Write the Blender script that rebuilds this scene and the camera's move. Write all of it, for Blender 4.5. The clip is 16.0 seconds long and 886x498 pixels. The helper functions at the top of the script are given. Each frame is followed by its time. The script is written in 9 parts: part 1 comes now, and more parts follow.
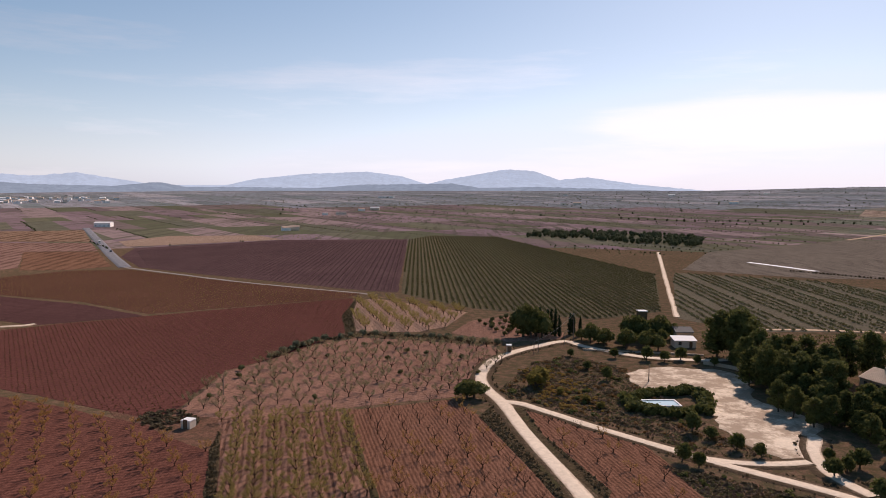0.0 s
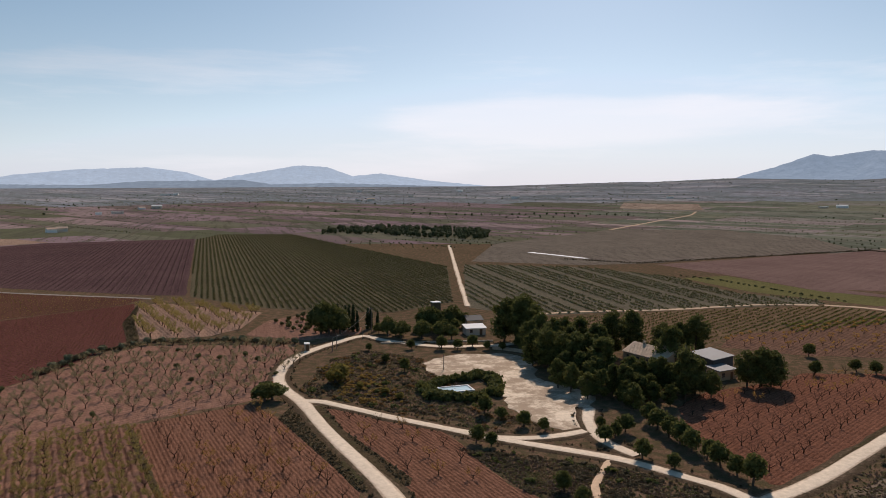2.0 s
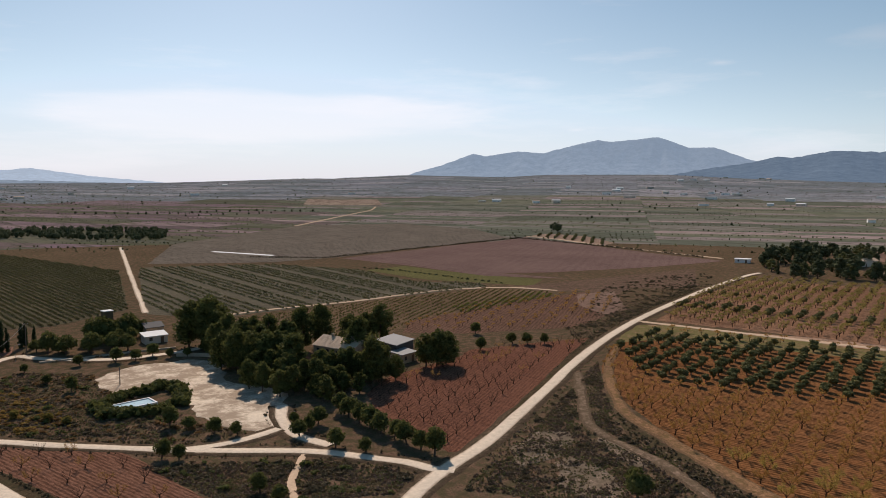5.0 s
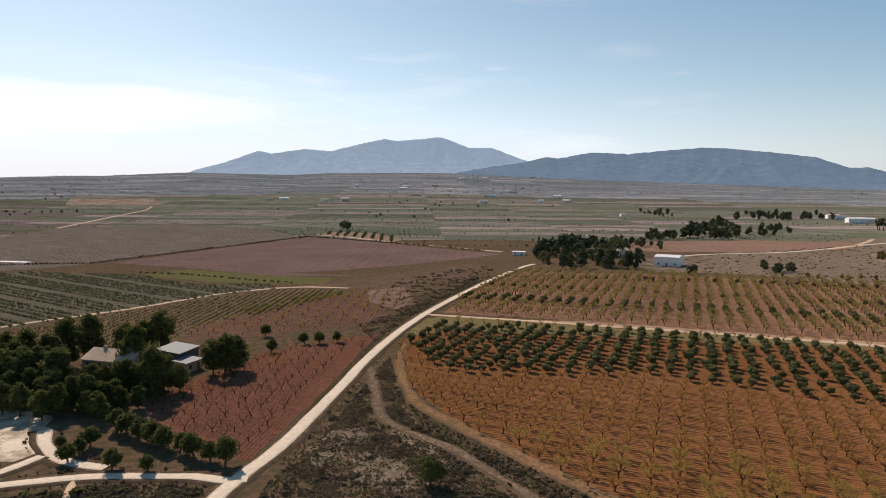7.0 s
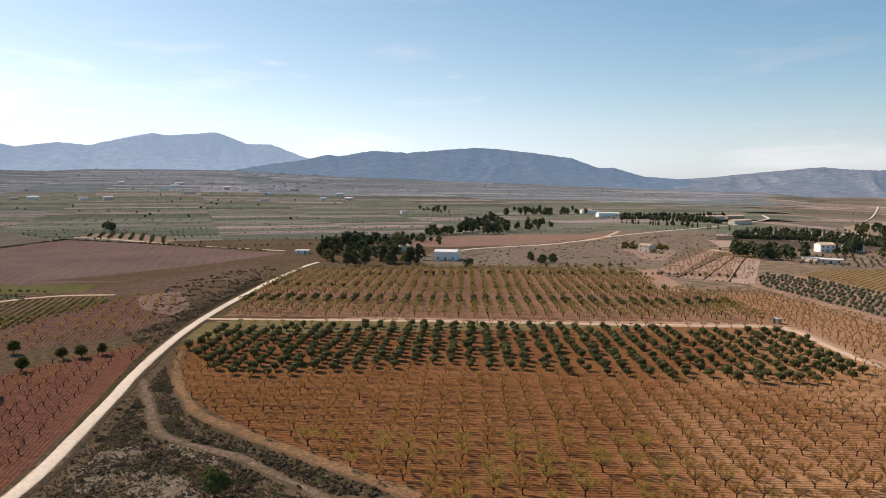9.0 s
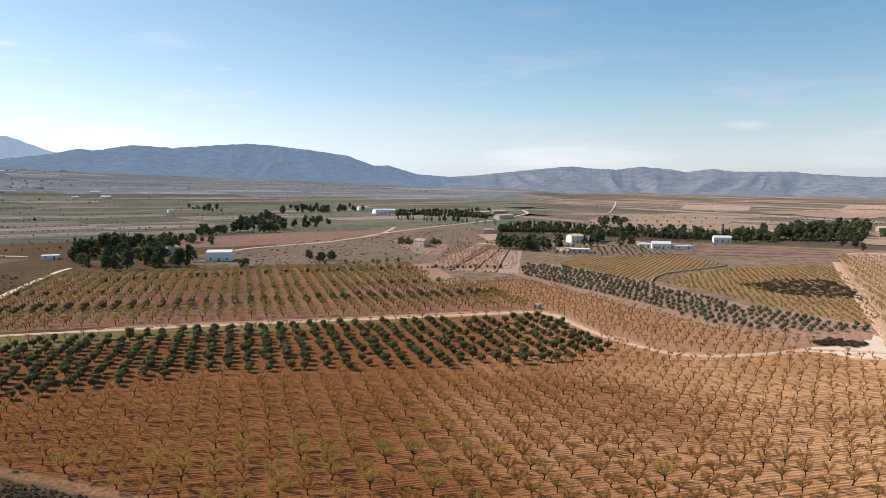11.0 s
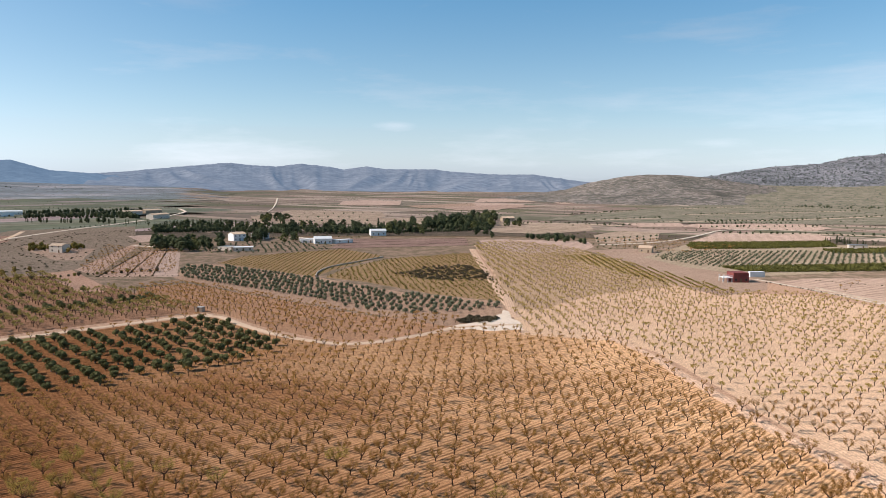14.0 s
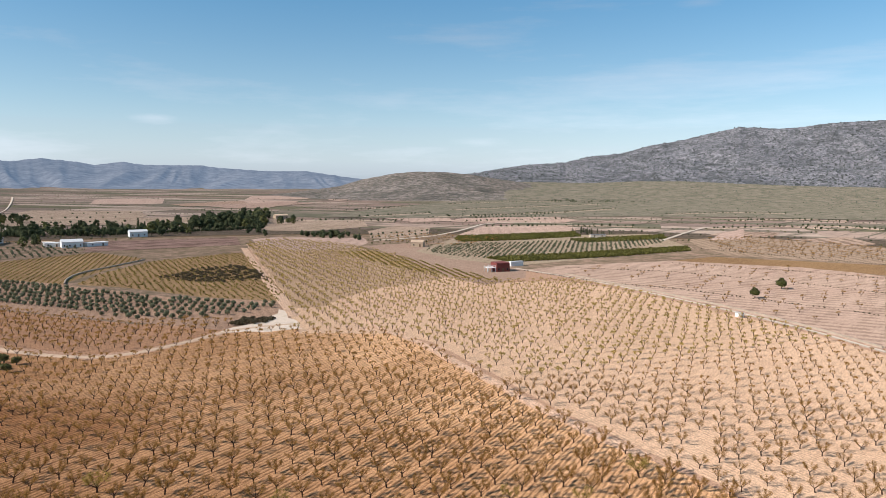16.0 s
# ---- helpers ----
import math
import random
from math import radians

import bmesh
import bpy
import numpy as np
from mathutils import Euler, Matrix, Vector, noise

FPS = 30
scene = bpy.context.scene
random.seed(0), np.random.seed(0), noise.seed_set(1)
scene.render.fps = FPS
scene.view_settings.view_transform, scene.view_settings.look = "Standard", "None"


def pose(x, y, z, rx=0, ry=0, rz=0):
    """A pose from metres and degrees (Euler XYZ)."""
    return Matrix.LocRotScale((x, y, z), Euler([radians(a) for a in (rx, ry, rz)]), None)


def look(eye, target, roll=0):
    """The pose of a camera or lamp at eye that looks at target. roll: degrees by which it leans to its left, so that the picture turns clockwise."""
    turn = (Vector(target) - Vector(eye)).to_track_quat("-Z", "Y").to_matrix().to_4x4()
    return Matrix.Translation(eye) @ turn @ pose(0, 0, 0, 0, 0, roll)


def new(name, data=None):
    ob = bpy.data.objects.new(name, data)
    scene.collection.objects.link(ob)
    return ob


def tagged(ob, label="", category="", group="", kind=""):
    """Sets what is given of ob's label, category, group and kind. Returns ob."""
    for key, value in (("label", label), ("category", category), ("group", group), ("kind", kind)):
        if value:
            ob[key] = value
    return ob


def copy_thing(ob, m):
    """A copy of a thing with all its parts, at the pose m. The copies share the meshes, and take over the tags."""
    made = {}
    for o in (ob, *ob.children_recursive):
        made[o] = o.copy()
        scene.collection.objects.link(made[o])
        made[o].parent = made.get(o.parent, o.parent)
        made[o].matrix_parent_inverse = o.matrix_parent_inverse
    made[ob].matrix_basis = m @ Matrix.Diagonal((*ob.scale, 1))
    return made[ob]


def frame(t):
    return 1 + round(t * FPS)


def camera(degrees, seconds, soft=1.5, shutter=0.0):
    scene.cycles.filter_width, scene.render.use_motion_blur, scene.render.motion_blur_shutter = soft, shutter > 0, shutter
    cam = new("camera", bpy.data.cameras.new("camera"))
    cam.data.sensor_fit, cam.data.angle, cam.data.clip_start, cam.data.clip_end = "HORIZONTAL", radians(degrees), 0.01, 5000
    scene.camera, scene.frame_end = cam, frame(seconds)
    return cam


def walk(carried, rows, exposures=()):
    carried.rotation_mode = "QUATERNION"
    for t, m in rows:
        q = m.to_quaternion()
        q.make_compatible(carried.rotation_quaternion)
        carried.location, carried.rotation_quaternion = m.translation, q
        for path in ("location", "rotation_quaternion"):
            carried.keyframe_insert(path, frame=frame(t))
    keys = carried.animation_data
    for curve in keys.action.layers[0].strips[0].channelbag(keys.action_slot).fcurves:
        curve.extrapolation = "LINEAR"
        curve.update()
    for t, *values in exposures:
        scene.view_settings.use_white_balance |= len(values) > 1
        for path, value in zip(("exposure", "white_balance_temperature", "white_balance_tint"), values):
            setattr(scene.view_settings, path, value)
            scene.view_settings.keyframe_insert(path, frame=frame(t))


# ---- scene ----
# ---- camera and walk ----
EYE = 50.0
cam = camera(63.94, 16.0, soft=0.5)
PATH = [
    (0.0, pose(0, 0, EYE, 85.300, -0.550, 0.000)),
    (0.5, pose(0, 0, EYE, 85.249, -0.452, -4.171)),
    (1.0, pose(0, 0, EYE, 85.224, -0.416, -8.336)),
    (1.5, pose(0, 0, EYE, 85.178, -0.330, -12.517)),
    (2.0, pose(0, 0, EYE, 85.108, -0.260, -16.458)),
    (2.5, pose(0, 0, EYE, 85.080, -0.260, -20.628)),
    (3.0, pose(0, 0, EYE, 85.033, -0.222, -24.812)),
    (3.5, pose(0, 0, EYE, 85.024, -0.213, -28.986)),
    (4.0, pose(0, 0, EYE, 84.987, -0.151, -33.168)),
    (6.5, pose(0, 0, EYE, 84.843, -0.214, -54.057)),
    (7.0, pose(0, 0, EYE, 84.804, -0.167, -58.353)),
    (7.5, pose(0, 0, EYE, 84.769, -0.194, -62.654)),
    (8.0, pose(0, 0, EYE, 84.737, -0.219, -66.979)),
    (8.5, pose(0, 0, EYE, 84.719, -0.269, -71.323)),
    (9.0, pose(0, 0, EYE, 84.693, -0.296, -75.736)),
    (11.5, pose(0, 0, EYE, 84.556, -0.319, -98.021)),
    (12.0, pose(0, 0, EYE, 84.535, -0.274, -102.489)),
    (12.5, pose(0, 0, EYE, 84.519, -0.284, -106.932)),
    (13.0, pose(0, 0, EYE, 84.504, -0.257, -111.385)),
    (13.5, pose(0, 0, EYE, 84.487, -0.334, -115.835)),
    (14.0, pose(0, 0, EYE, 84.478, -0.302, -120.324)),
    (14.5, pose(0, 0, EYE, 84.442, -0.300, -124.838)),
    (15.0, pose(0, 0, EYE, 84.411, -0.330, -129.352)),
    (15.5, pose(0, 0, EYE, 84.364, -0.339, -133.882)),
    (16.0, pose(0, 0, EYE, 84.318, -0.324, -138.395)),
]
EXPOSURES = [(0.0, 0.09, 7000, 30), (0.5, 0.01, 6975, 28), (1.0, -0.05, 6950, 25), (2.0, -0.12, 6900, 21), (3.5, -0.15, 6850, 20), (7.0, 0.13, 6950, 19),
             (9.0, 0.32, 6800, 19), (12.5, 0.43, 6350, 17), (16.0, 0.29, 6100, 14)]
walk(cam, PATH, EXPOSURES)

# ---- materials ----
def mat_base(name, rough=0.9, spec=0.2):
    m = bpy.data.materials.new(name)
    m.use_nodes = True
    nt = m.node_tree
    b = nt.nodes["Principled BSDF"]
    b.inputs["Roughness"].default_value = rough
    b.inputs["Diffuse Roughness"].default_value = 0.4 if rough >= 0.95 else 0.0
    b.inputs["Specular IOR Level"].default_value = spec
    return m, nt, b


def noise_tex(nt, vec, scale, detail=4.0, rough=0.6):
    n = nt.nodes.new("ShaderNodeTexNoise")
    n.inputs["Scale"].default_value = scale
    n.inputs["Detail"].default_value = detail
    n.inputs["Roughness"].default_value = rough
    if vec is not None:
        nt.links.new(vec, n.inputs["Vector"])
    return n.outputs["Fac"]


def ramp(nt, fac, stops):
    r = nt.nodes.new("ShaderNodeValToRGB")
    e = r.color_ramp.elements
    while len(e) < len(stops):
        e.new(0.5)
    for el, (p, c) in zip(e, stops):
        el.position, el.color = p, (*c, 1)
    nt.links.new(fac, r.inputs[0])
    return r.outputs[0]


def mix(nt, fac, a, b, mode='MIX'):
    n = nt.nodes.new("ShaderNodeMix")
    n.data_type, n.blend_type = 'RGBA', mode
    for sock, v in ((n.inputs[0], fac), (n.inputs[6], a), (n.inputs[7], b)):
        if isinstance(v, (int, float)):
            sock.default_value = v
        elif isinstance(v, tuple):
            sock.default_value = (*v, 1)
        else:
            nt.links.new(v, sock)
    return n.outputs[2]


def position(nt, angle=0.0, scale=(1, 1, 1)):
    g = nt.nodes.new("ShaderNodeNewGeometry")
    mp = nt.nodes.new("ShaderNodeMapping")
    mp.inputs["Rotation"].default_value = (0, 0, radians(angle))
    mp.inputs["Scale"].default_value = scale
    nt.links.new(g.outputs["Position"], mp.inputs[0])
    return mp.outputs[0]


def bump(nt, b, height, strength, dist):
    n = nt.nodes.new("ShaderNodeBump")
    n.inputs["Strength"].default_value, n.inputs["Distance"].default_value = strength, dist
    nt.links.new(height, n.inputs["Height"])
    nt.links.new(n.outputs[0], b.inputs["Normal"])


def dim(c, k):
    return tuple(v * k for v in c)


# ---- sky, sun ----
SUN_AZ, SUN_EL = 28.0, 36.0


def make_world():
    w = bpy.data.worlds.new("sky")
    scene.world = w
    w.use_nodes = True
    nt = w.node_tree
    nt.nodes.clear()
    out = nt.nodes.new("ShaderNodeOutputWorld")
    bg = nt.nodes.new("ShaderNodeBackground")
    sky = nt.nodes.new("ShaderNodeTexSky")
    sky.sky_type = 'NISHITA'
    sky.sun_disc = False
    sky.sun_elevation = radians(SUN_EL)
    sky.sun_rotation = radians(SUN_AZ)
    sky.altitude = 600
    sky.air_density, sky.dust_density, sky.ozone_density = 1.0, 0.5, 1.0
    bg.inputs["Strength"].default_value = 0.10
    # pale haze low in the sky, and thin streaks of high cloud
    tc = nt.nodes.new("ShaderNodeTexCoord")
    sep = nt.nodes.new("ShaderNodeSeparateXYZ")
    nt.links.new(tc.outputs["Generated"], sep.inputs[0])
    bw = nt.nodes.new("ShaderNodeRGBToBW")
    nt.links.new(sky.outputs[0], bw.inputs[0])
    hs = nt.nodes.new("ShaderNodeHueSaturation")
    hs.inputs["Saturation"].default_value = 1.32
    hs.inputs["Hue"].default_value = 0.485
    hs.inputs["Value"].default_value = 1.03
    nt.links.new(sky.outputs[0], hs.inputs["Color"])
    low = mix(nt, 1.0, bw.outputs[0], (0.70, 0.89, 1.05), 'MULTIPLY')
    low = mix(nt, 1.0, low, (6.2, 7.6, 9.1), 'DARKEN')
    col = mix(nt, ramp(nt, sep.outputs[2], [(0.0, (0.75, 0.75, 0.75)), (0.10, (0.36, 0.36, 0.36)), (0.3, (0, 0, 0))]), hs.outputs[0], low)
    # the sky pales towards the sun
    ds = nt.nodes.new("ShaderNodeVectorMath")
    ds.operation = 'DOT_PRODUCT'
    nt.links.new(tc.outputs["Generated"], ds.inputs[0])
    az_s, el_s = radians(SUN_AZ), radians(SUN_EL)
    ds.inputs[1].default_value = (math.sin(az_s) * math.cos(el_s), math.cos(az_s) * math.cos(el_s), math.sin(el_s))
    col = mix(nt, ramp(nt, ds.outputs["Value"], [(0.25, (0, 0, 0)), (0.65, (0.38, 0.38, 0.38)), (0.95, (0.5, 0.5, 0.5))]), col, mix(nt, 1.0, low, (1.05, 1.10, 1.13), 'MULTIPLY'))
    col = mix(nt, 1.0, col, (8.0, 9.4, 10.9), 'DARKEN')
    mp = nt.nodes.new("ShaderNodeMapping")
    mp.inputs["Rotation"].default_value = (0, 0, 0.5)
    mp.inputs["Scale"].default_value = (1.0, 1.6, 9.0)
    nt.links.new(tc.outputs["Generated"], mp.inputs[0])
    cl = noise_tex(nt, mp.outputs[0], 1.7, 7, 0.62)
    white = mix(nt, 1.0, mix(nt, 1.0, bw.outputs[0], (1.4, 1.45, 1.5), 'MULTIPLY'), (10.3, 10.7, 11.2), 'DARKEN')
    col = mix(nt, ramp(nt, cl, [(0.53, (0, 0, 0)), (0.78, (0.4, 0.4, 0.4))]), col, white)
    # the one bright bank of cloud that stands low under the sun
    dp = nt.nodes.new("ShaderNodeVectorMath")
    dp.operation = 'DISTANCE'
    sq = nt.nodes.new("ShaderNodeMapping")
    sq.inputs["Scale"].default_value = (1, 1, 8.0)
    nt.links.new(tc.outputs["Generated"], sq.inputs[0])
    nt.links.new(sq.outputs[0], dp.inputs[0])
    ca = radians(27)
    dp.inputs[1].default_value = (math.sin(ca), math.cos(ca), 0.092 * 8.0)
    wob = nt.nodes.new("ShaderNodeMath")
    wob.operation = 'MULTIPLY_ADD'
    nt.links.new(cl, wob.inputs[0])
    wob.inputs[1].default_value = -0.37
    nt.links.new(dp.outputs["Value"], wob.inputs[2])
    wob.use_clamp = True
    bank = ramp(nt, wob.outputs[0], [(0.0, (0.4, 0.4, 0.4)), (0.14, (0, 0, 0))])
    bank_edge = [e for e in nt.nodes if e.type == 'VALTORGB'][-1].color_ramp
    bank_edge.interpolation = 'EASE'
    col = mix(nt, bank, col, white)
    # small loose puffs: heading, height, size, density
    fine = noise_tex(nt, mp.outputs[0], 9.0, 6, 0.65)
    flat = nt.nodes.new("ShaderNodeMapping")
    flat.inputs["Scale"].default_value = (1, 1, 4.5)
    nt.links.new(tc.outputs["Generated"], flat.inputs[0])
    for az, up, size, dense_to in ((62.4, 0.157, 0.026, 0.28), (52.0, 0.076, 0.014, 0.22), (116.6, 0.075, 0.038, 0.28), (76.6, 0.145, 0.018, 0.2), (141.6, 0.05, 0.05, 0.2), (157.8, 0.222, 0.036, 0.16), (48.4, 0.139, 0.06, 0.2), (100.9, 0.224, 0.08, 0.12), (72.6, 0.176, 0.07, 0.16)):
        pd_ = nt.nodes.new("ShaderNodeVectorMath")
        pd_.operation = 'DISTANCE'
        nt.links.new(flat.outputs[0], pd_.inputs[0])
        lv = math.sqrt(1 - up * up)
        pd_.inputs[1].default_value = (math.sin(radians(az)) * lv, math.cos(radians(az)) * lv, up * 4.5)
        ma = nt.nodes.new("ShaderNodeMath")
        ma.operation = 'MULTIPLY_ADD'
        ma.use_clamp = True
        nt.links.new(fine, ma.inputs[0])
        ma.inputs[1].default_value = size * 1.5
        nt.links.new(pd_.outputs["Value"], ma.inputs[2])
        col = mix(nt, ramp(nt, ma.outputs[0], [(size * 0.75, (dense_to, dense_to, dense_to)), (size * 1.6, (0, 0, 0))]), col, white)
    nt.links.new(col, bg.inputs[0])
    nt.links.new(bg.outputs[0], out.inputs[0])


make_world()
sun_data = bpy.data.lights.new("sun", 'SUN')
sun_data.energy, sun_data.angle, sun_data.color = 4.8, radians(0.6), (1.0, 0.93, 0.83)
sun_ob = new("sun", sun_data)
_sa, _se = radians(SUN_AZ), radians(SUN_EL)
SUN_DIR = Vector((math.sin(_sa) * math.cos(_se), math.cos(_sa) * math.cos(_se), math.sin(_se)))
sun_ob.matrix_world = look(SUN_DIR * 300, (0, 0, 0))


def soil(name, light, dark, furrow=None, period=1.6, depth=0.45, weeds=None, weed_amount=0.0, weed_scale=0.12, loam_shade=None, rough=0.95, fray=None):
    """Tilled earth: two scales of blotches, and furrows that run along the heading `furrow` (degrees clockwise from +y)."""
    m, nt, b = mat_base(name, rough, 0.0)
    p = position(nt)
    big = noise_tex(nt, p, 0.022, 5, 0.6)
    small = noise_tex(nt, p, 0.9, 6, 0.7)
    col = ramp(nt, big, [(0.32, dark), (0.68, light)])
    col = mix(nt, 0.55, col, ramp(nt, small, [(0.3, dim(dark, 0.6 if rough >= 0.95 else 0.9)), (0.7, dim(light, 1.25 if rough >= 0.95 else 1.05))]))
    if loam_shade:
        # red earth into sand, plus painted dimming towards the sun: (point, direction, length, tint)
        (ox, oy), (dx, dy), length, tint = loam_shade
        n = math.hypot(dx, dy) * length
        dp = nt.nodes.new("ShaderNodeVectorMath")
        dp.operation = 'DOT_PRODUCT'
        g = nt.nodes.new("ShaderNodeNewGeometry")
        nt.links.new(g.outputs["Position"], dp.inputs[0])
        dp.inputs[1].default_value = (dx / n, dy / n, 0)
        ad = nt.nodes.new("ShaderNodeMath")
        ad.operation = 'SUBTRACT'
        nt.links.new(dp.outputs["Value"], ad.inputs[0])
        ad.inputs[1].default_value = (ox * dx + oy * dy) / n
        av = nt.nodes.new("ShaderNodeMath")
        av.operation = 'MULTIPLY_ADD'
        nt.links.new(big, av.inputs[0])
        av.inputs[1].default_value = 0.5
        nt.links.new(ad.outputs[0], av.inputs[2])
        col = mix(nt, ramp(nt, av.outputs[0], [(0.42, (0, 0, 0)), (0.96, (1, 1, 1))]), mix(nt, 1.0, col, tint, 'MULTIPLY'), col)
    clod = noise_tex(nt, p, 2.6, 5, 0.8)
    col = mix(nt, 1.0, col, ramp(nt, clod, [(0.36, (0.5, 0.5, 0.5)), (0.5, (0.98, 0.98, 0.98)), (0.66, (1.3, 1.3, 1.3))] if rough >= 0.95 else [(0.3, (0.86, 0.86, 0.86)), (0.7, (1.08, 1.08, 1.08))]), 'MULTIPLY')
    height = small
    if furrow is not None:
        pr = position(nt, furrow)
        wv = nt.nodes.new("ShaderNodeTexWave")
        wv.bands_direction = 'X'
        wv.inputs["Scale"].default_value = 0.314 / period
        wv.inputs["Distortion"].default_value = 1.2
        wv.inputs["Detail"].default_value = 2.0
        wv.inputs["Detail Scale"].default_value = 0.6
        nt.links.new(pr, wv.inputs["Vector"])
        streak = noise_tex(nt, position(nt, furrow, (0.9 / period, 0.035, 1)), 1.0, 5, 0.72)
        f = nt.nodes.new("ShaderNodeMath")
        f.operation = 'MULTIPLY_ADD'
        nt.links.new(wv.outputs["Fac"], f.inputs[0])
        f.inputs[1].default_value = 0.22
        nt.links.new(streak, f.inputs[2])
        # depth paints the furrows' shade as dark lines, and dark rows on striped plots
        col = mix(nt, ramp(nt, f.outputs[0], [(0.5, (depth, depth, depth)), (0.62, (0, 0, 0))]), col, mix(nt, 1.0, col, (0.40, 0.38, 0.36), 'MULTIPLY'))
        height = f.outputs[0]
    if weeds:
        wn = noise_tex(nt, position(nt), weed_scale, 7, 0.75)
        a = 0.72 - 0.3 * weed_amount
        col = mix(nt, ramp(nt, wn, [(a, (0, 0, 0)), (a + 0.12, (0.8, 0.8, 0.8))]), col, weeds)
    if fray:
        # the trodden strip frays into the ground beside it
        at = nt.nodes.new("ShaderNodeAttribute")
        at.attribute_name = "wear"
        fr = nt.nodes.new("ShaderNodeMath")
        fr.operation = 'MULTIPLY_ADD'
        nt.links.new(noise_tex(nt, p, 0.55, 6, 0.75), fr.inputs[0])
        fr.inputs[1].default_value = 1.1
        nt.links.new(at.outputs["Fac"], fr.inputs[2])
        side = mix(nt, ramp(nt, clod, [(0.35, (0, 0, 0)), (0.65, (1, 1, 1))]), dim(fray, 0.6), dim(fray, 1.3))
        col = mix(nt, ramp(nt, fr.outputs[0], [(0.72, (0, 0, 0)), (0.98, (1, 1, 1))]), side, col)
    nt.links.new(col, b.inputs["Base Color"])
    bump(nt, b, height, 0.9 if rough >= 0.95 else 0.25, 0.3 if rough >= 0.95 else 0.1)
    return m


def plain(name, c, rough=0.8, var=0.2, scale=1.2, spec=0.25, metal=0.0):
    m, nt, b = mat_base(name, rough, spec)
    b.inputs["Metallic"].default_value = metal
    p = position(nt)
    col = mix(nt, noise_tex(nt, p, scale, 5, 0.65), dim(c, 1 - var), dim(c, 1 + var))
    col = mix(nt, ramp(nt, noise_tex(nt, p, scale * 0.13, 3), [(0.4, (0, 0, 0)), (0.75, (0.5, 0.5, 0.5))]), col, dim(c, 1 - 1.6 * var))
    nt.links.new(col, b.inputs["Base Color"])
    bump(nt, b, noise_tex(nt, p, scale * 6, 3), 0.25, 0.04)
    return m


def foliage(name, c1, c2, rough=0.9, trans=0.35):
    m, nt, b = mat_base(name, rough, 0.08)
    g = nt.nodes.new("ShaderNodeNewGeometry")
    o = nt.nodes.new("ShaderNodeObjectInfo")
    col = ramp(nt, g.outputs["Random Per Island"], [(0.0, dim(c1, 0.7)), (0.5, c1), (1.0, c2)])
    col = mix(nt, ramp(nt, o.outputs["Random"], [(0, (0, 0, 0)), (1, (0.45, 0.45, 0.45))]), col, dim(c2, 0.85))
    col = mix(nt, ramp(nt, noise_tex(nt, position(nt), 0.05, 2), [(0.4, (0, 0, 0)), (0.7, (0.4, 0.4, 0.4))]), col, c2)
    nt.links.new(col, b.inputs["Base Color"])
    if trans:
        tr = nt.nodes.new("ShaderNodeBsdfTranslucent")
        nt.links.new(mix(nt, 0.5, col, dim(c2, 1.3)), tr.inputs["Color"])
        ms = nt.nodes.new("ShaderNodeMixShader")
        ms.inputs[0].default_value = trans
        nt.links.new(b.outputs[0], ms.inputs[1])
        nt.links.new(tr.outputs[0], ms.inputs[2])
        nt.links.new(ms.outputs[0], nt.nodes["Material Output"].inputs["Surface"])
    return m


# ---- terrain ----
FLAT_R = 700.0
FAR_AZ = [-60, -31.89, -16.94, 0.0, 20.29, 31.6, 31.98, 38.69, 47.3, 49.24, 58.54, 63.06, 71.93, 85.45, 94.0, 101.79, 103.12, 105.35, 116.67, 117.38, 130.09, 148.13, 170.01, 200, 240, 280]
FAR_EL = [-0.0079, -0.0079, -0.003, -0.0002, 0.0031, 0.0096, 0.0086, 0.0143, 0.0116, 0.0151, 0.0153, 0.0114, 0.0062, -0.0012, -0.0064, -0.0096, -0.0128, -0.0117, -0.0128, -0.0128, -0.0128, -0.0128, -0.0078, -0.0078, -0.0125, -0.0125]


def terrain(x, y):
    """Height of the land: flat near by, rising or falling slowly to the foot of the mountains."""
    r = math.hypot(x, y)
    if r <= FLAT_R:
        return 0.0
    az = math.degrees(math.atan2(x, y))
    if az < -90:
        az += 360
    s = min(1.0, (r - FLAT_R) / 3300.0)
    s = s * s * (3 - 2 * s)
    return s * (50.0 + 4000.0 * float(np.interp(az, FAR_AZ, FAR_EL)))



# ---- mesh helpers ----
def mesh_obj(name, verts, faces, mats, midx=None, smooth=False, parent=None):
    """A mesh object from arrays: verts (n, 3), triangles (m, 3)."""
    me = bpy.data.meshes.new(name)
    v = np.asarray(verts, dtype=np.float32)
    f = np.asarray(faces, dtype=np.int32)
    me.vertices.add(len(v))
    me.vertices.foreach_set("co", v.ravel())
    me.loops.add(f.size)
    me.loops.foreach_set("vertex_index", f.ravel())
    me.polygons.add(len(f))
    me.polygons.foreach_set("loop_start", np.arange(0, f.size, 3, dtype=np.int32))
    if midx is not None:
        me.polygons.foreach_set("material_index", np.asarray(midx, dtype=np.int32))
    me.polygons.foreach_set("use_smooth", np.full(len(f), smooth))
    for m in mats:
        me.materials.append(m)
    me.update(calc_edges=True)
    ob = new(name, me)
    if parent is not None:
        ob.parent = parent
    return ob


def part(name, bm, material, parent, label=""):
    me = bpy.data.meshes.new(name)
    bmesh.ops.recalc_face_normals(bm, faces=bm.faces)
    bm.to_mesh(me)
    bm.free()
    me.materials.append(material)
    ob = new(name, me)
    ob.parent = parent
    if label:
        tagged(ob, label)
    return ob


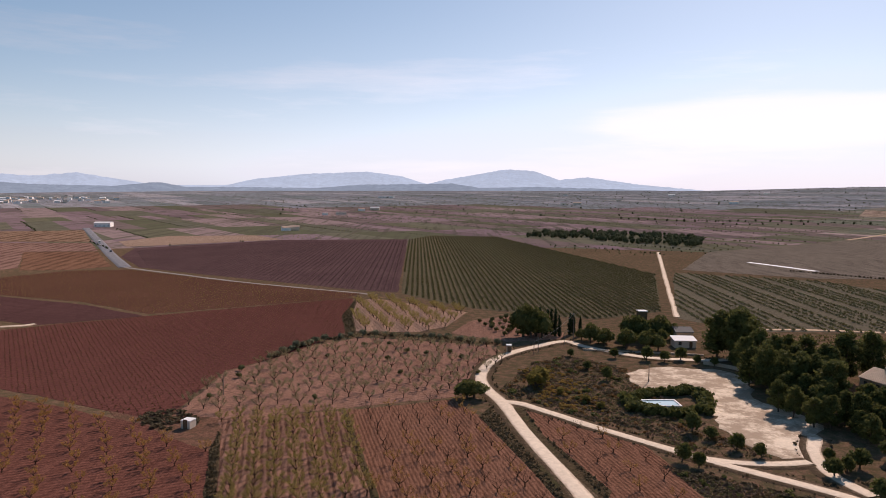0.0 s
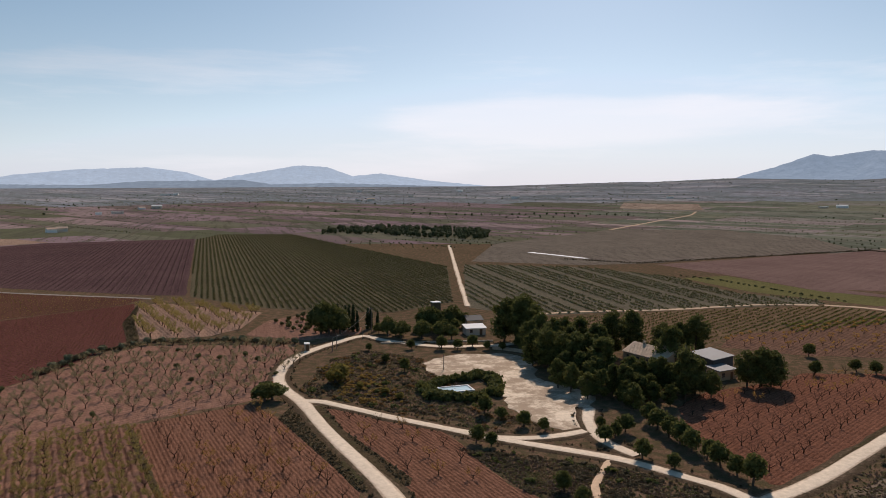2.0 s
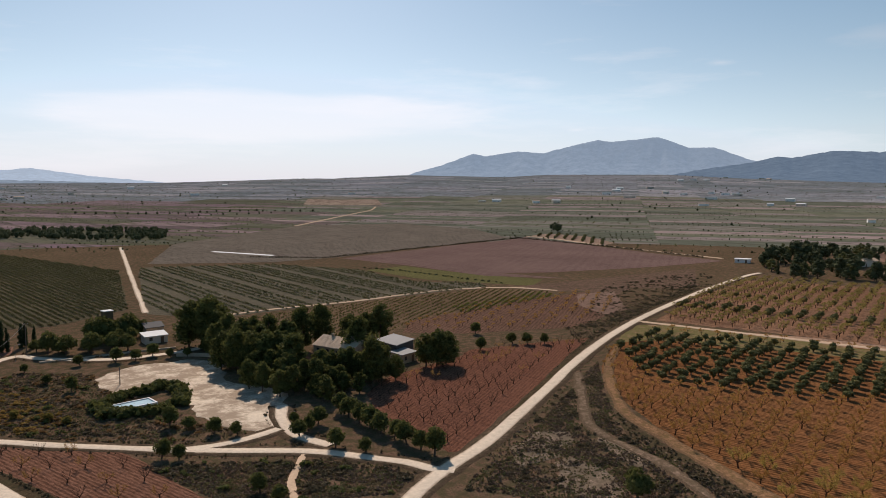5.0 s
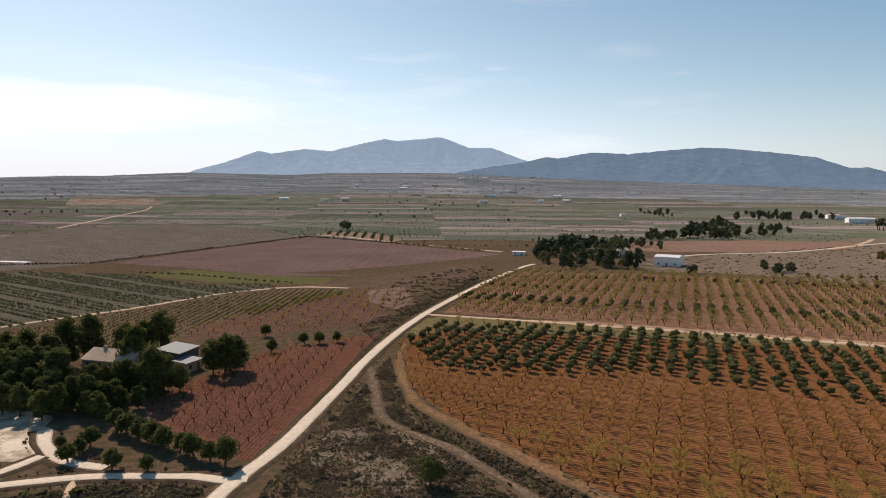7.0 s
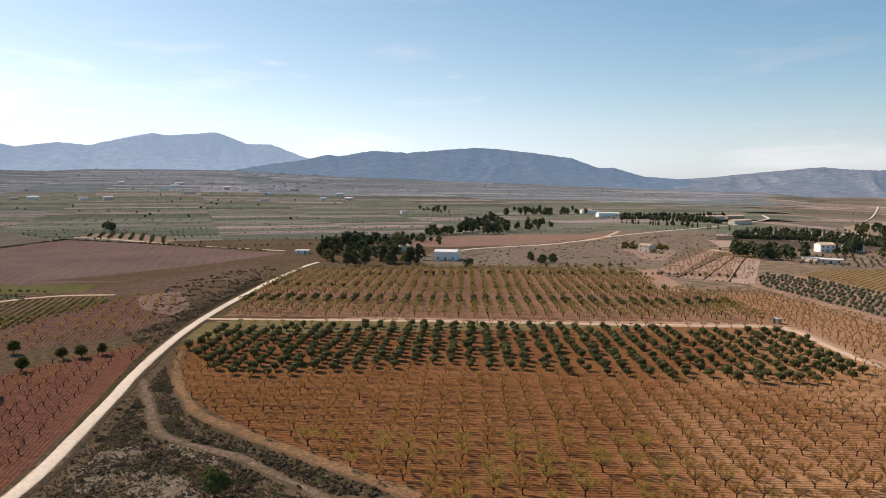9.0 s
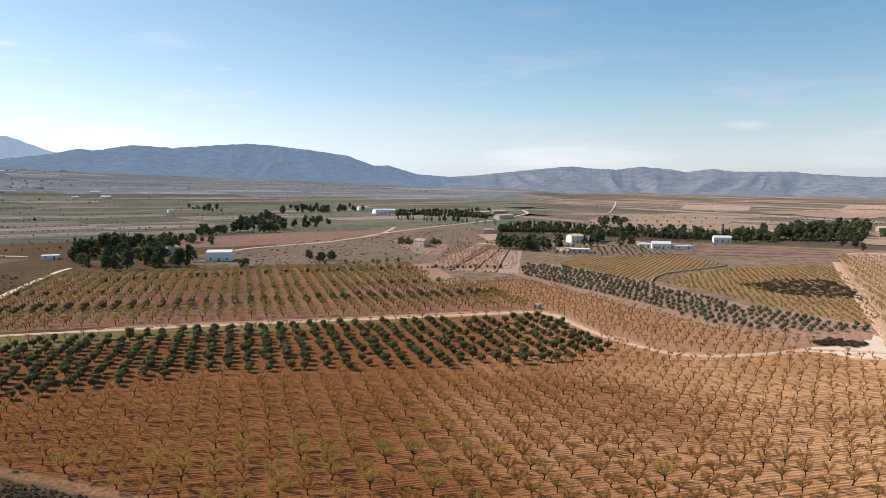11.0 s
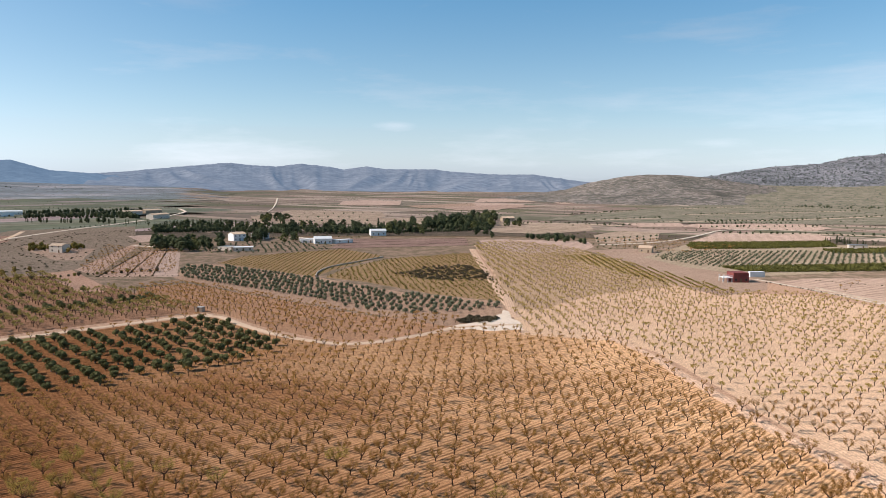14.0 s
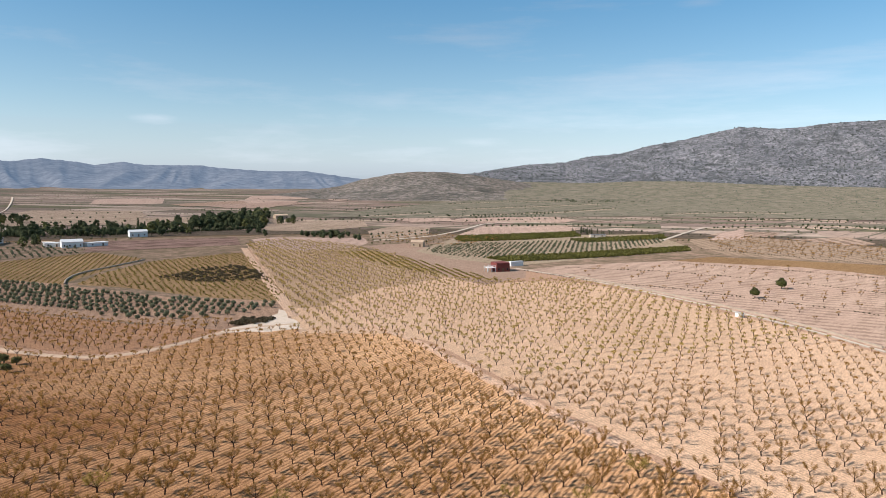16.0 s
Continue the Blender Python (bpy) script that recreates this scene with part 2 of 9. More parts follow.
def box_bm(x0, y0, z0, x1, y1, z1, bevel=0.0):
    bm = bmesh.new()
    bmesh.ops.create_cube(bm, size=1)
    for v in bm.verts:
        v.co = Vector((x0 + (v.co.x + 0.5) * (x1 - x0), y0 + (v.co.y + 0.5) * (y1 - y0), z0 + (v.co.z + 0.5) * (z1 - z0)))
    if bevel:
        bmesh.ops.bevel(bm, geom=bm.edges[:], offset=bevel, segments=1, affect='EDGES')
    return bm


def inside(px, py, poly):
    """Which of the points lie in the polygon."""
    r = np.zeros(len(px), bool)
    q = np.asarray(poly, float)
    x1, y1 = q[-1]
    for x0, y0 in q:
        c = ((y0 > py) != (y1 > py))
        with np.errstate(divide='ignore', invalid='ignore'):
            r ^= c & (px < (x1 - x0) * (py - y0) / (y1 - y0 + 1e-12) + x0)
        x1, y1 = x0, y0
    return r


def dense(poly, step, wob=0.0, seed=0, closed=True):
    """A polyline with points every `step` metres and a slight natural wander."""
    q = [Vector((*p, 0)) for p in poly]
    n = len(q)
    out = []
    for i in range(n if closed else n - 1):
        a, b = q[i], q[(i + 1) % n]
        k = max(1, int((b - a).length / step))
        for j in range(k):
            p = a.lerp(b, j / k)
            q3 = Vector((p.x * 0.11, p.y * 0.11, seed * 3.7))
            w = wob * (noise.noise(q3) + 0.6 * noise.noise(q3 * 4.1))
            w2 = wob * (noise.noise(q3 + Vector((0, 0, 50))) + 0.6 * noise.noise(q3 * 4.1 + Vector((0, 0, 50))))
            out.append((p.x + w, p.y + w2))
    if not closed:
        out.append(tuple(poly[-1]))
    return out


LAYER = [0]


FIELDS = []
ROADS = []


def off_road(P, gap=0.6):
    """The points that keep clear of every track."""
    for line, w in ROADS:
        if not len(P):
            break
        q = P[:, None, :] - line[None, :, :]
        P = P[np.hypot(q[..., 0], q[..., 1]).min(1) > w / 2 + gap]
    return P


def layer(base):
    """Each sheet lies a little above the last, so that no two share a plane."""
    LAYER[0] += 1
    return base + 0.0012 * LAYER[0]


def patch(name, poly, material, off=0.05, wob=1.0, label="", category="field", seed=None):
    """A field laid on the land."""
    seed = len(bpy.data.objects) if seed is None else seed
    far = max(math.hypot(*p) for p in poly)
    pts = dense(poly, max(2.0, far * 0.01), wob, seed)
    off = layer(0.02 if off < 0.3 else 0.1)
    if far < 3000 and name != "rough_ground":
        FIELDS.append(poly)
    bm = bmesh.new()
    ring = [bm.verts.new((x, y, 0)) for x, y in pts]
    bm.faces.new(ring)
    bmesh.ops.triangulate(bm, faces=bm.faces[:])
    # the sheet's rim slopes down into the ground
    turn = 1 if sum(a[0] * b[1] - b[0] * a[1] for a, b in zip(pts, pts[1:] + pts[:1])) > 0 else -1
    rim = set()
    if far < 1000 and name != "rough_ground":
        foot = []
        for i, v in enumerate(ring):
            d = Vector(pts[(i + 1) % len(pts)]) - Vector(pts[i - 1])
            d = d.normalized() if d.length else Vector((1, 0))
            foot.append(bm.verts.new((v.co.x + d.y * 0.5 * turn, v.co.y - d.x * 0.5 * turn, 0)))
            rim.add(foot[-1])
        for i in range(len(ring)):
            j = (i + 1) % len(ring)
            bm.faces.new((ring[i], ring[j], foot[j]))
            bm.faces.new((ring[i], foot[j], foot[i]))
    if far > FLAT_R * 0.9:
        for _ in range(5):
            long = [e for e in bm.edges if e.calc_length() > 45]
            if not long:
                break
            bmesh.ops.subdivide_edges(bm, edges=long, cuts=1)
            bmesh.ops.triangulate(bm, faces=[f for f in bm.faces if len(f.verts) > 3])
    for v in bm.verts:
        v.co.z = terrain(v.co.x, v.co.y) + (-0.04 if v in rim else off + (0.2 if far > 1000 else 0.0))
    bmesh.ops.recalc_face_normals(bm, faces=bm.faces)
    for f in bm.faces:
        if f.normal.z < 0:
            f.normal_flip()
    me = bpy.data.meshes.new(name)
    bm.to_mesh(me)
    bm.free()
    me.materials.append(material)
    ob = new(name, me)
    return tagged(ob, label, category, kind="structure")


def smooth_line(pts, step):
    """Catmull-Rom through the points."""
    p = [Vector((*q, 0)) for q in pts]
    p = [p[0] * 2 - p[1]] + p + [p[-1] * 2 - p[-2]]
    out = []
    for i in range(1, len(p) - 2):
        k = max(2, int((p[i + 1] - p[i]).length / step))
        for j in range(k):
            t = j / k
            a, b, c, d = p[i - 1], p[i], p[i + 1], p[i + 2]
            out.append(0.5 * (2 * b + (c - a) * t + (2 * a - 5 * b + 4 * c - d) * t * t + (3 * b - a - 3 * c + d) * t ** 3))
    out.append(p[-2])
    return out


def ribbon(name, pts, width, material, off=0.1, wob=0.35, label="", category="track", crown=0.0, kind="structure"):
    """A road or path along the points; its edges wander a little."""
    far = max(math.hypot(*q) for q in pts)
    off = layer(0.07 if far < FLAT_R * 0.9 else 0.16)
    line = smooth_line(pts, max(1.5, far * 0.008))
    if kind == "structure":
        ROADS.append((np.array([q[:2] for q in line]), max(width) if isinstance(width, tuple) else width))
    n = len(line)
    V, Fs, wear = [], [], []
    for i, q in enumerate(line):
        d = (line[min(i + 1, n - 1)] - line[max(i - 1, 0)]).normalized()
        s = Vector((d.y, -d.x, 0))
        w = width if not isinstance(width, (tuple, list)) else width[0] + (width[1] - width[0]) * i / (n - 1)
        for k, u in enumerate((-0.5, -0.5, -0.17, 0.17, 0.5, 0.5)):
            e = wob * noise.noise(Vector((q.x * 0.14, q.y * 0.14, 7.7 * (k > 2)))) if k not in (2, 3) else 0
            e += (-0.55 if k == 0 else 0.55 if k == 5 else 0)
            v = q + s * (u * w + e)
            wear.append(1.0 if k in (2, 3) else 0.0)
            V.append((v.x, v.y, terrain(v.x, v.y) + (-0.04 if k in (0, 5) else off + (0.2 if far > 1000 else 0.0)) + (crown if k in (2, 3) else 0)))
    for i in range(n - 1):
        for k in range(5):
            a = i * 6 + k
            Fs += [(a, a + 7, a + 6), (a, a + 1, a + 7)]
    ob = mesh_obj(name, V, [(a, c, b) for a, b, c in Fs], [material], smooth=True)
    me = ob.data
    me.attributes.new("wear", 'FLOAT', 'POINT').data.foreach_set("value", wear)
    if me.polygons and me.polygons[0].normal.z < 0:
        me.flip_normals()
    return tagged(ob, label, category, kind=kind)


def scatter(name, temps, pos, rot, scl, which, mats, label="", category="", kind="stuff", group=""):
    """Many small shapes joined into one mesh. temps: (verts, triangles, material indices)."""
    VV, FF, MM, base = [], [], [], 0
    for k, (V, T, M) in enumerate(temps):
        s = np.where(which == k)[0]
        if not len(s):
            continue
        c, sn = np.cos(rot[s]), np.sin(rot[s])
        x = V[None, :, 0] * scl[s, None, 0]
        y = V[None, :, 1] * scl[s, None, 0]
        z = V[None, :, 2] * scl[s, None, 1]
        W = np.stack([x * c[:, None] - y * sn[:, None] + pos[s, None, 0], x * sn[:, None] + y * c[:, None] + pos[s, None, 1], z + pos[s, None, 2]], -1)
        VV.append(W.reshape(-1, 3))
        FF.append((T[None] + (np.arange(len(s)) * len(V))[:, None, None] + base).reshape(-1, 3))
        MM.append(np.tile(M, len(s)))
        base += len(s) * len(V)
    if not VV:
        return None
    ob = mesh_obj(name, np.concatenate(VV), np.concatenate(FF), mats, np.concatenate(MM))
    return tagged(ob, label, category, group, kind)


# ---- plants: shapes as arrays ----
def join(parts):
    V, Fs, M, b = [], [], [], 0
    for v, f, m in parts:
        V.append(v)
        Fs.append(f + b)
        M.append(m)
        b += len(v)
    return np.concatenate(V), np.concatenate(Fs), np.concatenate(M)


def limb(a, b, ra, rb, n=4, m=0):
    """A tapered stick from a to b."""
    a, b = np.asarray(a, float), np.asarray(b, float)
    d = b - a
    d = d / (np.linalg.norm(d) + 1e-9)
    s = np.cross(d, (0.3, 0.9, 0.2))
    s = s / np.linalg.norm(s)
    u = np.cross(d, s)
    ang = np.arange(n) * 2 * math.pi / n
    ring = np.cos(ang)[:, None] * s + np.sin(ang)[:, None] * u
    V = np.concatenate([a + ring * ra, b + ring * rb])
    T = []
    for i in range(n):
        j = (i + 1) % n
        T += [(i, j, n + j), (i, n + j, n + i)]
    return V, np.array(T), np.full(len(T), m)


def leaves(rs, centres, radii, count, size, m=1, flat=0.8, shell=0.55, tri=False, slim=1.0):
    """Small crossed leaf sprays filling lumps of foliage."""
    k = rs.integers(0, len(centres), count)
    d = rs.normal(size=(count, 3))
    d /= np.linalg.norm(d, axis=1)[:, None]
    rad = radii[k] * (shell + (1 - shell) * rs.random(count))
    c = centres[k] + d * rad[:, None] * np.array([1, 1, flat])
    a = rs.normal(size=(count, 3)) + d * 0.2
    a /= np.linalg.norm(a, axis=1)[:, None]
    b = np.cross(a, rs.normal(size=(count, 3)))
    b /= np.linalg.norm(b, axis=1)[:, None]
    s = size * (0.6 + 0.8 * rs.random(count))[:, None]
    if tri:
        V = np.stack([c - a * s, c + a * s * 0.3 + b * s * 0.9 * slim, c + a * s * 0.9 - b * s * 0.5 * slim], 1).reshape(-1, 3)
        T = np.arange(count * 3).reshape(-1, 3)
        return V, T, np.full(len(T), m)
    V = np.stack([c - a * s, c + b * s * 0.62, c + a * s, c - b * s * 0.62], 1).reshape(-1, 3)
    i = np.arange(count)[:, None] * 4
    T = np.concatenate([i + [0, 1, 2], i + [0, 2, 3]], 1).reshape(-1, 3)
    return V, T, np.full(len(T), m)


def lump(rs, c, r, m=1, flat=0.8, sub=1):
    """An uneven core of foliage."""
    bm = bmesh.new()
    bmesh.ops.create_icosphere(bm, subdivisions=sub, radius=1)
    V = np.array([v.co[:] for v in bm.verts])
    T = np.array([[v.index for v in f.verts] for f in bm.faces])
    bm.free()
    V = V * (r * (0.75 + 0.45 * rs.random((len(V), 1)))) * np.array([1, 1, flat]) + np.asarray(c)
    return V, T, np.full(len(T), m)


def almond(seed, leaf=30, fine=True, lean=0.0):
    """Vase-shaped almond tree, nearly bare: (trunk, crown)."""
    rs = np.random.default_rng(seed)
    h0 = 0.6 + 0.25 * rs.random()
    top = np.array([rs.normal() * 0.12, rs.normal() * 0.12, h0])
    trunk = [limb((0, 0, -0.15), top, 0.15, 0.11, 5)]
    crown, tips = [], []
    nl = rs.integers(4, 6)
    for i in range(nl):
        an = 2 * math.pi * (i + 0.35 * rs.random()) / nl
        out = 0.5 + 0.42 * rs.random()
        up = 0.5 + 0.3 * rs.random()
        p1 = top + np.array([math.cos(an) * out, math.sin(an) * out, up])
        trunk.append(limb(top, p1, 0.07, 0.035, 4))
        for j in range(3 if fine else 2):
            bn = an + rs.normal() * 0.6
            p2 = p1 + np.array([math.cos(bn) * (0.25 + 0.45 * rs.random()), math.sin(bn) * (0.25 + 0.45 * rs.random()), 0.4 + 0.4 * rs.random()])
            crown.append(limb(p1, p2, 0.026, 0.013, 3))
            for _ in range(3 if fine else 2):
                cn = bn + rs.normal() * 0.9
                p3 = p2 + np.array([math.cos(cn) * 0.55 * rs.random(), math.sin(cn) * 0.55 * rs.random(), 0.3 + 0.4 * rs.random()])
                crown.append(limb(p2, p3, 0.009 if fine else 0.016, 0.004, 3))
                tips += [p3 * 0.7 + p2 * 0.3, p3 * 0.2 + p2 * 0.8, p2 * 0.5 + p1 * 0.5]
                if fine and leaf < 15:
                    for w in (0.5,):
                        q = p2 * (1 - w) + p3 * w
                        crown.append(limb(q, q + rs.normal(size=3) * 0.3 + np.array((0, 0, 0.12)), 0.010, 0.005, 3))
    if leaf:
        tips = np.array(tips)
        if fine:
            crown.append(leaves(rs, tips, np.full(len(tips), 0.5), 360 + leaf * 9, 0.15, 1, 0.8, 0.1, True, 0.26))
            crown.append(leaves(rs, tips, np.full(len(tips), 0.4), leaf * 8, 0.075, 1, 0.9, 0.1, True))
        else:
            crown.append(leaves(rs, tips, np.full(len(tips), 0.5), 110 + leaf * 5, 0.21, 1, 0.8, 0.1, True, 0.32))
    return join(trunk), join(crown)


def almond_far(seed, leaf=34):
    """The same tree for the far rows: a stem, a few limbs and a haze of twigs and leaves."""
    rs = np.random.default_rng(seed)
    P = [limb((0, 0, -0.15), (0, 0, 0.7), 0.12, 0.09, 3)]
    tips = []
    for i in range(4):
        an = i * 1.57 + rs.random()
        p1 = np.array((math.cos(an) * 0.95, math.sin(an) * 0.95, 1.7 + 0.5 * rs.random()))
        P.append(limb((0, 0, 0.68), p1, 0.06, 0.02, 3))
        tips += [p1, p1 * 0.75 + np.array((0, 0, 0.5))]
    P.append(leaves(rs, np.array(tips), np.full(len(tips), 0.5), leaf, 0.2, 1, 0.8, 0.1, True))
    return join(P)


def olive(seed, n=330, size=0.2, cores=9):
    """A round olive tree about 2.6 m tall on a short forked stem."""
    rs = np.random.default_rng(seed)
    trunk = [limb((0, 0, -0.15), (0.05, 0, 0.6), 0.2, 0.15, 5)]
    C, R = [], []
    for i in range(9):
        an = i * 2.4 + rs.normal() * 0.3
        ro = 0.68 * math.sqrt(rs.random())
        c = np.array([math.cos(an) * ro, math.sin(an) * ro, 0.95 + 0.75 * rs.random()])
        C.append(c)
        R.append(0.6 + 0.25 * rs.random())
        if i < 4:
            trunk.append(limb((0.05, 0, 0.55), c, 0.1, 0.04, 4))
    C, R = np.array(C), np.array(R)
    crown = [lump(rs, (0, 0, 1.3), 0.92, 1)] + [lump(rs, c, r * 0.8, 1) for c, r in list(zip(C, R))[:cores]] + [leaves(rs, C, R * 1.06, int(n * 1.6), size * 0.8, 1, tri=True)]
    return join(trunk), join(crown)


def pine(seed, n=2500, h=1.0, wide=1.0, low=0.2):
    """A pine about 10 m tall: leaning trunk, limbs, and a crown of uneven tufted lobes."""
    rs = np.random.default_rng(seed)
    H = 10.0 * h
    lean = rs.normal(size=2) * 0.35
    trunk = [limb((0, 0, -0.3), (lean[0], lean[1], H * 0.45), 0.24, 0.17, 6), limb((lean[0], lean[1], H * 0.45), (lean[0] * 1.5, lean[1] * 1.5, H * 0.85), 0.17, 0.07, 5)]
    C, R = [], []
    nl = 20
    for i in range(nl):
        f = i / (nl - 1)
        z = H * (low + (0.9 - low) * f)
        prof = math.sin(math.pi * min(1, 0.22 + 0.72 * f)) ** 0.7
        an = i * 2.4 + rs.normal() * 0.4
        ro = 2.7 * wide * prof * (0.45 + 0.55 * rs.random())
        c = np.array([math.cos(an) * ro + lean[0], math.sin(an) * ro + lean[1], z])
        C.append(c)
        R.append((0.95 + 0.65 * rs.random()) * (0.7 + 0.35 * prof) * wide ** 0.5)
        trunk.append(limb((lean[0], lean[1], max(1.2, z - 1.1)), c, 0.07, 0.03, 3))
    C, R = np.array(C), np.array(R)
    crown = [lump(rs, c, r * 0.62, 1, 0.7, 1) for c, r in zip(C, R)] + [leaves(rs, C, R * 1.15, int(n * 0.95), 0.30, 1, 0.72, 0.55, True)]
    return join(trunk), join(crown)


def cypress(seed, n=700):
    rs = np.random.default_rng(seed)
    C = np.array([(rs.normal() * 0.1, rs.normal() * 0.1, z) for z in np.linspace(0.8, 8.2, 11)])
    R = np.interp(C[:, 2], [0, 2, 5, 8.4], [0.7, 0.95, 0.75, 0.2])
    crown = [lump(rs, c, r * 0.85, 1, 1.1) for c, r in zip(C, R)] + [leaves(rs, C, R * 1.1, n, 0.22, 1, 1.1, 0.7)]
    return join([limb((0, 0, -0.2), (0, 0, 2.0), 0.15, 0.1, 5)]), join(crown)


def bush(seed, n=90, size=0.16, flat=0.65, core=0.6):
    rs = np.random.default_rng(seed)
    C = np.array([(rs.normal() * 0.35, rs.normal() * 0.35, 0.35 + 0.25 * rs.random()) for _ in range(4)])
    R = 0.35 + 0.25 * rs.random(4)
    return join([lump(rs, c, r * core, 0, flat) for c, r in zip(C[:2], R[:2])] + [leaves(rs, C, R, n, size * 1.15, 0, flat, tri=True)])


def tuft(seed, n=7, r=0.5, size=0.28, flat=0.8):
    """A very light clump, for plants seen from afar."""
    rs = np.random.default_rng(seed)
    return leaves(rs, np.array([(0, 0, r * 0.8)]), np.array([r]), n, size * 1.15, 0, flat, 0.2, True)


def crown_far(seed, n=60, r=1.0, size=0.2, h=0.95):
    """A tree seen from afar: three uneven lobes down to the ground, with loose sprays round them."""
    rs = np.random.default_rng(seed)
    C = np.array([(rs.normal() * 0.32 * r, rs.normal() * 0.32 * r, h + 0.35 * r * rs.uniform(-1, 1)) for _ in range(4)])
    return join([lump(rs, c, r * 0.68, 0, 0.95) for c in C[:3]] + [leaves(rs, C, np.full(4, r * 0.85), n, size * r, 0, 0.95, 0.6, True)])


def grid_points(poly, heading, du, dv, jitter=0.3, seed=0, origin=(0, 0), keep=1.0):
    """Planting points in rows: du along the heading (degrees clockwise from +y), dv across it."""
    rs = np.random.default_rng(seed)
    a = radians(heading)
    u, v = np.array((math.sin(a), math.cos(a))), np.array((math.cos(a), -math.sin(a)))
    q = np.asarray(poly) - np.asarray(origin)
    U, W = q @ u, q @ v
    i, j = np.meshgrid(np.arange(math.floor(U.min() / du), math.ceil(U.max() / du) + 1), np.arange(math.floor(W.min() / dv), math.ceil(W.max() / dv) + 1))
    i, j = i.ravel(), j.ravel()
    P = i[:, None] * du * u + j[:, None] * dv * v + np.asarray(origin) + rs.normal(size=(len(i), 2)) * jitter
    ok = inside(P[:, 0], P[:, 1], poly) & (rs.random(len(P)) < keep)
    return P[ok]


def random_points(poly, count, seed=0):
    rs = np.random.default_rng(seed)
    q = np.asarray(poly)
    lo, hi = q.min(0), q.max(0)
    P = lo + rs.random((count, 2)) * (hi - lo)
    return P[inside(P[:, 0], P[:, 1], poly)]


def ground_z(P):
    return np.array([terrain(x, y) for x, y in P])


def spread(name, temps, P, mats, s=(0.85, 1.15), sz=None, seed=0, **tags):
    """Scatter at plan points with random turn and size."""
    if len(P) == 0:
        return None
    rs = np.random.default_rng(seed + 11)
    pos = np.concatenate([P, ground_z(P)[:, None]], 1)
    k = s[0] + (s[1] - s[0]) * rs.random(len(P))
    scl = np.stack([k, k * (1 if sz is None else sz)], 1)
    return scatter(name, temps, pos, rs.random(len(P)) * 6.28, scl, rs.integers(0, len(temps), len(P)), mats, **tags)


def tree_kind(name, shape, mats, label, category, group=""):
    """A tree as a thing: trunk and crown under an empty; placed far below until it is copied."""
    e = new(name)
    (V, T, M), (V2, T2, M2) = shape
    t = mesh_obj("trunk", V, T, mats, M, parent=e)
    c = mesh_obj("crown", V2, T2, mats, M2, parent=e)
    return tagged(e, label, category, group)


PLACED = set()


def plant(kinds, P, s=(0.85, 1.15), seed=0, sz=(0.9, 1.1)):
    """Stand copies of the trees at the plan points; the first of each kind is itself moved there."""
    rs = np.random.default_rng(seed + 5)
    for n, (x, y) in enumerate(P):
        k = n % len(kinds)
        f = s[0] + (s[1] - s[0]) * rs.random()
        m = pose(x, y, terrain(x, y), 0, 0, rs.random() * 360)
        sc = (f, f, f * (sz[0] + (sz[1] - sz[0]) * rs.random()))
        ob = copy_thing(kinds[k], m) if kinds[k].name in PLACED else kinds[k]
        PLACED.add(kinds[k].name)
        ob.matrix_basis = m @ Matrix.Diagonal((*sc, 1))
    for ob in [q for q in kinds if q.name not in PLACED]:
        for c in list(ob.children):
            bpy.data.objects.remove(c)
        bpy.data.objects.remove(ob)

# ---- land ----
def plot_material(name, heading, tones):
    """Distant farm plots: each plot its own dull tone, with faint rows and blotches."""
    m, nt, b = mat_base(name, 0.95, 0.0)
    g = nt.nodes.new("ShaderNodeNewGeometry")
    p = position(nt)
    n = len(tones)
    col = ramp(nt, g.outputs["Random Per Island"], [(i / n, c) for i, c in enumerate(tones)])
    for e in nt.nodes:
        if e.type == 'VALTORGB':
            e.color_ramp.interpolation = 'CONSTANT'
    col = mix(nt, ramp(nt, noise_tex(nt, p, 0.05, 6, 0.75), [(0.36, (0.45, 0.45, 0.45)), (0.52, (0, 0, 0))]), col, (0.10, 0.09, 0.065))
    col = mix(nt, ramp(nt, noise_tex(nt, position(nt, heading, (0.11, 0.004, 1)), 1.0, 5, 0.75), [(0.4, (0.75, 0.75, 0.75)), (0.5, (0, 0, 0))]), col, (0.10, 0.092, 0.062))
    col = mix(nt, ramp(nt, noise_tex(nt, position(nt, heading, (0.06, 0.003, 1)), 1.0, 4, 0.7), [(0.55, (0, 0, 0)), (0.7, (0.22, 0.22, 0.22))]), col, (0.27, 0.19, 0.14))
    nt.links.new(col, b.inputs["Base Color"])
    bump(nt, b, noise_tex(nt, p, 0.1, 5), 0.5, 1.5)
    return m


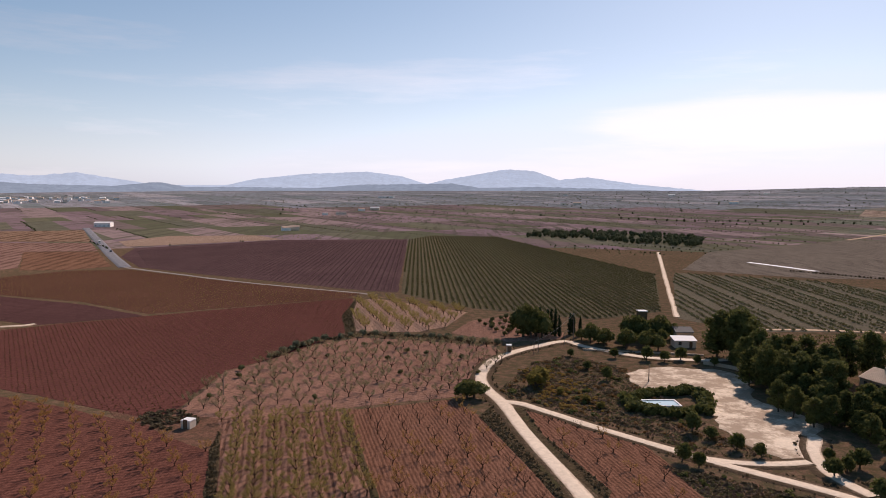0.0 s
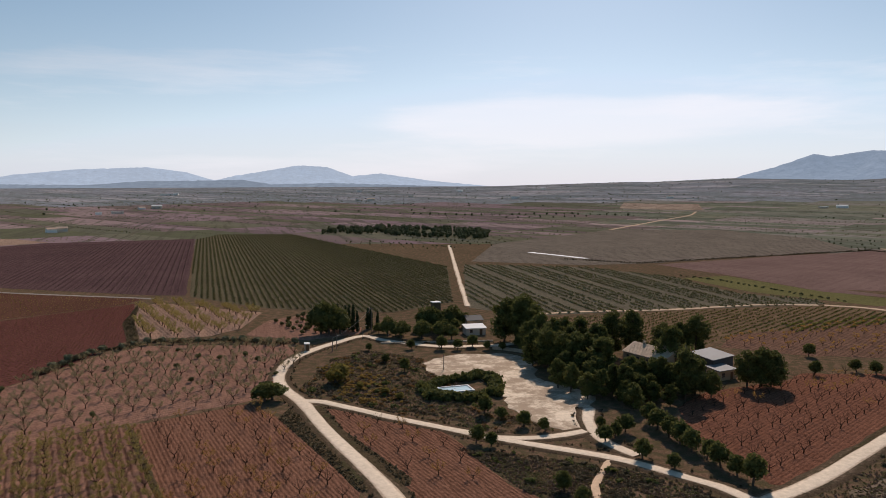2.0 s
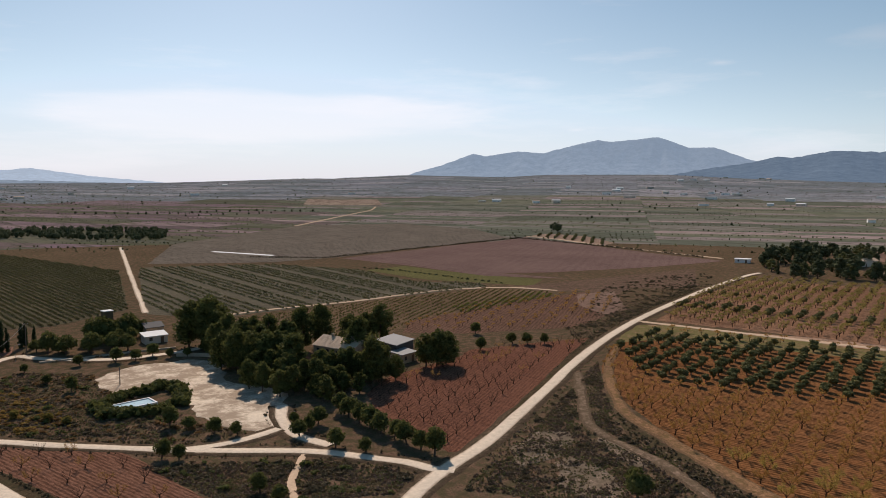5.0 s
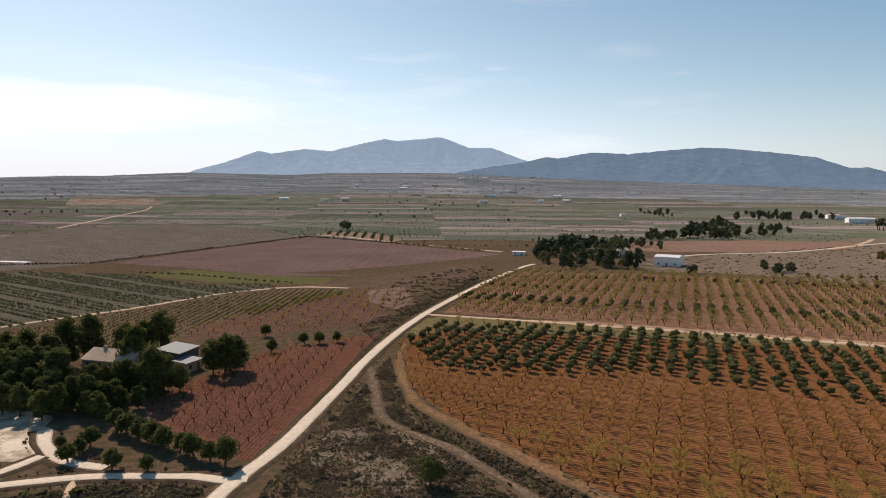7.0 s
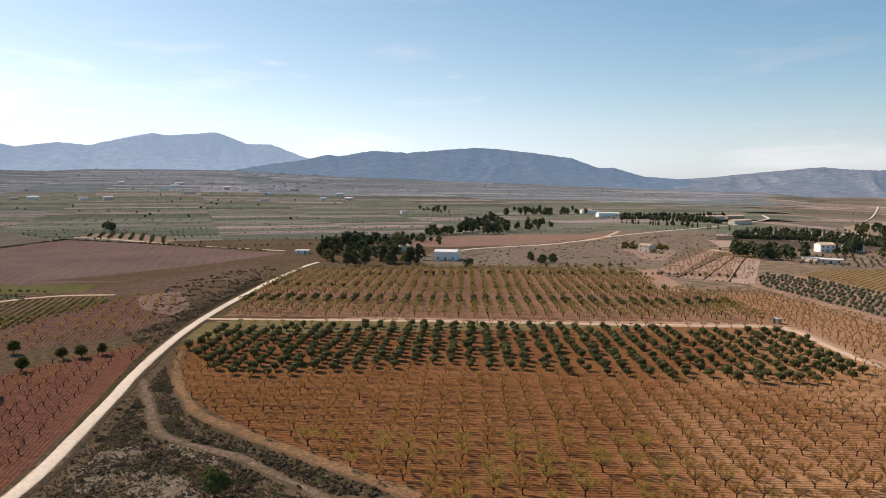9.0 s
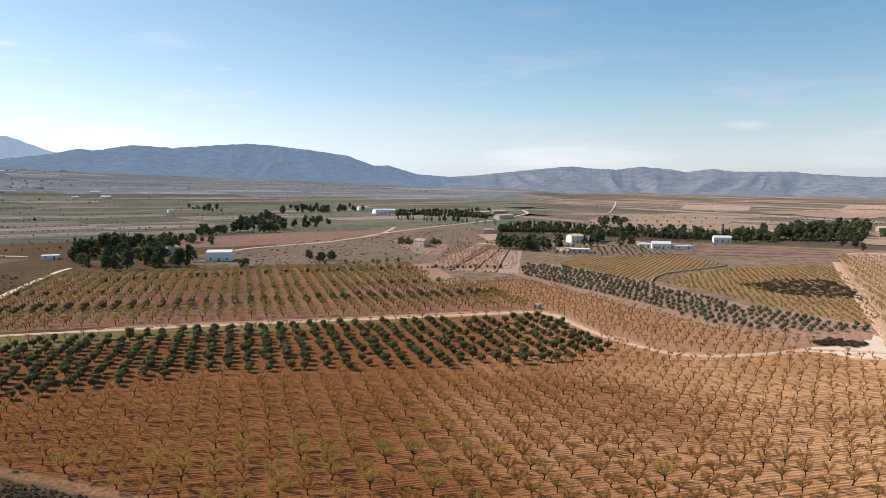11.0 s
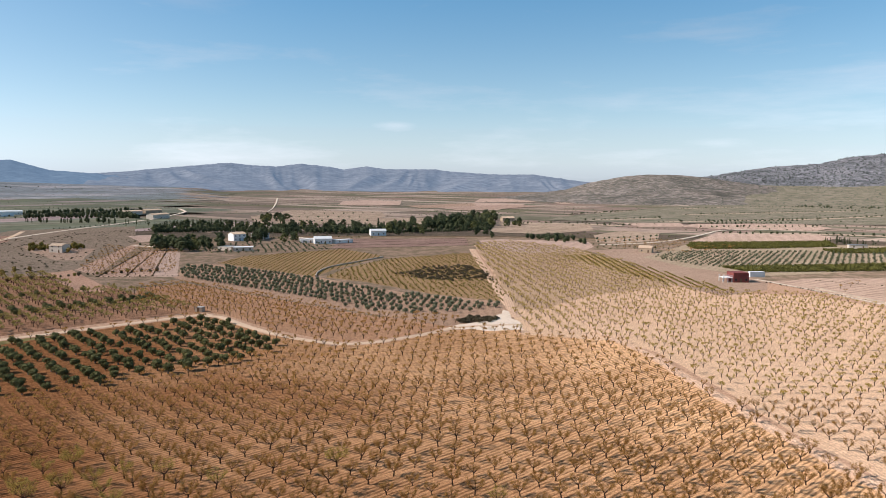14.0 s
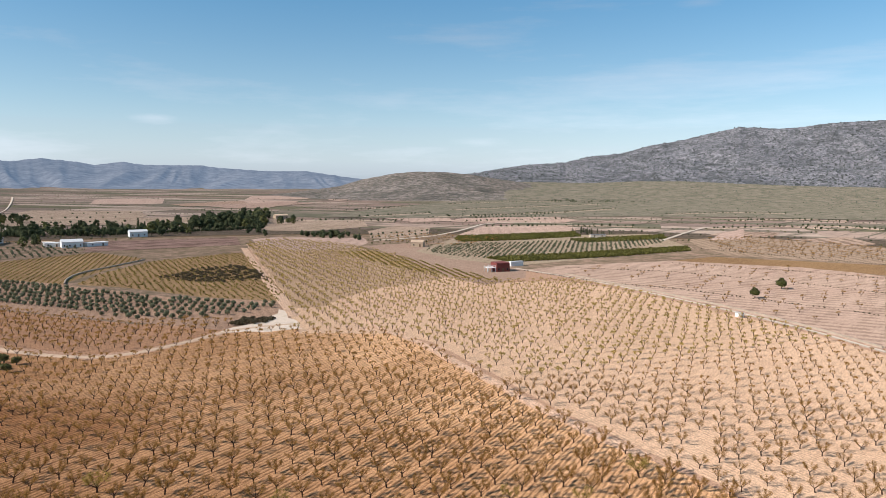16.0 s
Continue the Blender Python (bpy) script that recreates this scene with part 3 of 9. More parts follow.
def far_plots(heading, first, last, seed, material, label, near=470, end=4350, sink=0.0):
    """The plain split into narrow plots along a heading, between two headings and two distances."""
    rs = random.Random(seed)
    a = radians(heading)
    ux, uy, vx, vy = math.sin(a), math.cos(a), math.cos(a), -math.sin(a)
    cells, todo = [], [(-4500.0, -4500.0, 9000.0, 9000.0)]
    while todo:
        x, y, w, h = todo.pop()
        r = math.hypot(x + w / 2, y + h / 2)
        lw, lh = 170 + r * 0.08, 22 + r * 0.018
        if w > lw * rs.uniform(0.9, 2.2):
            k = w * rs.uniform(0.35, 0.65)
            todo += [(x, y, k, h), (x + k, y, w - k, h)]
        elif h > lh * rs.uniform(0.8, 2.4):
            k = h * rs.uniform(0.3, 0.7)
            todo += [(x, y, w, k), (x, y + k, w, h - k)]
        else:
            cells.append((x, y, w, h))
    V, T, edges = [], [], []
    for x, y, w, h in cells:
        cx, cy = x + w / 2, y + h / 2
        wx, wy = cx * ux + cy * vx, cx * uy + cy * vy
        r, az = math.hypot(wx, wy), math.degrees(math.atan2(wx, wy))
        if az < -90:
            az += 360
        if not (near < r < end and first < az < last):
            continue
        edges.append(((wx, wy), r, w, h, (ux, uy), (vx, vy)))
        g = -0.6
        drop = rs.uniform(0.0, 0.1) + sink
        nx, ny = max(1, int(w / 90)), max(1, int(h / 90))
        b0 = len(V)
        for i in range(nx + 1):
            for j in range(ny + 1):
                px, py = x + g + (w - 2 * g) * i / nx, y + g + (h - 2 * g) * j / ny
                qx, qy = px * ux + py * vx, px * uy + py * vy
                V.append((qx, qy, terrain(qx, qy) - 0.1 - drop))
        for i in range(nx):
            for j in range(ny):
                k = b0 + i * (ny + 1) + j
                T += [(k, k + 1, k + ny + 2), (k, k + ny + 2, k + ny + 1)]
    ob = mesh_obj("distant_plots", V, T, [material])
    if ob.data.polygons[0].normal.z < 0:
        ob.data.flip_normals()
    tagged(ob, label, "fields", kind="stuff")
    return edges


def make_ground():
    rad = [0.0, 150, 300, 450, 600] + [700 * 1.045 ** k for k in range(44)]
    na = 240
    V = [(0, 0, -0.3)]
    for r in rad[1:]:
        for i in range(na):
            a = 2 * math.pi * i / na
            x, y = r * math.sin(a), r * math.cos(a)
            V.append((x, y, terrain(x, y) - (0.3 if r < 690 else min(4.0, 0.3 + (r - 690) * 0.004))))
    T = [(0, 1 + (i + 1) % na, 1 + i) for i in range(na)]
    for k in range(len(rad) - 2):
        for i in range(na):
            a, b = 1 + k * na + i, 1 + k * na + (i + 1) % na
            T += [(a, b, b + na), (a, b + na, a + na)]
    ob = mesh_obj("ground", V, T, [soil("plain_earth", (0.17, 0.125, 0.09), (0.11, 0.08, 0.06), weeds=(0.05, 0.05, 0.03), weed_amount=0.8)], smooth=True)
    if ob.data.polygons[0].normal.z < 0:
        ob.data.flip_normals()
    tagged(ob, "wide dry farming plain with patchwork plots", "ground", kind="structure")


make_ground()
MAUVE = [(0.25, 0.165, 0.169), (0.156, 0.144, 0.088), (0.288, 0.195, 0.194), (0.131, 0.128, 0.075), (0.206, 0.146, 0.131), (0.175, 0.159, 0.106), (0.325, 0.226, 0.206), (0.188, 0.128, 0.125), (0.15, 0.14, 0.094)]
GREENS = [(0.180, 0.180, 0.116), (0.239, 0.222, 0.151), (0.145, 0.149, 0.102), (0.342, 0.259, 0.231), (0.197, 0.201, 0.140), (0.274, 0.235, 0.189), (0.162, 0.165, 0.118), (0.428, 0.305, 0.272), (0.222, 0.212, 0.156)]
# beyond 1750 m the plots' base colours are paled and greyed with painted haze
HAZED_TONES = [(0.273, 0.271, 0.285), (0.218, 0.238, 0.229), (0.340, 0.319, 0.327), (0.245, 0.257, 0.265), (0.192, 0.210, 0.210), (0.300, 0.292, 0.300), (0.409, 0.373, 0.369), (0.232, 0.244, 0.243), (0.259, 0.271, 0.271)]
M_PLOT_MAUVE = plot_material("mauve_plots", 146, MAUVE)
M_PLOT_GREEN = plot_material("green_plots", 146, GREENS)
M_PLOT_HAZED = plot_material("hazed_plots", 146, HAZED_TONES)
PLOTS = far_plots(146, -50, 30, 5, M_PLOT_MAUVE, "patchwork of distant mauve and olive farm plots", 470, 1750)
PLOTS += far_plots(146, 30, 101, 5, M_PLOT_GREEN, "patchwork of distant dull green farm plots", 470, 1750)
PLOTS += far_plots(146, -50, 101, 5, M_PLOT_HAZED, "farm plots far out on the plain with painted haze", 1750)
PLOTS += far_plots(66, 99, 195, 6, plot_material("tan_and_rose_plots", 66, [(0.30, 0.20, 0.155), (0.17, 0.145, 0.09), (0.40, 0.285, 0.215), (0.22, 0.16, 0.125), (0.33, 0.24, 0.18), (0.17, 0.15, 0.10), (0.27, 0.19, 0.15), (0.46, 0.34, 0.26), (0.22, 0.175, 0.13)]), "patchwork of distant tan and rose farm plots", sink=0.25)


def mountain(name, line, r0, r1, material, label, rough=1.0, seed=0, steps=40, jag=0.0008, gully=0.16, stretch=0.8, fine=0.3, spur=0.0):
    """A range whose crest follows the headings and rises in `line`; ribs and gullies run down its face."""
    az = np.array([q[0] for q in line])
    el = np.array([q[1] for q in line])
    n = int((az[-1] - az[0]) / 0.11)
    V, T = [], []
    for i in range(n + 1):
        a = az[0] + (az[-1] - az[0]) * i / n
        fade = min(1.0, i / 14, (n - i) / 14)
        e = float(np.interp(a, az, el)) + jag * rough * (noise.noise(Vector((a * 1.9, seed, 0))) + 0.6 * noise.noise(Vector((a * 5.1, seed, 3)))) * fade
        ra, zc = radians(a), EYE + r1 * e
        for j in range(steps + 4):
            s = j / steps
            if s <= 1:
                q = Vector((radians(a) * r1, (r1 - r0) * s * stretch, seed * 900.0)) / 1000.0
                q.x += spur * s * noise.noise(Vector((q.x * 1.7, 4.0, seed)))
                q = q + Vector((noise.noise(q * 2.1), noise.noise(q * 2.3 + Vector((9, 0, 0))), 0)) * 0.16
                rib = abs(noise.noise(q * 3.1)) * 1.1 + 0.55 * abs(noise.noise(q * 7.0)) + fine * abs(noise.noise(q * 15.0))
                r = r0 + (r1 - r0) * s
                zb = terrain(r0 * math.sin(ra), r0 * math.cos(ra)) - 6
                lift = s ** 1.35
                z = zb + (zc - zb) * (lift - gully * rough * rib * 4 * s * (1 - s) * (0.4 + 0.6 * lift))
                r += (rib - 0.3) * (r1 - r0) * 0.05 * s * (1 - s) * 4
            else:
                r = r1 + (s - 1) * (r1 - r0) * 2.0
                z = zc - (zc - terrain(r1 * math.sin(ra), r1 * math.cos(ra))) * (s - 1) * 6.4
            V.append((r * math.sin(ra), r * math.cos(ra), z))
    m = steps + 4
    for i in range(n):
        for j in range(m - 1):
            a = i * m + j
            T += [(a, a + m, a + m + 1), (a, a + m + 1, a + 1)]
    ob = mesh_obj(name, V, T, [material], smooth=True)
    if sum(p.normal.z for p in ob.data.polygons[:400]) < 0:
        ob.data.flip_normals()
    return tagged(ob, label, "mountain", kind="structure")


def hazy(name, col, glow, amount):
    """A far range behind kilometres of air, whose haze is painted as blue emission."""
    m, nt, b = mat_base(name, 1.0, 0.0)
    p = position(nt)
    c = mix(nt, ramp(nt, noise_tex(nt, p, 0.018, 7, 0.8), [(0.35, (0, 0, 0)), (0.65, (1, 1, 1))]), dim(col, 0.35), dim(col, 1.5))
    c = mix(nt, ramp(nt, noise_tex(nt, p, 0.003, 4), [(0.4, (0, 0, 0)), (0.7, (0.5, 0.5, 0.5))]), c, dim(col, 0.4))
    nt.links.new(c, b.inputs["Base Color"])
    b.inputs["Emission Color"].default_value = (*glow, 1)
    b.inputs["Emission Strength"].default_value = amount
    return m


def rocky(name, earth, scrub, rock, scale=1.0):
    m, nt, b = mat_base(name, 0.95, 0.1)
    p = position(nt)
    big = noise_tex(nt, p, 0.004 * scale, 5, 0.6)
    dots = noise_tex(nt, p, 0.075 * scale, 6, 0.75)
    col = ramp(nt, big, [(0.35, earth), (0.65, rock)])
    col = mix(nt, ramp(nt, dots, [(0.45, (0.9, 0.9, 0.9)), (0.58, (0, 0, 0))]), col, scrub)
    col = mix(nt, ramp(nt, noise_tex(nt, p, 0.011 * scale, 6, 0.7), [(0.48, (0, 0, 0)), (0.62, (0.75, 0.75, 0.75))]), col, dim(scrub, 0.8))
    col = mix(nt, ramp(nt, noise_tex(nt, p, 0.03 * scale, 6, 0.8), [(0.55, (0, 0, 0)), (0.68, (0.7, 0.7, 0.7))]), col, dim(rock, 1.35))
    nt.links.new(col, b.inputs["Base Color"])
    bump(nt, b, dots, 0.9, 6.0 / scale)
    return m


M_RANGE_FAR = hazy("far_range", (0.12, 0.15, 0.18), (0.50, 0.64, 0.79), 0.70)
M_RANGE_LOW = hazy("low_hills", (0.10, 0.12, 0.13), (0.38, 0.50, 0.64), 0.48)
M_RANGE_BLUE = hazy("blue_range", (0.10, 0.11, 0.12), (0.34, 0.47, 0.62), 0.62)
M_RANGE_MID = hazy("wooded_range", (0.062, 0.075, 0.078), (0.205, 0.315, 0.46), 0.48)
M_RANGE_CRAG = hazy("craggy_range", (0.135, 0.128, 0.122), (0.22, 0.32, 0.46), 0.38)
M_HILL = rocky("hill_scrub", (0.29, 0.225, 0.18), (0.11, 0.10, 0.075), (0.37, 0.30, 0.25))
M_MOUNTAIN = rocky("mountain_scrub", (0.215, 0.20, 0.207), (0.105, 0.108, 0.106), (0.315, 0.295, 0.30))

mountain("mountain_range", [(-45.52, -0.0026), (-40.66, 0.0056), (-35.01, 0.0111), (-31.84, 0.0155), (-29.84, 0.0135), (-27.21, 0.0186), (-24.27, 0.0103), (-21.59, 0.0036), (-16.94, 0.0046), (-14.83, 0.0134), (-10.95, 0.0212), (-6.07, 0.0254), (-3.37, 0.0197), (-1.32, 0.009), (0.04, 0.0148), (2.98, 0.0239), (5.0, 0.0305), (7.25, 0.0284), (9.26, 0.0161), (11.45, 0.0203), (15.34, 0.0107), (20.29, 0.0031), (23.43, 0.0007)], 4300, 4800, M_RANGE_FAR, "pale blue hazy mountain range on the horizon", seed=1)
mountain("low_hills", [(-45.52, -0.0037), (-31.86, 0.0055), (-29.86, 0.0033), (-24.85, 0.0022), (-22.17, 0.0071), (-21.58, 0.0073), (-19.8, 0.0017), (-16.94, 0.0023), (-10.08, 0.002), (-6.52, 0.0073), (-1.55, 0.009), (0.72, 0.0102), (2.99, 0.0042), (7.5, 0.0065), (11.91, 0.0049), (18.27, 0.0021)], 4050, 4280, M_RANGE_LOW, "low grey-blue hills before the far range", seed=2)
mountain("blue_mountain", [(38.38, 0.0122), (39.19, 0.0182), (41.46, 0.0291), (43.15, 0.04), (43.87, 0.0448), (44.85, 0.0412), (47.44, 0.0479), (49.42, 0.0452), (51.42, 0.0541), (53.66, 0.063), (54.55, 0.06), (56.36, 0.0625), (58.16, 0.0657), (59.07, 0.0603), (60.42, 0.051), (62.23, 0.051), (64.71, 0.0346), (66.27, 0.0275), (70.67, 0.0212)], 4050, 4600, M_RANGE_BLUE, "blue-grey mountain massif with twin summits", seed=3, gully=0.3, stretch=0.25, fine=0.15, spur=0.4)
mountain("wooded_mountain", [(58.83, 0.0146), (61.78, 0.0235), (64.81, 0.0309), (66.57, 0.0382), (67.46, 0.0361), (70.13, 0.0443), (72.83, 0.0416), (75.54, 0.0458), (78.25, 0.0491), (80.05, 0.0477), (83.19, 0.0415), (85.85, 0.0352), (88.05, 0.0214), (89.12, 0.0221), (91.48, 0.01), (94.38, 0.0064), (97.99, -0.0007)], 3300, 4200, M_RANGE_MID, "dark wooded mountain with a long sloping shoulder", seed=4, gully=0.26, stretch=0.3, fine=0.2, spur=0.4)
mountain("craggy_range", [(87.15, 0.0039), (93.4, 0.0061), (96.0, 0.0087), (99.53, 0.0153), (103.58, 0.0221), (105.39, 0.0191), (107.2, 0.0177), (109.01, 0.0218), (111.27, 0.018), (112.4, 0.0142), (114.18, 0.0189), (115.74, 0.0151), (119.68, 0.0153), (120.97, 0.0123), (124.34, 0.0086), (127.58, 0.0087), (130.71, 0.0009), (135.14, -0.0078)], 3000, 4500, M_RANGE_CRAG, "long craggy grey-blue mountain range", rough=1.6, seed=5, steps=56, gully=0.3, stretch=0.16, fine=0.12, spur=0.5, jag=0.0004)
mountain("scrub_hill", [(122.7, -0.0289), (124.83, -0.0236), (127.44, -0.0181), (130.1, -0.0117), (131.89, -0.0022), (134.59, 0.0067), (136.4, 0.0093), (138.66, 0.0087), (140.48, 0.0057), (142.74, -0.0004), (146.34, -0.0086), (152.49, -0.0208)], 1500, 2150, M_HILL, "rounded dry hill with low scrub", seed=6, jag=0.0004, gully=0.08)
mountain("rocky_mountain", [(134.59, -0.0177), (138.21, -0.0016), (140.48, 0.0065), (142.73, 0.013), (144.97, 0.0194), (148.08, 0.0227), (149.82, 0.0304), (152.39, 0.0349), (154.48, 0.0453), (156.53, 0.051), (158.53, 0.0593), (160.85, 0.068), (163.5, 0.0648), (164.95, 0.0662), (166.71, 0.0702), (169.09, 0.0715), (170.01, 0.0716), (174.12, 0.0706), (179.65, 0.0602), (188.48, 0.0325), (196.37, -0.0011)], 2150, 3300, M_MOUNTAIN, "grey rocky mountain covered with scrub", seed=7, jag=0.0009, gully=0.11)


# ---- soils ----
RED, RED_D = (0.30, 0.135, 0.085), (0.20, 0.085, 0.055)
TAN, TAN_D = (0.42, 0.255, 0.165), (0.31, 0.175, 0.11)
PALE, PALE_D = (0.50, 0.33, 0.225), (0.40, 0.25, 0.165)
M_SCRUB = soil("scrub_earth", (0.28, 0.165, 0.104), (0.15, 0.09, 0.056), weeds=(0.085, 0.074, 0.036), weed_amount=0.95, weed_scale=0.45)
M_TRACK = soil("white_track", (0.76, 0.635, 0.49), (0.54, 0.435, 0.325), rough=0.94, fray=(0.46, 0.35, 0.255))
M_PATHSOIL = soil("tan_path", (0.62, 0.45, 0.31), (0.50, 0.345, 0.23), rough=0.94)
M_ASPHALT = soil("old_asphalt", (0.30, 0.29, 0.29), (0.22, 0.21, 0.21))

# ---- fields ----
near_disc = [(640 * math.sin(radians(a)), 640 * math.cos(radians(a))) for a in range(0, 360, 6)]
patch("rough_ground", near_disc, M_SCRUB, 0.02, 0, "dry scrubby waste ground with thin weeds", "ground")

DRY = [(r * math.sin(radians(a)), r * math.cos(radians(a))) for r, az in ((630, range(84, 186, 6)), (255, range(184, 82, -6))) for a in az]
patch("dry_common", DRY, soil("dry_common", (0.40, 0.265, 0.185), (0.225, 0.148, 0.10), weeds=(0.14, 0.11, 0.065), weed_amount=0.95, weed_scale=0.12), 0.02, 3, "dry tan land between the farm plots", "ground")
FIELDS.pop()
M_WIDE = soil("orchard_red", (0.89, 0.54, 0.285), (0.70, 0.395, 0.19), 166.7, 0.95, 0.8, loam_shade=((128, 54), (-10, -100), 330, (0.37, 0.275, 0.225)))
patch("orchard_base", [(223.2, 141.0), (251.2, 82.0), (263.0, 19.9), (273.3, -55.5), (271.0, -60.8), (207.6, -81.5), (208.3, -126.8), (201.6, -150.9), (436.3, -279.2), (377.3, -338.0), (249.8, -289.1), (230.4, -324.9), (128.9, -295.3), (40.2, -245.6)] + [(0, -235), (-30, -120), (60, -40), (80, 20)] + [(105.1, 28.7), (121.6, 65.1)], soil("base_tan", (0.52, 0.32, 0.205), (0.42, 0.25, 0.155)), 0.035, 1, "tan headland earth round the orchards", "ground")
M_PALE = soil("orchard_pale", (0.73, 0.482, 0.306), (0.60, 0.386, 0.236), 114, 0.9, 0.3)
M_UPPER = soil("orchard_upper", (0.41, 0.222, 0.13), (0.285, 0.148, 0.086), 166.7, 1.6, 0.75)
M_SMALL = soil("bend_tan", (0.51, 0.285, 0.16), (0.385, 0.205, 0.112), 166.7, 1.2, 0.6)
M_RED = soil("red_tilled", (0.28, 0.124, 0.076), (0.19, 0.081, 0.051), 63.7, 0.9)
M_STRIPED = soil("tan_striped", (0.36, 0.198, 0.135), (0.235, 0.112, 0.075), -13.5, 1.2, 0.8)
M_BROWN = soil("brown_tilled", (0.30, 0.145, 0.092), (0.215, 0.10, 0.062), -13.5, 0.8, 0.6)
M_TANFIELD = soil("tan_orchard", (0.37, 0.202, 0.14), (0.255, 0.131, 0.09), 60, 1.4, 0.35)
M_CORNER = soil("corner_tan", (0.46, 0.285, 0.195), (0.35, 0.21, 0.145), 164, 1.4, 0.4)
M_VINE_RED = soil("vine_red", (0.178, 0.069, 0.053), (0.124, 0.047, 0.037), 58, 2.2, 0.3)
M_VINE_PURPLE = soil("vine_purple", (0.145, 0.083, 0.077), (0.10, 0.057, 0.054), 178, 3.0, 0.3)
M_VINE_GREEN = soil("vine_green_soil", (0.172, 0.138, 0.082), (0.126, 0.102, 0.06), 178, 2.6, 0.3)
M_VINE_YEL = soil("vine_yellow_soil", (0.34, 0.205, 0.10), (0.235, 0.135, 0.068), 58, 2.8, 0.3)
M_VINE_TAN = soil("vine_tan_soil", (0.365, 0.228, 0.115), (0.275, 0.165, 0.083), 115, 2.8, 0.3)
M_VINE_RUST = soil("vine_rust_soil", (0.165, 0.078, 0.05), (0.115, 0.053, 0.035), 58, 2.4, 0.3)
M_DARK = soil("dark_fallow", (0.125, 0.06, 0.053), (0.09, 0.044, 0.039), 70, 4, 0.2)
M_BARE = soil("bare_plum_soil", (0.29, 0.18, 0.145), (0.165, 0.10, 0.083), 60, 6, 0.15)
M_BARE_TAN = soil("bare_tan_soil", (0.42, 0.285, 0.20), (0.33, 0.21, 0.145), 100, 5, 0.15)
M_GRASS = soil("dry_grass", (0.13, 0.09, 0.05), (0.08, 0.055, 0.034), weeds=(0.07, 0.066, 0.03), weed_amount=0.7)
M_SLOPE = soil("scrub_slope", (0.30, 0.245, 0.18), (0.20, 0.17, 0.12), weeds=(0.125, 0.12, 0.075), weed_amount=0.9, weed_scale=0.05)
M_CLEARING = soil("pale_gravel", (0.78, 0.655, 0.50), (0.50, 0.39, 0.285), weeds=(0.27, 0.195, 0.135), weed_amount=1.0, weed_scale=0.12, rough=0.94)

# the foothill under the rocky mountain
mountain("foothill", [(137.0, -0.034), (141.0, -0.014), (143.4, -0.004), (146.0, -0.0045), (150.0, -0.0053), (153.5, -0.0026), (157.2, -0.0021), (161.2, -0.0049), (165.0, -0.007), (170.0, -0.008), (177.0, -0.012), (187.0, -0.03)], 1450, 2200, M_SLOPE, "grey-green scrub foothill under the mountain", seed=8, jag=0.0003, gully=0.05)

WIDE = [(143.1, 98.4), (161.9, 116.2), (185.5, 128.9), (217.5, 135.2), (240.8, 78.6), (251.3, 18.9), (265.6, -54.0), (258.1, -57.9), (226.7, -64.5), (198.8, -78.1), (193.7, -90.8), (199.8, -121.6), (196.0, -142.0), (184.1, -137.9), (175.2, -147.9), (163.6, -157.3), (144.9, -153.4), (106.5, -136.9), (83.9, -127.1), (63.6, -120.0), (47.3, -114.9)] + [(-10, -97), (20, -80), (70, -60), (60, -20), (95, 30)] + [(105.1, 28.7), (109.1, 40.7), (114.8, 52.5), (121.6, 65.1), (129.6, 79.8)]
OLIVE = [(171.2, 116.4), (186.0, 127.3), (212.4, 132.0), (235.0, 76.7), (246.2, 18.5), (259.4, -52.8), (251.0, -58.5), (222.0, -61.2), (207.7, -66.4), (202.7, -64.5), (195.1, -52.1), (190.1, -34.7), (187.1, -13.1), (186.2, 14.7), (183.1, 37.0), (184.4, 51.5), (167.1, 76.2), (160.2, 95.0)]
PALE_ORCHARD = [(464.4, -300.2), (473.8, -339.7), (405.4, -346.3), (328.2, -323.5), (234.6, -267.2), (202.4, -276.3), (185.6, -300.4), (151.4, -293.4), (122.7, -281.3), (86.9, -265.3), (58.6, -249.5), (38.3, -235.0)] + [(0, -235), (-30, -150), (-10, -98)] + [(46.4, -117.2), (62.6, -122.6), (82.9, -130.1), (105.5, -140.5), (144.1, -158.0), (163.0, -156.7), (174.5, -147.3), (183.4, -137.3), (253.3, -181.1)]
UPPER = [(233.7, 143.9), (302.7, 163.5), (372.8, 174.5), (401.9, 96.4), (419.5, 0.1), (399.8, -20.8), (350.8, -33.8), (301.3, -50.6), (276.1, -54.2), (259.7, 19.6), (249.1, 81.3)]
SMALL_ORCHARD = [(349.2, -41.5), (353.4, -64.7), (283.7, -90.6), (233.6, -109.3), (219.9, -131.5), (207.8, -128.6), (202.0, -110.6), (199.8, -91.7), (204.6, -80.4), (232.4, -68.2), (264.4, -61.6), (272.1, -56.5), (270.2, -49.4), (306.2, -36.3)]
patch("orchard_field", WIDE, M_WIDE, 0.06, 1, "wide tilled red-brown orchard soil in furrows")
patch("olive_grass", [(216.1, 147.2), (229.2, 135.4), (240.8, 78.6), (253.3, 19.1), (255.8, -12.0), (244.3, 18.4), (221.9, 84.5), (205.9, 121.8), (192.0, 131.4)], soil("olive_grass", (0.36, 0.235, 0.12), (0.25, 0.165, 0.085), 166.7, 1.6, 0.3, weeds=(0.17, 0.155, 0.055), weed_amount=1.0, weed_scale=0.3), 0.065, 1.5, "thin green grass along the olive rows")
patch("pale_orchard_field", PALE_ORCHARD, M_PALE, 0.05, 1, "pale sandy orchard soil")
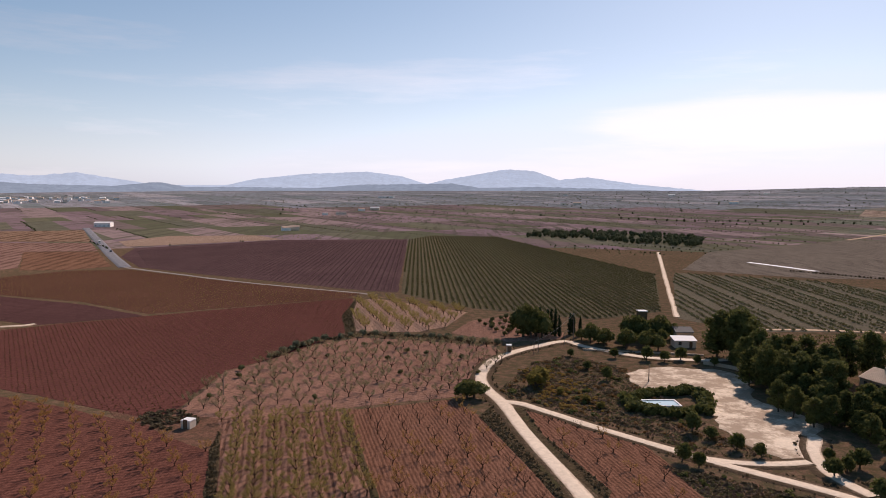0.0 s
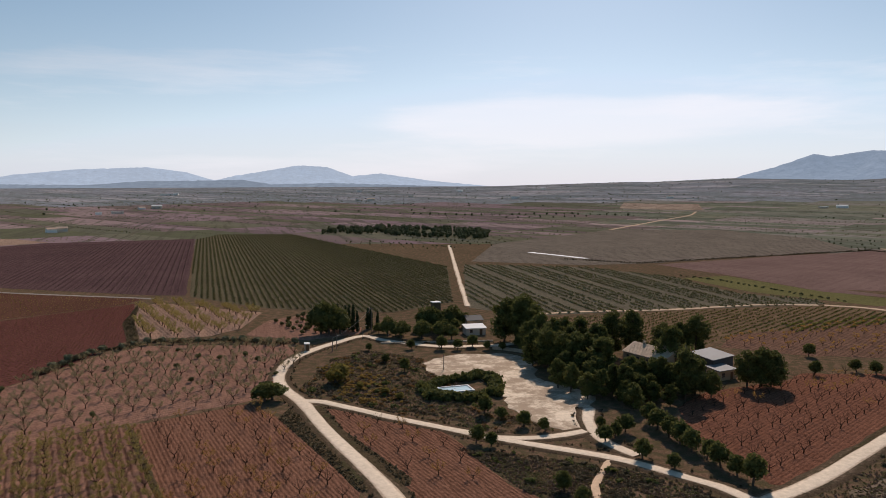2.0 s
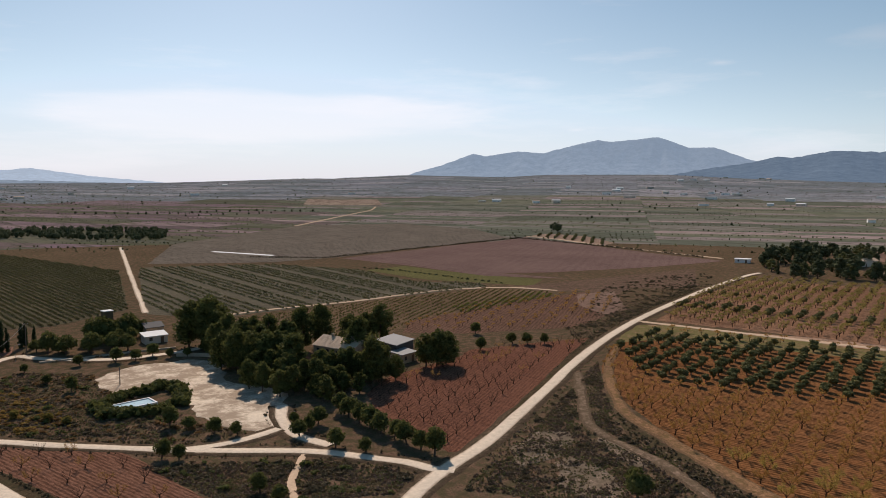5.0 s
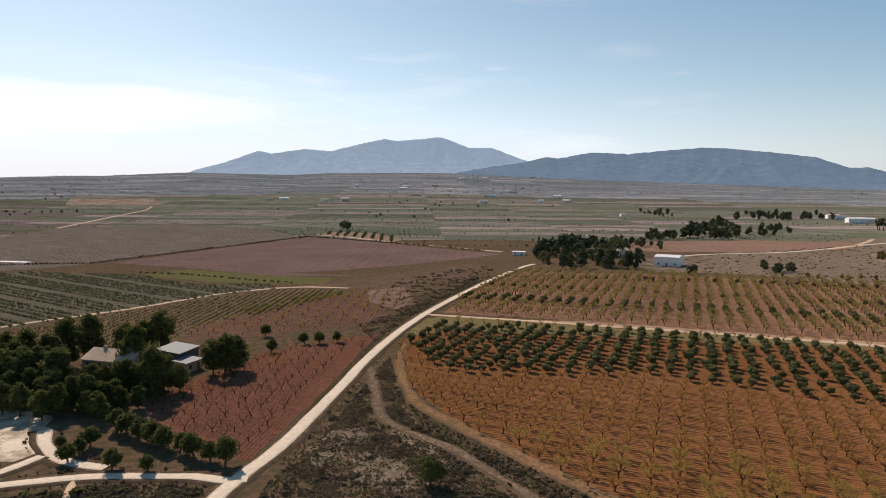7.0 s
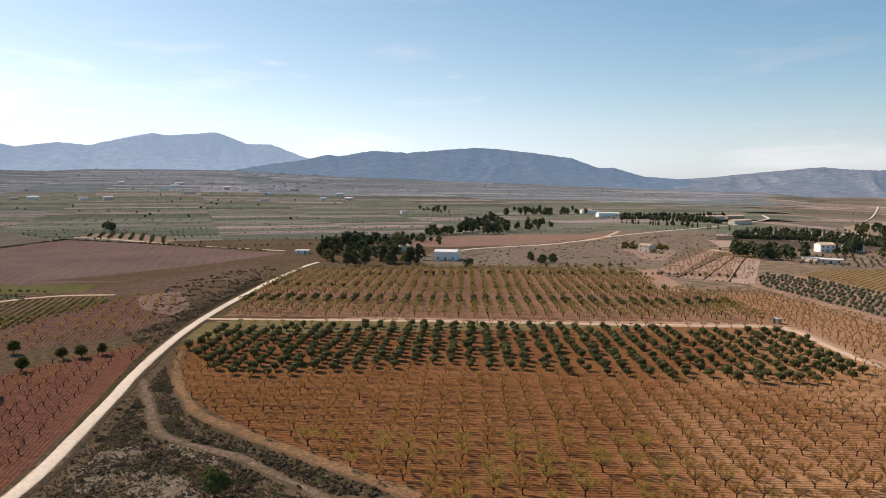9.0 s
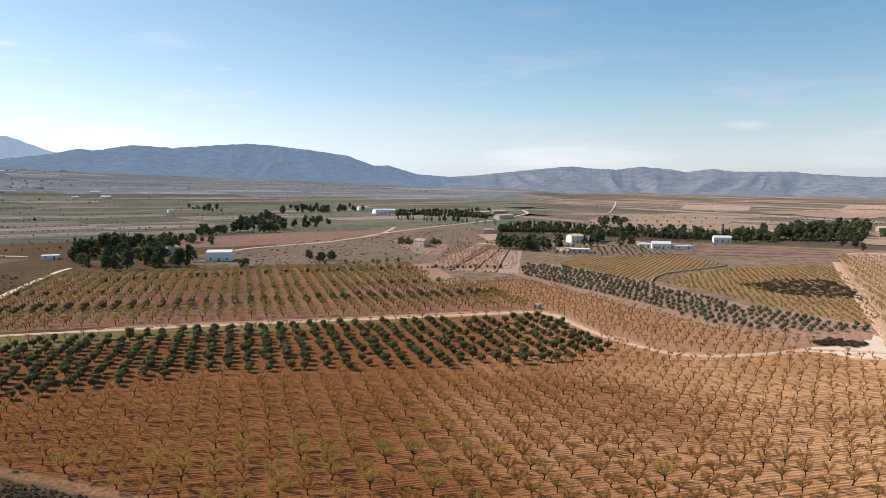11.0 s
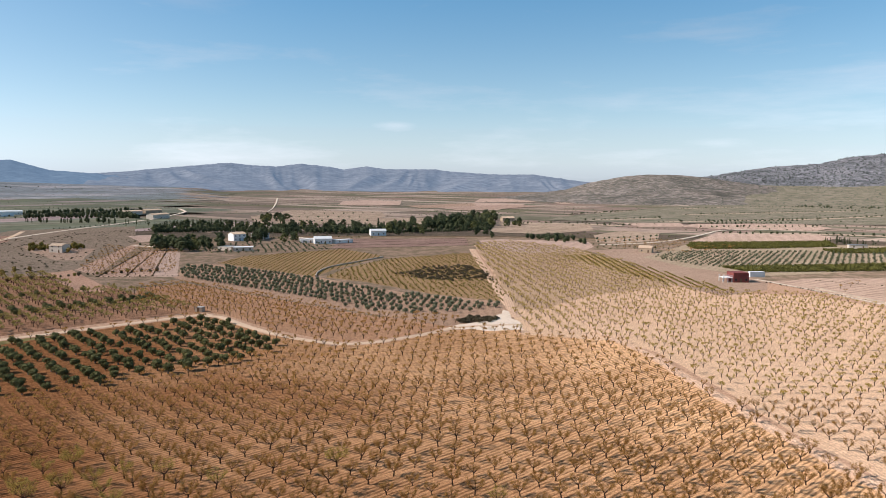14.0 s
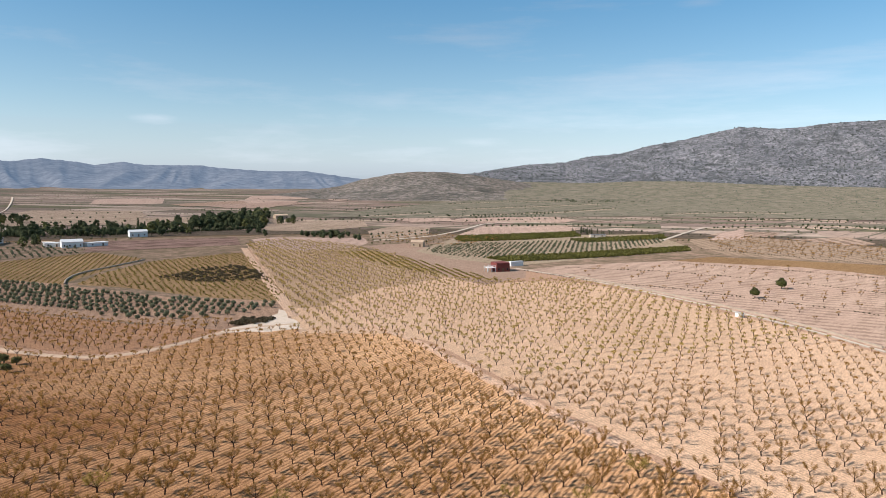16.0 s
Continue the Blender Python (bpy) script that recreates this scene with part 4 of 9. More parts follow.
patch("olive_yellow_orchard_field", [(460.2, -297.9), (469.5, -336.6), (402.0, -343.4), (325.8, -321.1), (235.0, -266.8), (234.3, -216.6), (216.0, -170.0), (222.3, -164.1), (255.8, -182.9)], soil("upper_pale", (0.54, 0.36, 0.22), (0.42, 0.27, 0.16), 114, 0.9, 0.5), 0.06, 1.5, "tan orchard soil below olive-yellow trees")
patch("upper_orchard_field", UPPER, M_UPPER, 0.06, 0.6, "red-brown orchard soil beyond the path")
patch("small_orchard_field", SMALL_ORCHARD, M_SMALL, 0.05, 0.6, "red-brown orchard soil beside the bend")
M_TERRACE = soil("terrace_tan", (0.56, 0.36, 0.255), (0.40, 0.25, 0.175), 77, 2.2, 0.6)
HEADLAND = [(437.8, -3.8), (436.6, -19.4), (355.4, -30.6), (343.3, -26.9), (351.5, -17.2)]
patch("orchard_headland", HEADLAND, soil("bare_rust", (0.50, 0.30, 0.20), (0.38, 0.22, 0.145)), 0.05, 0.5, "bare tan headland")
patch("tan_terraces", [(437.2, -21.3), (579.1, -50.0), (586.8, -74.5), (407.1, -28.9)], M_TERRACE, 0.05, 0.6, "tan ploughed strips with dark balks")
patch("tan_terraces", [(397.3, -29.9), (530.9, -69.7), (526.6, -75.9), (392.9, -41.7)], M_TERRACE, 0.05, 0.6, "tan ploughed strips with dark balks")
patch("tan_terraces", [(392.6, -42.6), (526.3, -76.4), (522.1, -82.4), (388.3, -53.9)], M_TERRACE, 0.05, 0.6, "tan ploughed strips with dark balks")
patch("tan_terraces", [(388.0, -54.7), (521.7, -82.9), (517.6, -88.7), (383.9, -65.6)], M_TERRACE, 0.05, 0.6, "tan ploughed strips with dark balks")

OLIVE_2 = [(388.1, -66.3), (424.4, -77.8), (406.2, -101.5), (337.9, -123.0), (275.1, -139.2), (233.6, -164.3), (225.6, -158.7), (227.1, -128.8), (240.7, -112.6), (298.2, -95.2), (363.1, -69.5)]
patch("olive_strip_soil", [(376.6, -62.8), (436.4, -80.0), (417.5, -104.3), (348.0, -126.7), (282.0, -142.7), (237.5, -168.3), (194.3, -144.4), (204.4, -124.4), (236.6, -110.7), (286.5, -91.5), (354.7, -67.9)], soil("olive_tan", (0.45, 0.285, 0.185), (0.34, 0.208, 0.135), 120, 3, 0.3), 0.07, 0.6, "tan earth below a strip of olives")
YELLOW_1 = [(432.0, -97.0), (461.4, -119.2), (478.6, -195.9), (418.8, -201.2), (393.8, -172.4), (367.7, -143.9), (348.0, -126.7)]
YELLOW_2 = [(342.4, -130.9), (370.8, -152.0), (406.3, -197.2), (413.7, -263.0), (369.5, -242.8), (260.8, -186.0), (238.6, -169.0), (269.8, -152.7), (318.2, -142.4)]
patch("yellow_vineyard", YELLOW_1, M_VINE_TAN, 0.06, 0.6, "yellowing vineyard soil")
patch("yellow_vineyard", YELLOW_2, M_VINE_TAN, 0.06, 0.6, "yellowing vineyard soil beside the field track")
WEDGE = [(368.1, -307.6), (364.0, -332.5), (320.5, -319.7), (281.9, -306.8), (243.8, -291.8), (208.5, -278.0), (218.8, -270.5), (245.4, -271.5), (280.7, -277.9), (325.1, -292.3)]
patch("vineyard_wedge", WEDGE, soil("wedge_soil", (0.46, 0.31, 0.17), (0.35, 0.23, 0.12), 122, 4, 0.3), 0.08, 0.6, "wedge of dry vines")
patch("plot_strips", [(488.7, -191.0), (463.0, -294.1), (521.0, -328.0), (562.3, -230.0)], soil("plum_strips", (0.37, 0.238, 0.185), (0.235, 0.14, 0.11), 28, 9, 0.8), 0.05, 0.5, "strips of plum-coloured tilled soil")
patch("bare_field", [(389.9, -349.3), (379.6, -398.8), (295.4, -341.8), (223.8, -321.0), (205.6, -295.0), (204.7, -261.4), (237.3, -270.3), (328.2, -323.5)], M_BARE_TAN, 0.05, 0.8, "bare tan field")
patch("bare_field", [(223.8, -321.0), (219.0, -354.1), (183.4, -420.8), (117.6, -452.9), (71.1, -430.4), (38.7, -242.1), (60.4, -257.1), (89.6, -273.2), (127.0, -290.9), (170.5, -306.9)], soil("rose_tan", (0.56, 0.39, 0.28), (0.43, 0.28, 0.2), 78, 6, 0.5), 0.05, 0.8, "rose-tan fallow field in broad strips")
patch("brown_field", [(183.4, -420.8), (174.2, -461.0), (81.1, -488.5), (72.0, -435.6), (114.4, -441.1)], M_VINE_YEL, 0.06, 0.8, "brown stubble field")
patch("farm_plot", [(336.0, -351.4), (392.0, -460.9), (289.1, -615.3), (243.4, -555.4), (206.2, -509.9), (222.9, -409.9), (238.8, -333.9), (287.3, -333.0)], soil("irrigated_tan", (0.44, 0.33, 0.22), (0.33, 0.24, 0.155), 100, 5, 0.3), 0.05, 0.6, "irrigated plot of pale earth")

M_HEATH = soil("brown_heath", (0.33, 0.235, 0.17), (0.22, 0.155, 0.11), weeds=(0.115, 0.10, 0.06), weed_amount=0.8, weed_scale=0.3)
patch("heath", [(470.2, 144.8), (503.7, 117.6), (790.7, 12.5), (806.9, -96.6), (600.3, -71.7), (438.8, -21.8), (429.6, -11.6), (428.2, 66.9), (411.2, 111.9)], M_HEATH, 0.05, 1, "brown heath with low scrub", "heath")
patch("bare_field", [(589.1, 194.9), (641.0, 167.2), (698.2, 98.7), (722.3, 11.5), (651.9, 15.2), (579.5, 82.2), (542.8, 126.6), (533.2, 163.9)], soil("rust_bare", (0.37, 0.22, 0.155), (0.28, 0.165, 0.115), 60, 8, 0.2), 0.08, 1, "rust-tan bare field")
patch("yard", [(601.6, 4.6), (621.5, -8.1), (577.3, -28.9), (559.0, -40.7), (484.7, -27.1), (492.0, -13.5), (554.3, -1.0)], M_BARE_TAN, 0.09, 0.8, "tan yard round a house", "yard")
SLOPE = [(726.3, -573.6), (895.2, -882.4), (1122.0, -1476.3), (1041.8, -2000.2), (698.0, -2509.5), (473.7, -2768.3), (187.1, -2601.3), (91.0, -955.3), (173.8, -1027.8), (338.5, -969.4), (452.8, -871.2), (549.2, -747.4), (630.1, -621.1)]
patch("scrub_slope", SLOPE, M_SLOPE, 0.4, 4, "grey-green scrub slope below the mountain", "slope")
patch("slope_plot", [(246.6, -636.8), (249.9, -702.1), (209.3, -723.1), (196.1, -661.8)], soil("slope_rows", (0.50, 0.35, 0.25), (0.30, 0.2, 0.14), 130, 12, 0.7), 0.08, 0.5, "pale plot with dark rows")
patch("slope_plot", [(178.0, -647.0), (148.6, -710.0), (115.8, -650.1), (121.3, -618.0)], soil("slope_rows_b", (0.50, 0.35, 0.25), (0.30, 0.2, 0.14), 150, 12, 0.7), 0.08, 0.5, "pale plot with dark rows")
patch("slope_field", [(242.0, -582.0), (210.5, -647.1), (102.3, -612.0), (82.2, -495.1), (170.0, -479.5), (205.7, -521.1)], soil("slope_tan", (0.42, 0.29, 0.20), (0.30, 0.21, 0.13), 140, 7, 0.4), 0.07, 0.8, "tan and olive striped slope field")
patch("slope_field", [(1237.1, -640.2), (1321.4, -848.1), (1147.5, -748.4), (1124.4, -611.9)], M_BARE_TAN, 0.5, 2, "tan bare field far off")
patch("slope_field", [(1150.9, -658.5), (1211.3, -870.0), (1116.2, -881.9), (987.4, -633.4)], soil("rose_far", (0.45, 0.30, 0.22), (0.36, 0.24, 0.18), 140, 12, 0.2), 0.5, 2, "rose-tan bare field far off")

M_ROSEPLOT = soil("rose_plot", (0.56, 0.385, 0.29), (0.43, 0.29, 0.215), 140, 9, 0.25)
M_DOTTED = soil("dotted_tan", (0.50, 0.36, 0.255), (0.36, 0.25, 0.175), 60, 8, 0.5, weeds=(0.20, 0.155, 0.095), weed_amount=0.7, weed_scale=0.06)
patch("bare_plot", [(1329.9, -536.5), (1559.8, -640.0), (1623.3, -725.3), (1505.9, -767.0), (1272.2, -644.2), (1272.2, -579.5)], M_ROSEPLOT, 0.09, 1, "rose-tan bare plot on dry land")
patch("bare_plot", [(1136.8, -650.9), (1317.0, -778.8), (1338.9, -894.1), (1233.0, -926.0), (1105.2, -809.6), (995.6, -687.7), (1031.9, -631.9)], M_ROSEPLOT, 0.09, 1, "rose-tan bare plot on dry land")
patch("bare_plot", [(1266.6, -1032.3), (1586.7, -1335.6), (1659.6, -1513.3), (1367.9, -1239.5), (1191.9, -1003.4)], M_ROSEPLOT, 0.09, 1, "rose-tan bare plot on dry land")
patch("bare_plot", [(1386.4, -894.6), (1640.1, -1076.8), (1658.3, -1184.7), (1515.3, -1195.3), (1324.2, -1011.0)], M_ROSEPLOT, 0.09, 1, "rose-tan bare plot on dry land")
patch("bare_plot", [(550.5, -626.5), (577.0, -688.1), (527.8, -809.0), (456.5, -764.0), (438.2, -704.9), (498.6, -633.3)], M_ROSEPLOT, 0.09, 1, "rose-tan bare plot on dry land")
patch("bare_plot", [(643.0, -615.4), (681.6, -673.2), (624.5, -710.6), (548.2, -633.8), (565.3, -585.6)], M_ROSEPLOT, 0.09, 1, "rose-tan bare plot on dry land")
patch("bare_plot", [(378.8, -489.2), (407.7, -479.2), (463.9, -589.3), (419.7, -664.6), (369.9, -624.7), (358.9, -592.0), (379.3, -529.8)], M_ROSEPLOT, 0.09, 1, "rose-tan bare plot on dry land")
patch("bare_plot", [(391.8, -294.3), (458.2, -305.8), (495.6, -325.2), (498.9, -350.4), (443.5, -398.5), (409.4, -373.8), (387.0, -342.3)], M_ROSEPLOT, 0.09, 1, "rose-tan bare plot on dry land")
patch("bare_plot", [(224.4, -589.7), (246.2, -670.2), (251.8, -748.8), (208.0, -620.2)], M_ROSEPLOT, 0.09, 1, "rose-tan bare plot on dry land")
patch("bare_plot", [(673.8, -74.8), (680.9, -103.6), (639.3, -105.0), (600.5, -76.8)], M_ROSEPLOT, 0.09, 1, "rose-tan bare plot on dry land")
patch("bare_plot", [(509.6, -73.9), (507.0, -88.5), (381.3, -65.0), (386.8, -54.6)], M_ROSEPLOT, 0.09, 1, "rose-tan bare plot on dry land")
patch("dotted_plot", [(439.3, -404.3), (497.7, -454.4), (530.6, -524.4), (486.3, -528.2), (427.8, -461.3), (418.7, -414.0)], M_DOTTED, 0.07, 1, "tan plot with thin rows of young trees")
patch("dotted_plot", [(677.7, -339.5), (747.1, -333.2), (864.7, -393.5), (796.1, -496.1), (647.1, -417.4)], M_DOTTED, 0.07, 1, "tan plot with thin rows of young trees")
patch("dotted_plot", [(643.8, -422.5), (736.9, -492.0), (623.5, -559.9), (545.1, -497.5), (531.1, -419.2), (568.0, -392.3)], M_DOTTED, 0.07, 1, "tan plot with thin rows of young trees")
patch("dotted_plot", [(799.7, -222.4), (951.6, -258.2), (1129.8, -373.7), (1021.3, -483.6), (891.6, -430.3), (739.8, -329.9)], M_DOTTED, 0.07, 1, "tan plot with thin rows of young trees")
# house side
HOUSE_ORCHARD = [(89.6, 121.9), (97.6, 137.6), (111.1, 146.5), (139.3, 149.6), (148.4, 154.6), (189.9, 140.8), (96.9, 97.2), (89.8, 94.3), (86.8, 96.9), (89.7, 103.5)]
patch("house_orchard_field", HOUSE_ORCHARD, M_RED, 0.06, 0.7, "red tilled orchard soil beside the farmhouse")
PINK_ORCHARD = [(148.4, 188.3), (163.6, 202.7), (225.8, 206.7), (269.4, 205.1), (265.5, 185.8), (237.4, 163.6), (199.8, 155.8), (163.5, 173.2)]
patch("pink_orchard_field", PINK_ORCHARD, soil("pink_tilled", (0.25, 0.138, 0.092), (0.17, 0.094, 0.062), 60, 1.4, 0.5), 0.06, 0.8, "pinkish orchard soil")
LOW_VINES = [(107.3, 249.0), (170.0, 248.8), (242.9, 243.1), (259.9, 215.3), (225.8, 206.7), (163.6, 202.7), (142.5, 188.3), (101.8, 208.0)]
patch("low_vineyard", LOW_VINES, soil("low_vine_soil", (0.25, 0.158, 0.09), (0.17, 0.108, 0.062), 61, 3, 0.3), 0.05, 0.8, "brownish green vineyard soil")
ROW_VINES = [(94.3, 280.5), (133.2, 406.0), (146.0, 441.3), (215.1, 406.1), (239.8, 351.2), (233.3, 285.1), (254.1, 258.2), (248.2, 248.4), (173.4, 253.7), (110.2, 255.7)]
patch("row_vineyard", ROW_VINES, soil("row_vine_soil", (0.20, 0.165, 0.11), (0.145, 0.118, 0.08), 152, 3.5, 0.2), 0.05, 0.8, "grey-green vineyard soil in straight rows")
patch("weed_strip", [(242.5, 343.4), (273.9, 345.3), (277.2, 290.6), (290.8, 248.2), (268.2, 235.7), (257.1, 258.2), (243.1, 288.5)], soil("green_weeds", (0.20, 0.175, 0.07), (0.14, 0.12, 0.05), weeds=(0.10, 0.095, 0.035), weed_amount=0.4), 0.07, 1, "strip of green weeds")
patch("ploughed_field", [(270.5, 410.3), (356.4, 429.5), (396.3, 440.6), (462.5, 448.8), (518.9, 465.7), (484.9, 349.6), (465.6, 283.9), (456.3, 230.9), (418.4, 237.4), (376.6, 246.1), (316.7, 266.8), (292.4, 284.5), (303.7, 241.5), (278.6, 279.0), (277.7, 345.1)], M_BARE, 0.06, 0.8, "large ploughed plum-brown field")
patch("stake_field", [(538.4, 475.5), (577.1, 484.9), (575.5, 434.8), (528.5, 368.8), (498.9, 359.6), (524.9, 421.8)], M_BARE_TAN, 0.07, 0.5, "small tan plot")
patch("green_field", [(156.9, 459.6), (226.1, 600.2), (437.6, 766.4), (563.5, 724.6), (567.8, 588.0), (498.7, 465.6), (351.6, 437.3), (271.3, 418.7), (221.6, 418.4)], soil("far_green", (0.26, 0.205, 0.155), (0.18, 0.145, 0.11), 61, 5, 0.5), 0.05, 1, "dull green field")
patch("brown_strip", [(260.0, 238.2), (401.2, 220.8), (322.7, 177.1), (299.3, 198.4), (269.3, 188.5), (273.5, 208.2), (260.3, 218.8)], soil("brown_strip_soil", (0.25, 0.152, 0.105), (0.155, 0.094, 0.064), weeds=(0.10, 0.075, 0.042), weed_amount=0.8, weed_scale=0.3), 0.05, 0.8, "brown field by the white track")

ORCHARD_L1 = [(-45.5, 143.7), (-48.2, 149.7), (-23.1, 157.2), (-20.6, 150.5), (-11.4, 111.8), (-22.3, 97.1), (-31.9, 96.9)]
ORCHARD_L2 = [(-19.5, 151.7), (-21.2, 157.3), (2.6, 166.7), (8.8, 154.1), (19.1, 112.5), (14.7, 97.8), (-7.9, 97.4)]
ORCHARD_L3 = [(-59.1, 154.5), (-58.6, 189.9), (-51.1, 203.1), (-40.2, 224.7), (-27.1, 237.6), (18.1, 227.2), (17.8, 205.8), (10.7, 191.3), (7.8, 175.6), (2.7, 169.6), (-21.5, 159.8), (-46.7, 150.9)]
ORCHARD_L4 = [(-37.9, 314.1), (-32.0, 326.2), (10.1, 290.2), (1.7, 259.1), (-8.3, 248.1), (-30.1, 249.1), (-35.2, 278.5)]
ORCHARD_L5 = [(-105.3, 166.0), (-94.8, 161.8), (-71.0, 150.2), (-61.5, 145.7), (-54.5, 139.0), (-44.1, 131.5), (-32.3, 96.9), (-62.0, 96.3)]
patch("hut_ground", [(-79.6, 161.4), (-65.9, 157.9), (-47.0, 159.8), (-45.6, 146.9), (-39.4, 121.3), (-42.6, 121.5), (-58.0, 138.5)], soil("hut_earth", (0.24, 0.125, 0.082), (0.15, 0.076, 0.05), weeds=(0.11, 0.07, 0.042), weed_amount=0.8, weed_scale=0.4), 0.04, 1.2, "brown trodden earth round the field hut", "ground")
patch("striped_orchard_field", ORCHARD_L1, M_STRIPED, 0.06, 0.4, "tan orchard soil in pale and dark stripes")
patch("brown_orchard_field", ORCHARD_L2, M_BROWN, 0.06, 0.4, "brown tilled orchard soil")
patch("mixed_orchard_field", ORCHARD_L3, M_TANFIELD, 0.05, 0.8, "tan orchard soil with mixed trees")
patch("upper_tan_orchard_field", ORCHARD_L4, M_CORNER, 0.05, 0.5, "tan orchard soil by the vineyard corner")
patch("young_orchard_field", ORCHARD_L5, soil("young_red", (0.20, 0.083, 0.06), (0.135, 0.056, 0.04), 62, 1.2), 0.06, 0.8, "red tilled soil with young trees")
patch("wedge_field", [(17.3, 161.8), (30.8, 149.5), (39.7, 138.5), (41.8, 128.7), (42.3, 118.9), (44.1, 107.4), (47.0, 100.3), (31.2, 92.7), (25.1, 110.4), (20.9, 137.4)], M_BROWN, 0.06, 0.5, "brown wedge of orchard soil between tracks")
RED_VINES = [(-153.9, 244.2), (-140.2, 255.3), (-114.7, 274.2), (-79.9, 299.3), (-41.1, 325.6), (-38.5, 278.3), (-33.8, 246.9), (-40.8, 228.0), (-50.2, 205.9), (-59.5, 192.9), (-60.4, 154.4), (-66.8, 151.9), (-90.6, 163.8), (-109.4, 172.7)]
patch("red_vineyard", RED_VINES, M_VINE_RED, 0.05, 0.8, "red-brown vineyard soil")
YELLOW_L = [(-242.6, 386.8), (-223.6, 421.4), (-190.4, 430.3), (-109.7, 377.4), (-38.9, 340.2), (-45.0, 325.4), (-80.7, 302.2), (-116.1, 279.2), (-155.9, 306.9), (-204.6, 325.7)]
patch("yellow_vineyard", YELLOW_L, M_VINE_RUST, 0.06, 0.8, "yellow autumn vineyard soil")
patch("fallow_field", [(-201.4, 320.6), (-152.2, 299.5), (-116.3, 274.1), (-141.4, 257.5), (-147.6, 253.8), (-164.9, 261.9)], M_DARK, 0.06, 0.6, "dark fallow field")
patch("purple_vineyard", [(-232.1, 511.2), (-253.4, 584.2), (-157.8, 698.5), (-36.5, 723.6), (-29.7, 555.9), (-22.2, 345.2), (-40.2, 351.9), (-115.3, 396.8), (-189.0, 443.2)], M_VINE_PURPLE, 0.05, 0.8, "purple-brown bare vineyard soil")
GREEN_VINES = [(-34.5, 707.4), (-14.5, 780.0), (59.6, 772.0), (79.4, 676.7), (109.5, 532.6), (130.2, 432.9), (92.0, 296.1), (59.9, 277.2), (49.3, 280.4), (11.6, 301.6), (-19.3, 341.5)]
patch("green_vineyard", GREEN_VINES, M_VINE_GREEN, 0.05, 0.8, "green vineyard soil in long rows")
patch("tan_strip_field", [(-300.1, 656.1), (-285.0, 739.5), (-202.3, 761.4), (-159.6, 706.3), (-240.1, 622.6), (-267.5, 600.3)], M_BARE_TAN, 0.05, 0.8, "tan stubble strip")
patch("row_field", [(-489.9, 784.6), (-414.6, 818.7), (-324.6, 652.8), (-401.5, 642.4)], soil("row_tan", (0.36, 0.22, 0.14), (0.2, 0.115, 0.075), 170, 12, 0.8), 0.05, 0.6, "tan field in dark rows")
patch("row_field", [(-393.5, 629.5), (-318.1, 639.5), (-270.8, 554.9), (-322.9, 543.9), (-261.3, 433.6), (-265.6, 423.9)], soil("row_rose", (0.35, 0.20, 0.15), (0.22, 0.12, 0.09), 170, 8, 0.7), 0.05, 0.6, "rose-tan field in rows")
patch("row_field", [(-319.3, 539.3), (-268.5, 550.0), (-210.3, 447.9), (-226.7, 427.2), (-252.3, 422.0)], soil("row_rust", (0.28, 0.145, 0.085), (0.18, 0.09, 0.06), 170, 8, 0.6), 0.05, 0.6, "rust-brown vine field in rows")
patch("gravel_clearing", [(53.0, 194.2), (59.1, 200.6), (66.7, 201.6), (76.3, 197.4), (82.4, 191.9), (79.6, 180.7), (77.3, 166.4), (81.1, 157.6), (82.5, 149.1), (76.5, 140.7), (73.3, 132.6), (71.5, 126.4), (68.2, 125.2), (66.0, 128.0), (63.5, 130.1), (61.9, 137.4), (61.1, 146.7), (62.9, 166.5), (61.4, 178.0), (54.0, 175.2), (50.1, 181.1)], M_CLEARING, 0.07, 3.0, "pale trampled gravel clearing beside the pool", "clearing")
patch("olive_corner_field", [(3.7, 246.7), (11.6, 271.1), (26.8, 281.8), (43.8, 248.6), (40.2, 238.8), (22.3, 232.6)], M_TANFIELD, 0.05, 0.8, "tan corner plot with small olives")

BANK = [(130.6, 89.9), (122.5, 76.1), (119.4, 68.7), (115.6, 59.6), (111.7, 51.1), (108.3, 43.4), (104.7, 35.2), (102.2, 38.1), (104.1, 43.7), (107.2, 51.2), (111.5, 59.8), (115.5, 68.8), (120.4, 79.2)]
patch("weedy_bank", BANK, soil("bank_weeds", (0.17, 0.105, 0.065), (0.10, 0.064, 0.04), weeds=(0.085, 0.07, 0.035), weed_amount=1.0, weed_scale=0.5), 0.05, 1.2, "dark weedy bank along the orchard edge", "bank")

M_SCRAPE = soil("bare_scrape", (0.40, 0.285, 0.20), (0.26, 0.18, 0.122), weeds=(0.19, 0.14, 0.09), weed_amount=1.1, weed_scale=0.25)
patch("bare_scrape", [(98.7, 79.6), (102.1, 79.4), (103.6, 74.0), (99.1, 66.6), (95.7, 63.2), (91.7, 65.5), (90.1, 71.3)], M_SCRAPE, 0.06, 2.5, "pale bare scrape in the waste ground", "ground")
patch("bare_scrape", [(115.5, 82.4), (114.7, 76.3), (110.9, 67.5), (107.9, 68.1), (109.9, 75.8)], M_SCRAPE, 0.06, 2.0, "pale bare scrape in the waste ground", "ground")
patch("bare_scrape", [(96.7, 90.0), (107.6, 93.1), (112.4, 87.9), (101.6, 81.6), (92.7, 83.6)], M_SCRAPE, 0.06, 2.5, "pale bare scrape in the waste ground", "ground")
M_ROWTAN = soil("striped_tan", (0.50, 0.36, 0.26), (0.38, 0.265, 0.19), 150, 16, 0.9)
